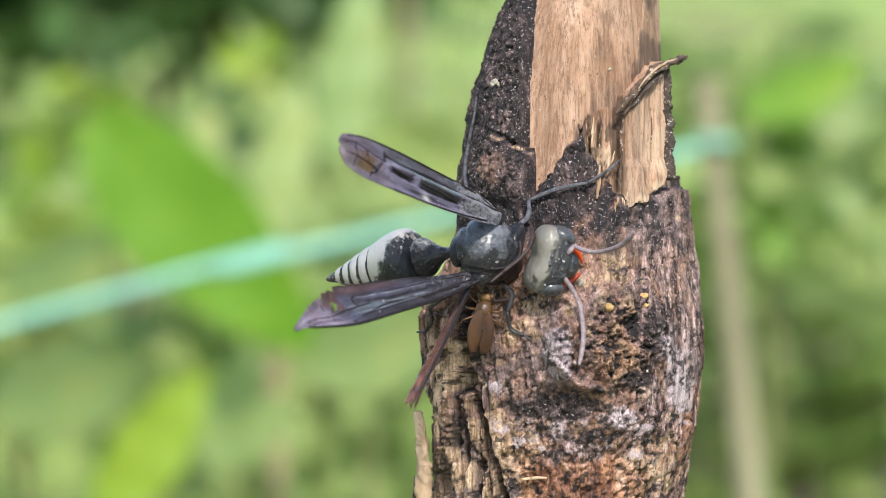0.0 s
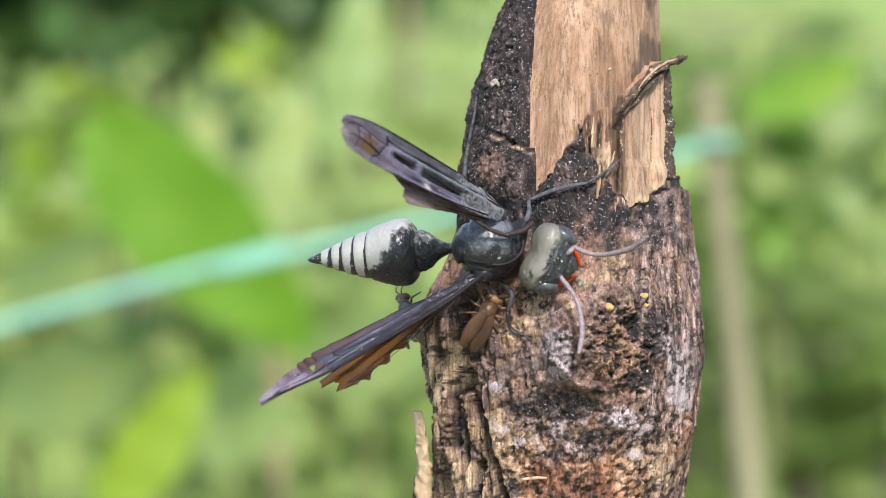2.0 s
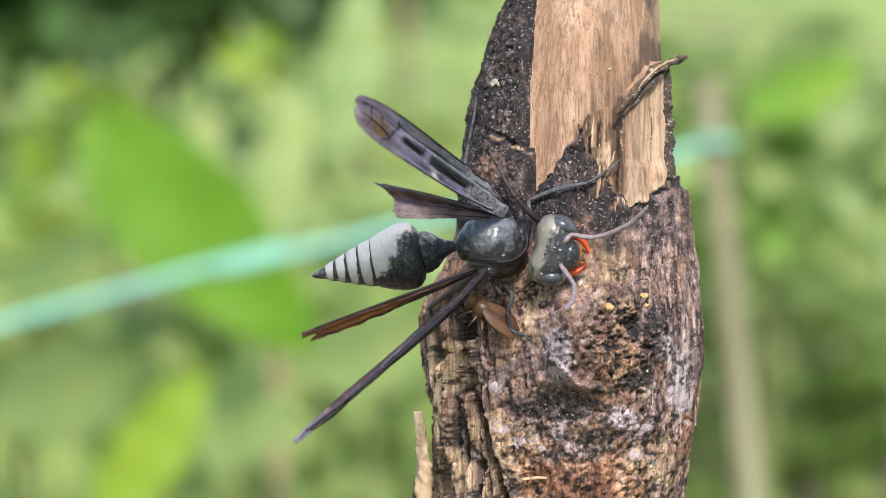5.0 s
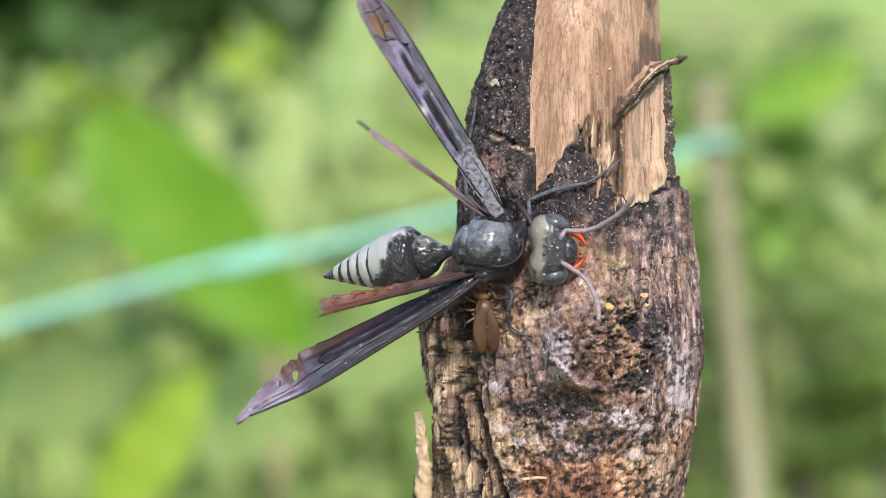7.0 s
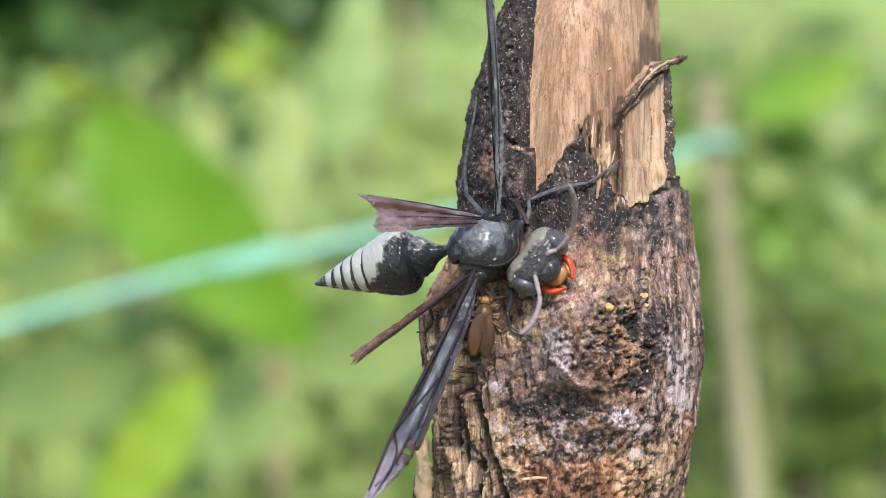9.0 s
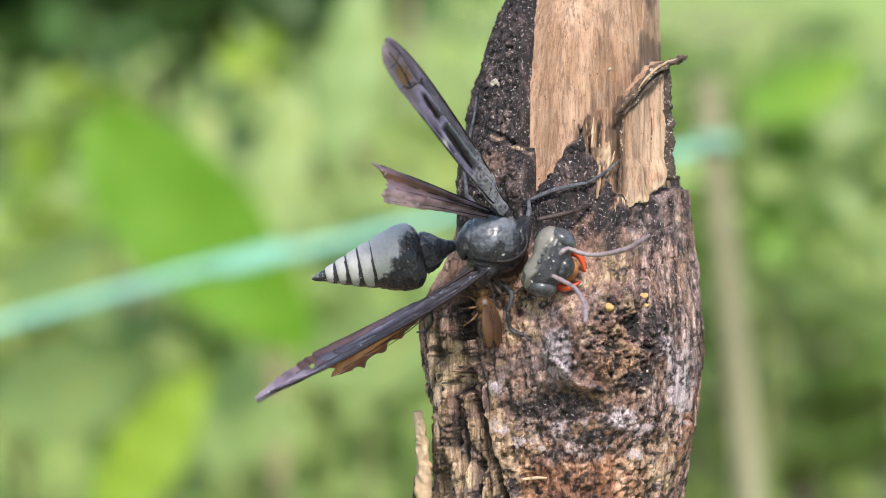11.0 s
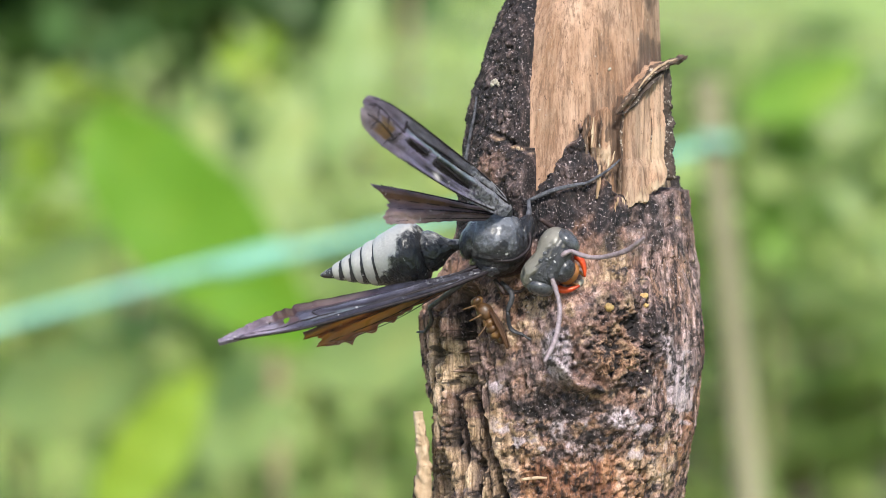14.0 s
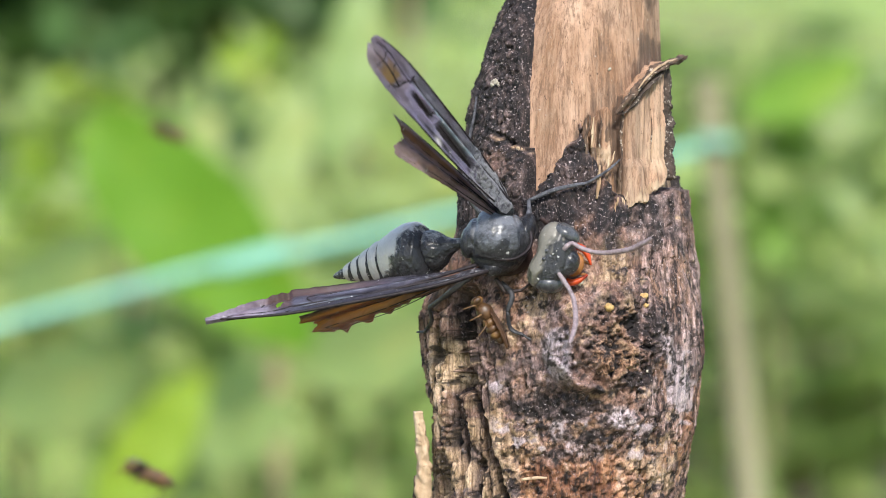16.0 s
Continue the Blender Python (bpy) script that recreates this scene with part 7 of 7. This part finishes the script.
    walk(head, [
        (0, pose(0.00530, -0.00160, -0.00079, 3.9, 13.4, 16.5)), (0.5, pose(0.00500, -0.00160, -0.00079, 1.4, 7.9, 12.0)),
        (1, pose(0.00455, -0.00160, -0.00079, 1.7, 11.9, 14.0)), (1.5, pose(0.00480, -0.00160, -0.00084, 2.7, 14.8, 14.0)),
        (2, pose(0.00495, -0.00160, -0.00095, 6.0, 20.7, 18.0)), (2.5, pose(0.00495, -0.00160, -0.00090, 6.0, 20.7, 20.0)),
        (3, pose(0.00495, -0.00160, -0.00105, 7.0, 23.0, 20.0)), (3.5, pose(0.00495, -0.00160, -0.00110, 7.0, 23.0, 20.0)),
        (4, pose(0.00490, -0.00160, -0.00085, 4.0, 20.0, 8.0)), (6.5, pose(0.00515, -0.00160, -0.00025, -0.3, 5.0, -4.0)),
        (7, pose(0.00510, -0.00160, -0.00010, -0.0, 2.0, 0.0)), (7.5, pose(0.00490, -0.00160, -0.00015, 0.6, 4.0, 2.0)),
        (8, pose(0.00485, -0.00160, -0.00060, 0.5, 15.0, 2.1)), (8.5, pose(0.00441, -0.00160, -0.00084, -9.0, 31.7, -18.0)),
        (9, pose(0.00461, -0.00160, -0.00114, -12.1, 32.9, -24.0)), (11.5, pose(0.00475, -0.00160, -0.00154, -3.2, 21.8, -8.0)),
        (12, pose(0.00485, -0.00160, -0.00154, -3.2, 21.8, -8.0)), (12.5, pose(0.00475, -0.00160, -0.00154, -4.8, 21.5, -12.0)),
        (13, pose(0.00475, -0.00160, -0.00149, -5.5, 24.4, -12.0)), (13.5, pose(0.00455, -0.00160, -0.00154, -6.3, 29.3, -12.0)),
        (14, pose(0.00455, -0.00160, -0.00159, -5.5, 30.4, -11.0)), (14.5, pose(0.00415, -0.00160, -0.00159, -6.7, 33.2, -14.0)),
        (15, pose(0.00445, -0.00160, -0.00130, -3.6, 31.7, -10.0)), (15.5, pose(0.00440, -0.00160, -0.00110, -2.6, 25.8, -8.0)),
        (16, pose(0.00475, -0.00160, -0.00135, -2.7, 18.8, -10.0)),
    ])
    walk(antenna_up, [
        (0, pose(0.00150, -0.00180, 0.00175, -46.2, -16.3, -69.5)), (0.5, pose(0.00150, -0.00180, 0.00175, -55.7, -8.5, -64.0)),
        (1, pose(0.00150, -0.00180, 0.00175, -55.9, -11.7, -53.5)), (1.5, pose(0.00150, -0.00180, 0.00175, -53.0, -15.7, -53.8)),
        (2, pose(0.00150, -0.00180, 0.00175, -47.5, -22.1, -59.1)), (2.5, pose(0.00150, -0.00180, 0.00175, -48.7, -19.5, -60.8)),
        (3, pose(0.00150, -0.00180, 0.00175, -47.3, -20.5, -62.0)), (3.5, pose(0.00150, -0.00180, 0.00175, -49.6, -19.7, -59.0)),
        (4, pose(0.00150, -0.00180, 0.00175, -47.7, -25.8, -48.1)), (6.5, pose(0.00150, -0.00180, 0.00175, -49.3, -27.8, -30.2)),
        (7, pose(0.00150, -0.00180, 0.00175, -49.2, -23.5, -38.7)), (7.5, pose(0.00150, -0.00180, 0.00175, -56.2, -15.3, -39.0)),
        (8, pose(0.00150, -0.00180, 0.00175, -33.0, -27.9, -57.1)), (8.5, pose(0.00150, -0.00180, 0.00175, 22.2, -39.8, -74.2)),
        (9, pose(0.00150, -0.00180, 0.00175, 57.3, -41.5, -93.6)), (10.25, pose(0.00150, -0.00180, 0.00175, -8.7, -46.1, -47.0)),
        (11.5, pose(0.00150, -0.00180, 0.00175, -56.1, -20.2, -21.1)), (12, pose(0.00150, -0.00180, 0.00175, -51.2, -28.1, -23.1)),
        (12.5, pose(0.00150, -0.00180, 0.00175, -21.5, -46.0, -43.3)), (13, pose(0.00150, -0.00180, 0.00175, -35.2, -36.2, -34.8)),
        (13.5, pose(0.00150, -0.00180, 0.00175, -42.5, -27.2, -34.0)), (14, pose(0.00150, -0.00180, 0.00175, -38.9, -30.7, -36.9)),
        (14.5, pose(0.00150, -0.00180, 0.00175, -53.2, -48.7, -7.2)), (15, pose(0.00150, -0.00180, 0.00175, -40.8, -42.9, -28.7)),
        (15.5, pose(0.00150, -0.00180, 0.00175, -45.0, -44.3, -23.6)), (16, pose(0.00150, -0.00180, 0.00175, -55.4, -18.3, -25.2)),
    ])
    walk(antenna_down, [
        (0, pose(0.00112, -0.00190, -0.00100, 61.8, 65.1, -21.7)), (0.5, pose(0.00112, -0.00190, -0.00100, 25.0, 66.5, -56.5)),
        (1, pose(0.00112, -0.00190, -0.00100, 37.7, 56.4, -48.3)), (1.5, pose(0.00112, -0.00190, -0.00100, 42.4, 52.9, -43.9)),
        (2, pose(0.00112, -0.00190, -0.00100, 32.7, 46.2, -60.4)), (2.5, pose(0.00112, -0.00190, -0.00100, 37.2, 44.1, -58.9)),
        (3, pose(0.00112, -0.00190, -0.00100, 38.6, 39.1, -59.8)), (3.5, pose(0.00112, -0.00190, -0.00100, 41.2, 39.7, -56.3)),
        (4, pose(0.00112, -0.00190, -0.00100, 23.3, 27.7, -70.5)), (6.5, pose(0.00112, -0.00190, -0.00100, -33.3, 38.9, -92.4)),
        (7, pose(0.00112, -0.00190, -0.00100, 22.7, 37.8, -57.8)), (7.5, pose(0.00112, -0.00190, -0.00100, 16.2, 37.9, -65.1)),
        (8, pose(0.00112, -0.00190, -0.00100, 5.1, 52.9, -68.9)), (8.5, pose(0.00112, -0.00190, -0.00100, 13.7, 42.8, -47.5)),
        (9, pose(0.00112, -0.00190, -0.00100, 3.2, 37.3, -52.9)), (11.5, pose(0.00112, -0.00190, -0.00100, 44.0, 16.7, -48.7)),
        (12, pose(0.00112, -0.00190, -0.00100, 43.4, 18.3, -47.1)), (12.5, pose(0.00112, -0.00190, -0.00100, 49.1, 21.4, -30.8)),
        (13, pose(0.00112, -0.00190, -0.00100, 36.8, 35.5, -34.6)), (13.5, pose(0.00112, -0.00190, -0.00100, 28.6, 59.8, -32.0)),
        (14, pose(0.00112, -0.00190, -0.00100, 31.9, 57.0, -30.4)), (14.5, pose(0.00112, -0.00190, -0.00100, 29.6, 43.2, -35.6)),
        (15, pose(0.00112, -0.00190, -0.00100, 31.7, 45.4, -35.0)), (15.5, pose(0.00112, -0.00190, -0.00100, 37.1, 43.2, -31.9)),
        (16, pose(0.00112, -0.00190, -0.00100, 16.9, 43.8, -50.1)),
    ])
    walk(foreleg_lifted, [
        (0, pose(0.00390, -0.00100, 0.00210, -177.9, 39.6, -128.3)), (0.5, pose(0.00390, -0.00100, 0.00210, 135.8, 8.4, -132.8)),
        (1, pose(0.00390, -0.00100, 0.00210, 104.1, -7.1, -120.7)), (1.5, pose(0.00390, -0.00100, 0.00210, 109.0, -4.5, -123.2)),
        (2, pose(0.00390, -0.00100, 0.00210, 111.5, -7.1, -148.4)), (2.5, pose(0.00390, -0.00100, 0.00210, 115.8, -17.7, -179.9)),
        (3, pose(0.00390, -0.00100, 0.00210, 113.4, -2.2, -131.9)), (3.5, pose(0.00390, -0.00100, 0.00210, 100.1, -12.2, -126.8)),
        (4, pose(0.00390, -0.00100, 0.00210, 104.9, -14.4, -121.7)), (5.25, pose(0.00390, -0.00020, 0.00210, 178.6, -56.9, 166.8)),
        (6.5, pose(0.00390, 0.00060, 0.00210, -115.7, -9.3, 103.3)), (7, pose(0.00390, 0.00060, 0.00210, -113.5, -10.4, 103.7)),
        (7.5, pose(0.00390, 0.00060, 0.00210, -170.1, -14.7, 106.9)), (8, pose(0.00390, 0.00060, 0.00210, -113.3, -11.5, 105.0)),
        (9, pose(0.00390, 0.00060, 0.00210, -110.3, -8.9, 100.5)), (9.6, pose(0.00390, -0.00020, 0.00210, -66.2, -16.4, 88.2)),
        (10.2, pose(0.00390, -0.00100, 0.00210, -21.1, -13.2, 74.0)), (11.5, pose(0.00390, -0.00100, 0.00210, 17.2, -0.5, 27.0)),
        (12, pose(0.00390, 0.00060, 0.00210, 52.7, 13.6, 60.7)), (12.5, pose(0.00390, 0.00060, 0.00210, 30.0, -0.0, 70.6)),
        (13, pose(0.00390, 0.00060, 0.00210, 58.2, 19.2, 58.4)), (14, pose(0.00390, 0.00060, 0.00210, 41.0, 4.2, 69.3)),
        (16, pose(0.00390, 0.00060, 0.00210, 49.3, 5.0, 76.1)),
    ])
    for leg in planted_legs:
        walk(leg, [
            (0, pose(0.00020, 0.00000, 0.00020)), (0.5, pose(0.00020, 0.00000, 0.00050)),
            (1, pose(0.00000, 0.00000, 0.00060)), (1.5, pose(0.00000, 0.00000, 0.00050)),
            (2, pose(0.00000, 0.00000, -0.00015)), (2.5, pose(-0.00015, 0.00000, -0.00015)),
            (3, pose(-0.00035, 0.00000, -0.00030)), (3.5, pose(-0.00060, 0.00000, -0.00045)),
            (4, pose(-0.00060, 0.00000, -0.00050)), (6.5, pose(0.00005, 0.00000, -0.00015)),
            (7, pose(0.00000, 0.00000, 0.00000)), (7.5, pose(-0.00010, 0.00000, 0.00035)),
            (8, pose(-0.00015, 0.00000, 0.00030)), (8.5, pose(0.00020, 0.00000, 0.00015)),
            (9, pose(0.00040, 0.00000, -0.00005)), (11.5, pose(-0.00045, 0.00000, -0.00045)),
            (12, pose(-0.00045, 0.00000, -0.00045)), (12.5, pose(-0.00055, 0.00000, -0.00035)),
            (13, pose(-0.00055, 0.00000, -0.00040)), (13.5, pose(-0.00055, 0.00000, -0.00045)),
            (14, pose(-0.00065, 0.00000, -0.00050)), (14.5, pose(-0.00095, 0.00000, -0.00050)),
            (15, pose(-0.00095, 0.00000, -0.00045)), (15.5, pose(-0.00095, 0.00000, -0.00045)),
            (16, pose(-0.00075, 0.00000, -0.00060)),
        ])
    walk(bee, [
        (0, FACE @ pose(0.00355, 0.00030, -0.00596, 90.0, -82.0, -0.0)), (1.9, FACE @ pose(0.00355, 0.00030, -0.00606, 90.0, -82.0, -0.0)),
        (2, FACE @ pose(0.00370, 0.00030, -0.00596, 100.0, -60.0, -0.0)), (2.1, FACE @ pose(0.00405, 0.00030, -0.00596, 125.0, -55.0, -0.0)),
        (2.2, FACE @ pose(0.00380, 0.00030, -0.00571, 115.0, -80.0, -0.0)), (2.3, FACE @ pose(0.00370, 0.00030, -0.00596, -70.0, -90.0, -180.0)),
        (3, FACE @ pose(0.00370, 0.00030, -0.00606, -90.0, -88.0, -180.0)), (3.4, FACE @ pose(0.00370, 0.00030, -0.00596, -80.0, -80.0, -180.0)),
        (3.6, FACE @ pose(0.00390, 0.00030, -0.00571, -70.0, -55.0, -180.0)), (4.1, FACE @ pose(0.00390, 0.00030, -0.00561, -60.0, -35.0, -180.0)),
        (6.3, FACE @ pose(0.00390, 0.00030, -0.00571, -70.0, -55.0, -180.0)), (7, FACE @ pose(0.00370, 0.00030, -0.00586, -90.0, -85.0, -180.0)),
        (8.2, FACE @ pose(0.00370, 0.00030, -0.00596, 85.0, -85.0, -0.0)), (8.5, FACE @ pose(0.00390, 0.00030, -0.00606, 65.0, -60.0, -0.0)),
        (8.8, FACE @ pose(0.00360, 0.00030, -0.00626, 90.0, -80.0, -0.0)), (9.2, FACE @ pose(0.00355, 0.00030, -0.00626, 90.0, -85.0, -0.0)),
        (11.3, FACE @ pose(0.00380, 0.00030, -0.00546, -45.0, -75.0, -180.0)), (12.5, FACE @ pose(0.00390, 0.00030, -0.00596, -30.0, -62.0, -180.0)),
        (13, FACE @ pose(0.00400, 0.00030, -0.00606, -20.0, -58.0, -180.0)), (16, FACE @ pose(0.00400, 0.00030, -0.00606, -15.0, -58.0, -180.0)),
    ])
    walk(fly, [
        (0, FACE @ pose(-0.05604, 0.06000, -0.03354, 30.6, -20.0, 0.0)), (0.8, FACE @ pose(-0.04344, 0.06000, -0.02394, 30.6, -20.0, 0.0)),
        (0.9, FACE @ pose(-0.03912, 0.06000, -0.01896, 30.6, -20.0, 0.0)), (1, FACE @ pose(-0.04944, 0.06000, -0.01002, 30.6, -20.0, 0.0)),
        (1.1, FACE @ pose(-0.02516, 0.04000, -0.01383, 31.5, -25.0, 0.0)), (1.2, FACE @ pose(-0.01165, 0.01200, -0.00577, 32.7, -30.0, 0.0)),
        (1.3, FACE @ pose(-0.00534, 0.00800, -0.00688, 35.4, -70.0, 0.0)), (1.4, FACE @ pose(-0.00251, 0.00700, -0.00609, -145.9, -80.0, 180.0)),
        (1.6, FACE @ pose(-0.00307, 0.00700, -0.00547, -145.9, -80.0, 180.0)), (1.8, FACE @ pose(-0.00317, 0.00700, -0.00588, -145.3, -74.0, 180.0)),
        (2, FACE @ pose(-0.00317, 0.00700, -0.00599, -145.3, -74.0, 180.0)), (2.1, FACE @ pose(-0.00308, 0.00800, -0.00688, -117.2, -20.0, 180.0)),
        (2.2, FACE @ pose(-0.00298, 0.00800, -0.00791, -49.3, 35.0, 180.0)), (2.3, FACE @ pose(-0.00298, 0.00800, -0.00847, -33.9, 82.0, 180.0)),
        (2.5, FACE @ pose(-0.00287, 0.00800, -0.01047, -33.7, 88.0, 180.0)), (2.6, FACE @ pose(-0.00288, 0.00900, -0.01102, -33.8, 85.0, 180.0)),
        (2.7, FACE @ pose(-0.00187, 0.01200, -0.01180, -33.7, 88.0, 180.0)), (2.9, FACE @ pose(-0.00169, 0.01600, -0.01311, 146.3, 90.0, 0.0)),
        (3.1, FACE @ pose(0.00032, 0.02400, -0.01507, 146.3, 90.0, 0.0)), (3.5, FACE @ pose(0.00526, 0.02900, -0.01640, 146.3, 90.0, 0.0)),
        (16, FACE @ pose(0.00526, 0.02900, -0.01640, 146.3, 90.0, 0.0)),
    ])
    walk(flying_bee, [
        (0, FACE @ pose(-0.0410, 0.1320, -0.0438, 20, -15, 150)), (0.1, FACE @ pose(-0.0393, 0.1320, -0.0053, 20, 10, 175)),
        (0.2, FACE @ pose(-0.0376, 0.1320, 0.0382, 20, 25, 160)), (0.4, FACE @ pose(-0.0745, 0.1540, 0.0409, 20, -15, 150)),
        (0.8, FACE @ pose(-0.0485, 0.1980, 0.0242, 20, 10, 175)), (1, FACE @ pose(-0.0329, 0.2420, 0.0177, 20, 25, 160)),
        (1.5, FACE @ pose(-0.0117, 0.2640, 0.0325, 20, -15, 150)), (2, FACE @ pose(0.0297, 0.2640, 0.0603, 20, 10, 175)),
        (2.4, FACE @ pose(0.0566, 0.1320, 0.0019, 20, 25, 160)), (2.5, FACE @ pose(0.0548, 0.1320, 0.0001, 20, -15, 150)),
        (2.6, FACE @ pose(0.0556, 0.1320, -0.0015, 20, 10, 175)), (2.8, FACE @ pose(0.0696, 0.1320, -0.0086, 20, 25, 160)),
        (2.9, FACE @ pose(0.0109, 0.2640, 0.0744, 20, -15, 150)), (3, FACE @ pose(-0.0323, 0.2640, 0.0180, 20, 10, 175)),
        (3.2, FACE @ pose(-0.0643, 0.2640, 0.0697, 20, 25, 160)), (5.5, FACE @ pose(-0.0934, 0.2420, 0.0218, 20, -15, 150)),
        (6.2, FACE @ pose(-0.0347, 0.2420, 0.0100, 20, 10, 175)), (6.3, FACE @ pose(-0.0276, 0.2420, 0.0136, 20, 25, 160)),
        (6.5, FACE @ pose(0.0105, 0.2420, 0.0534, 20, -15, 150)), (6.65, FACE @ pose(0.0516, 0.1320, -0.0086, 20, 10, 175)),
        (6.7, FACE @ pose(0.0444, 0.1320, -0.0118, 20, 25, 160)), (6.9, FACE @ pose(0.0660, 0.1320, -0.0258, 20, -15, 150)),
        (7.7, FACE @ pose(0.0644, 0.1980, 0.0432, 20, 10, 175)), (7.95, FACE @ pose(0.0397, 0.1980, 0.0333, 20, 25, 160)),
        (8.05, FACE @ pose(0.0364, 0.1980, 0.0326, 20, -15, 150)), (8.3, FACE @ pose(0.0096, 0.1980, 0.0574, 20, 10, 175)),
        (14.9, FACE @ pose(0.0195, 0.2420, 0.0624, 20, 25, 160)), (15.4, FACE @ pose(-0.0085, 0.2420, 0.0304, 20, -15, 150)),
        (15.5, FACE @ pose(-0.0126, 0.2420, 0.0294, 20, 10, 175)), (15.8, FACE @ pose(-0.0329, 0.2420, 0.0227, 20, 25, 160)),
        (16, FACE @ pose(-0.0439, 0.2420, 0.0186, 20, -15, 150)),
    ])
    walk(flying_bee_low, [
        (0, FACE @ pose(-0.0701, 0.0880, -0.0426, 20, -15, 150)), (15.6, FACE @ pose(-0.0636, 0.0880, -0.0349, 20, 10, 175)),
        (15.9, FACE @ pose(-0.0391, 0.0880, -0.0271, 20, 25, 160)), (16, FACE @ pose(-0.0338, 0.0880, -0.0257, 20, -15, 150)),
    ])


motions()
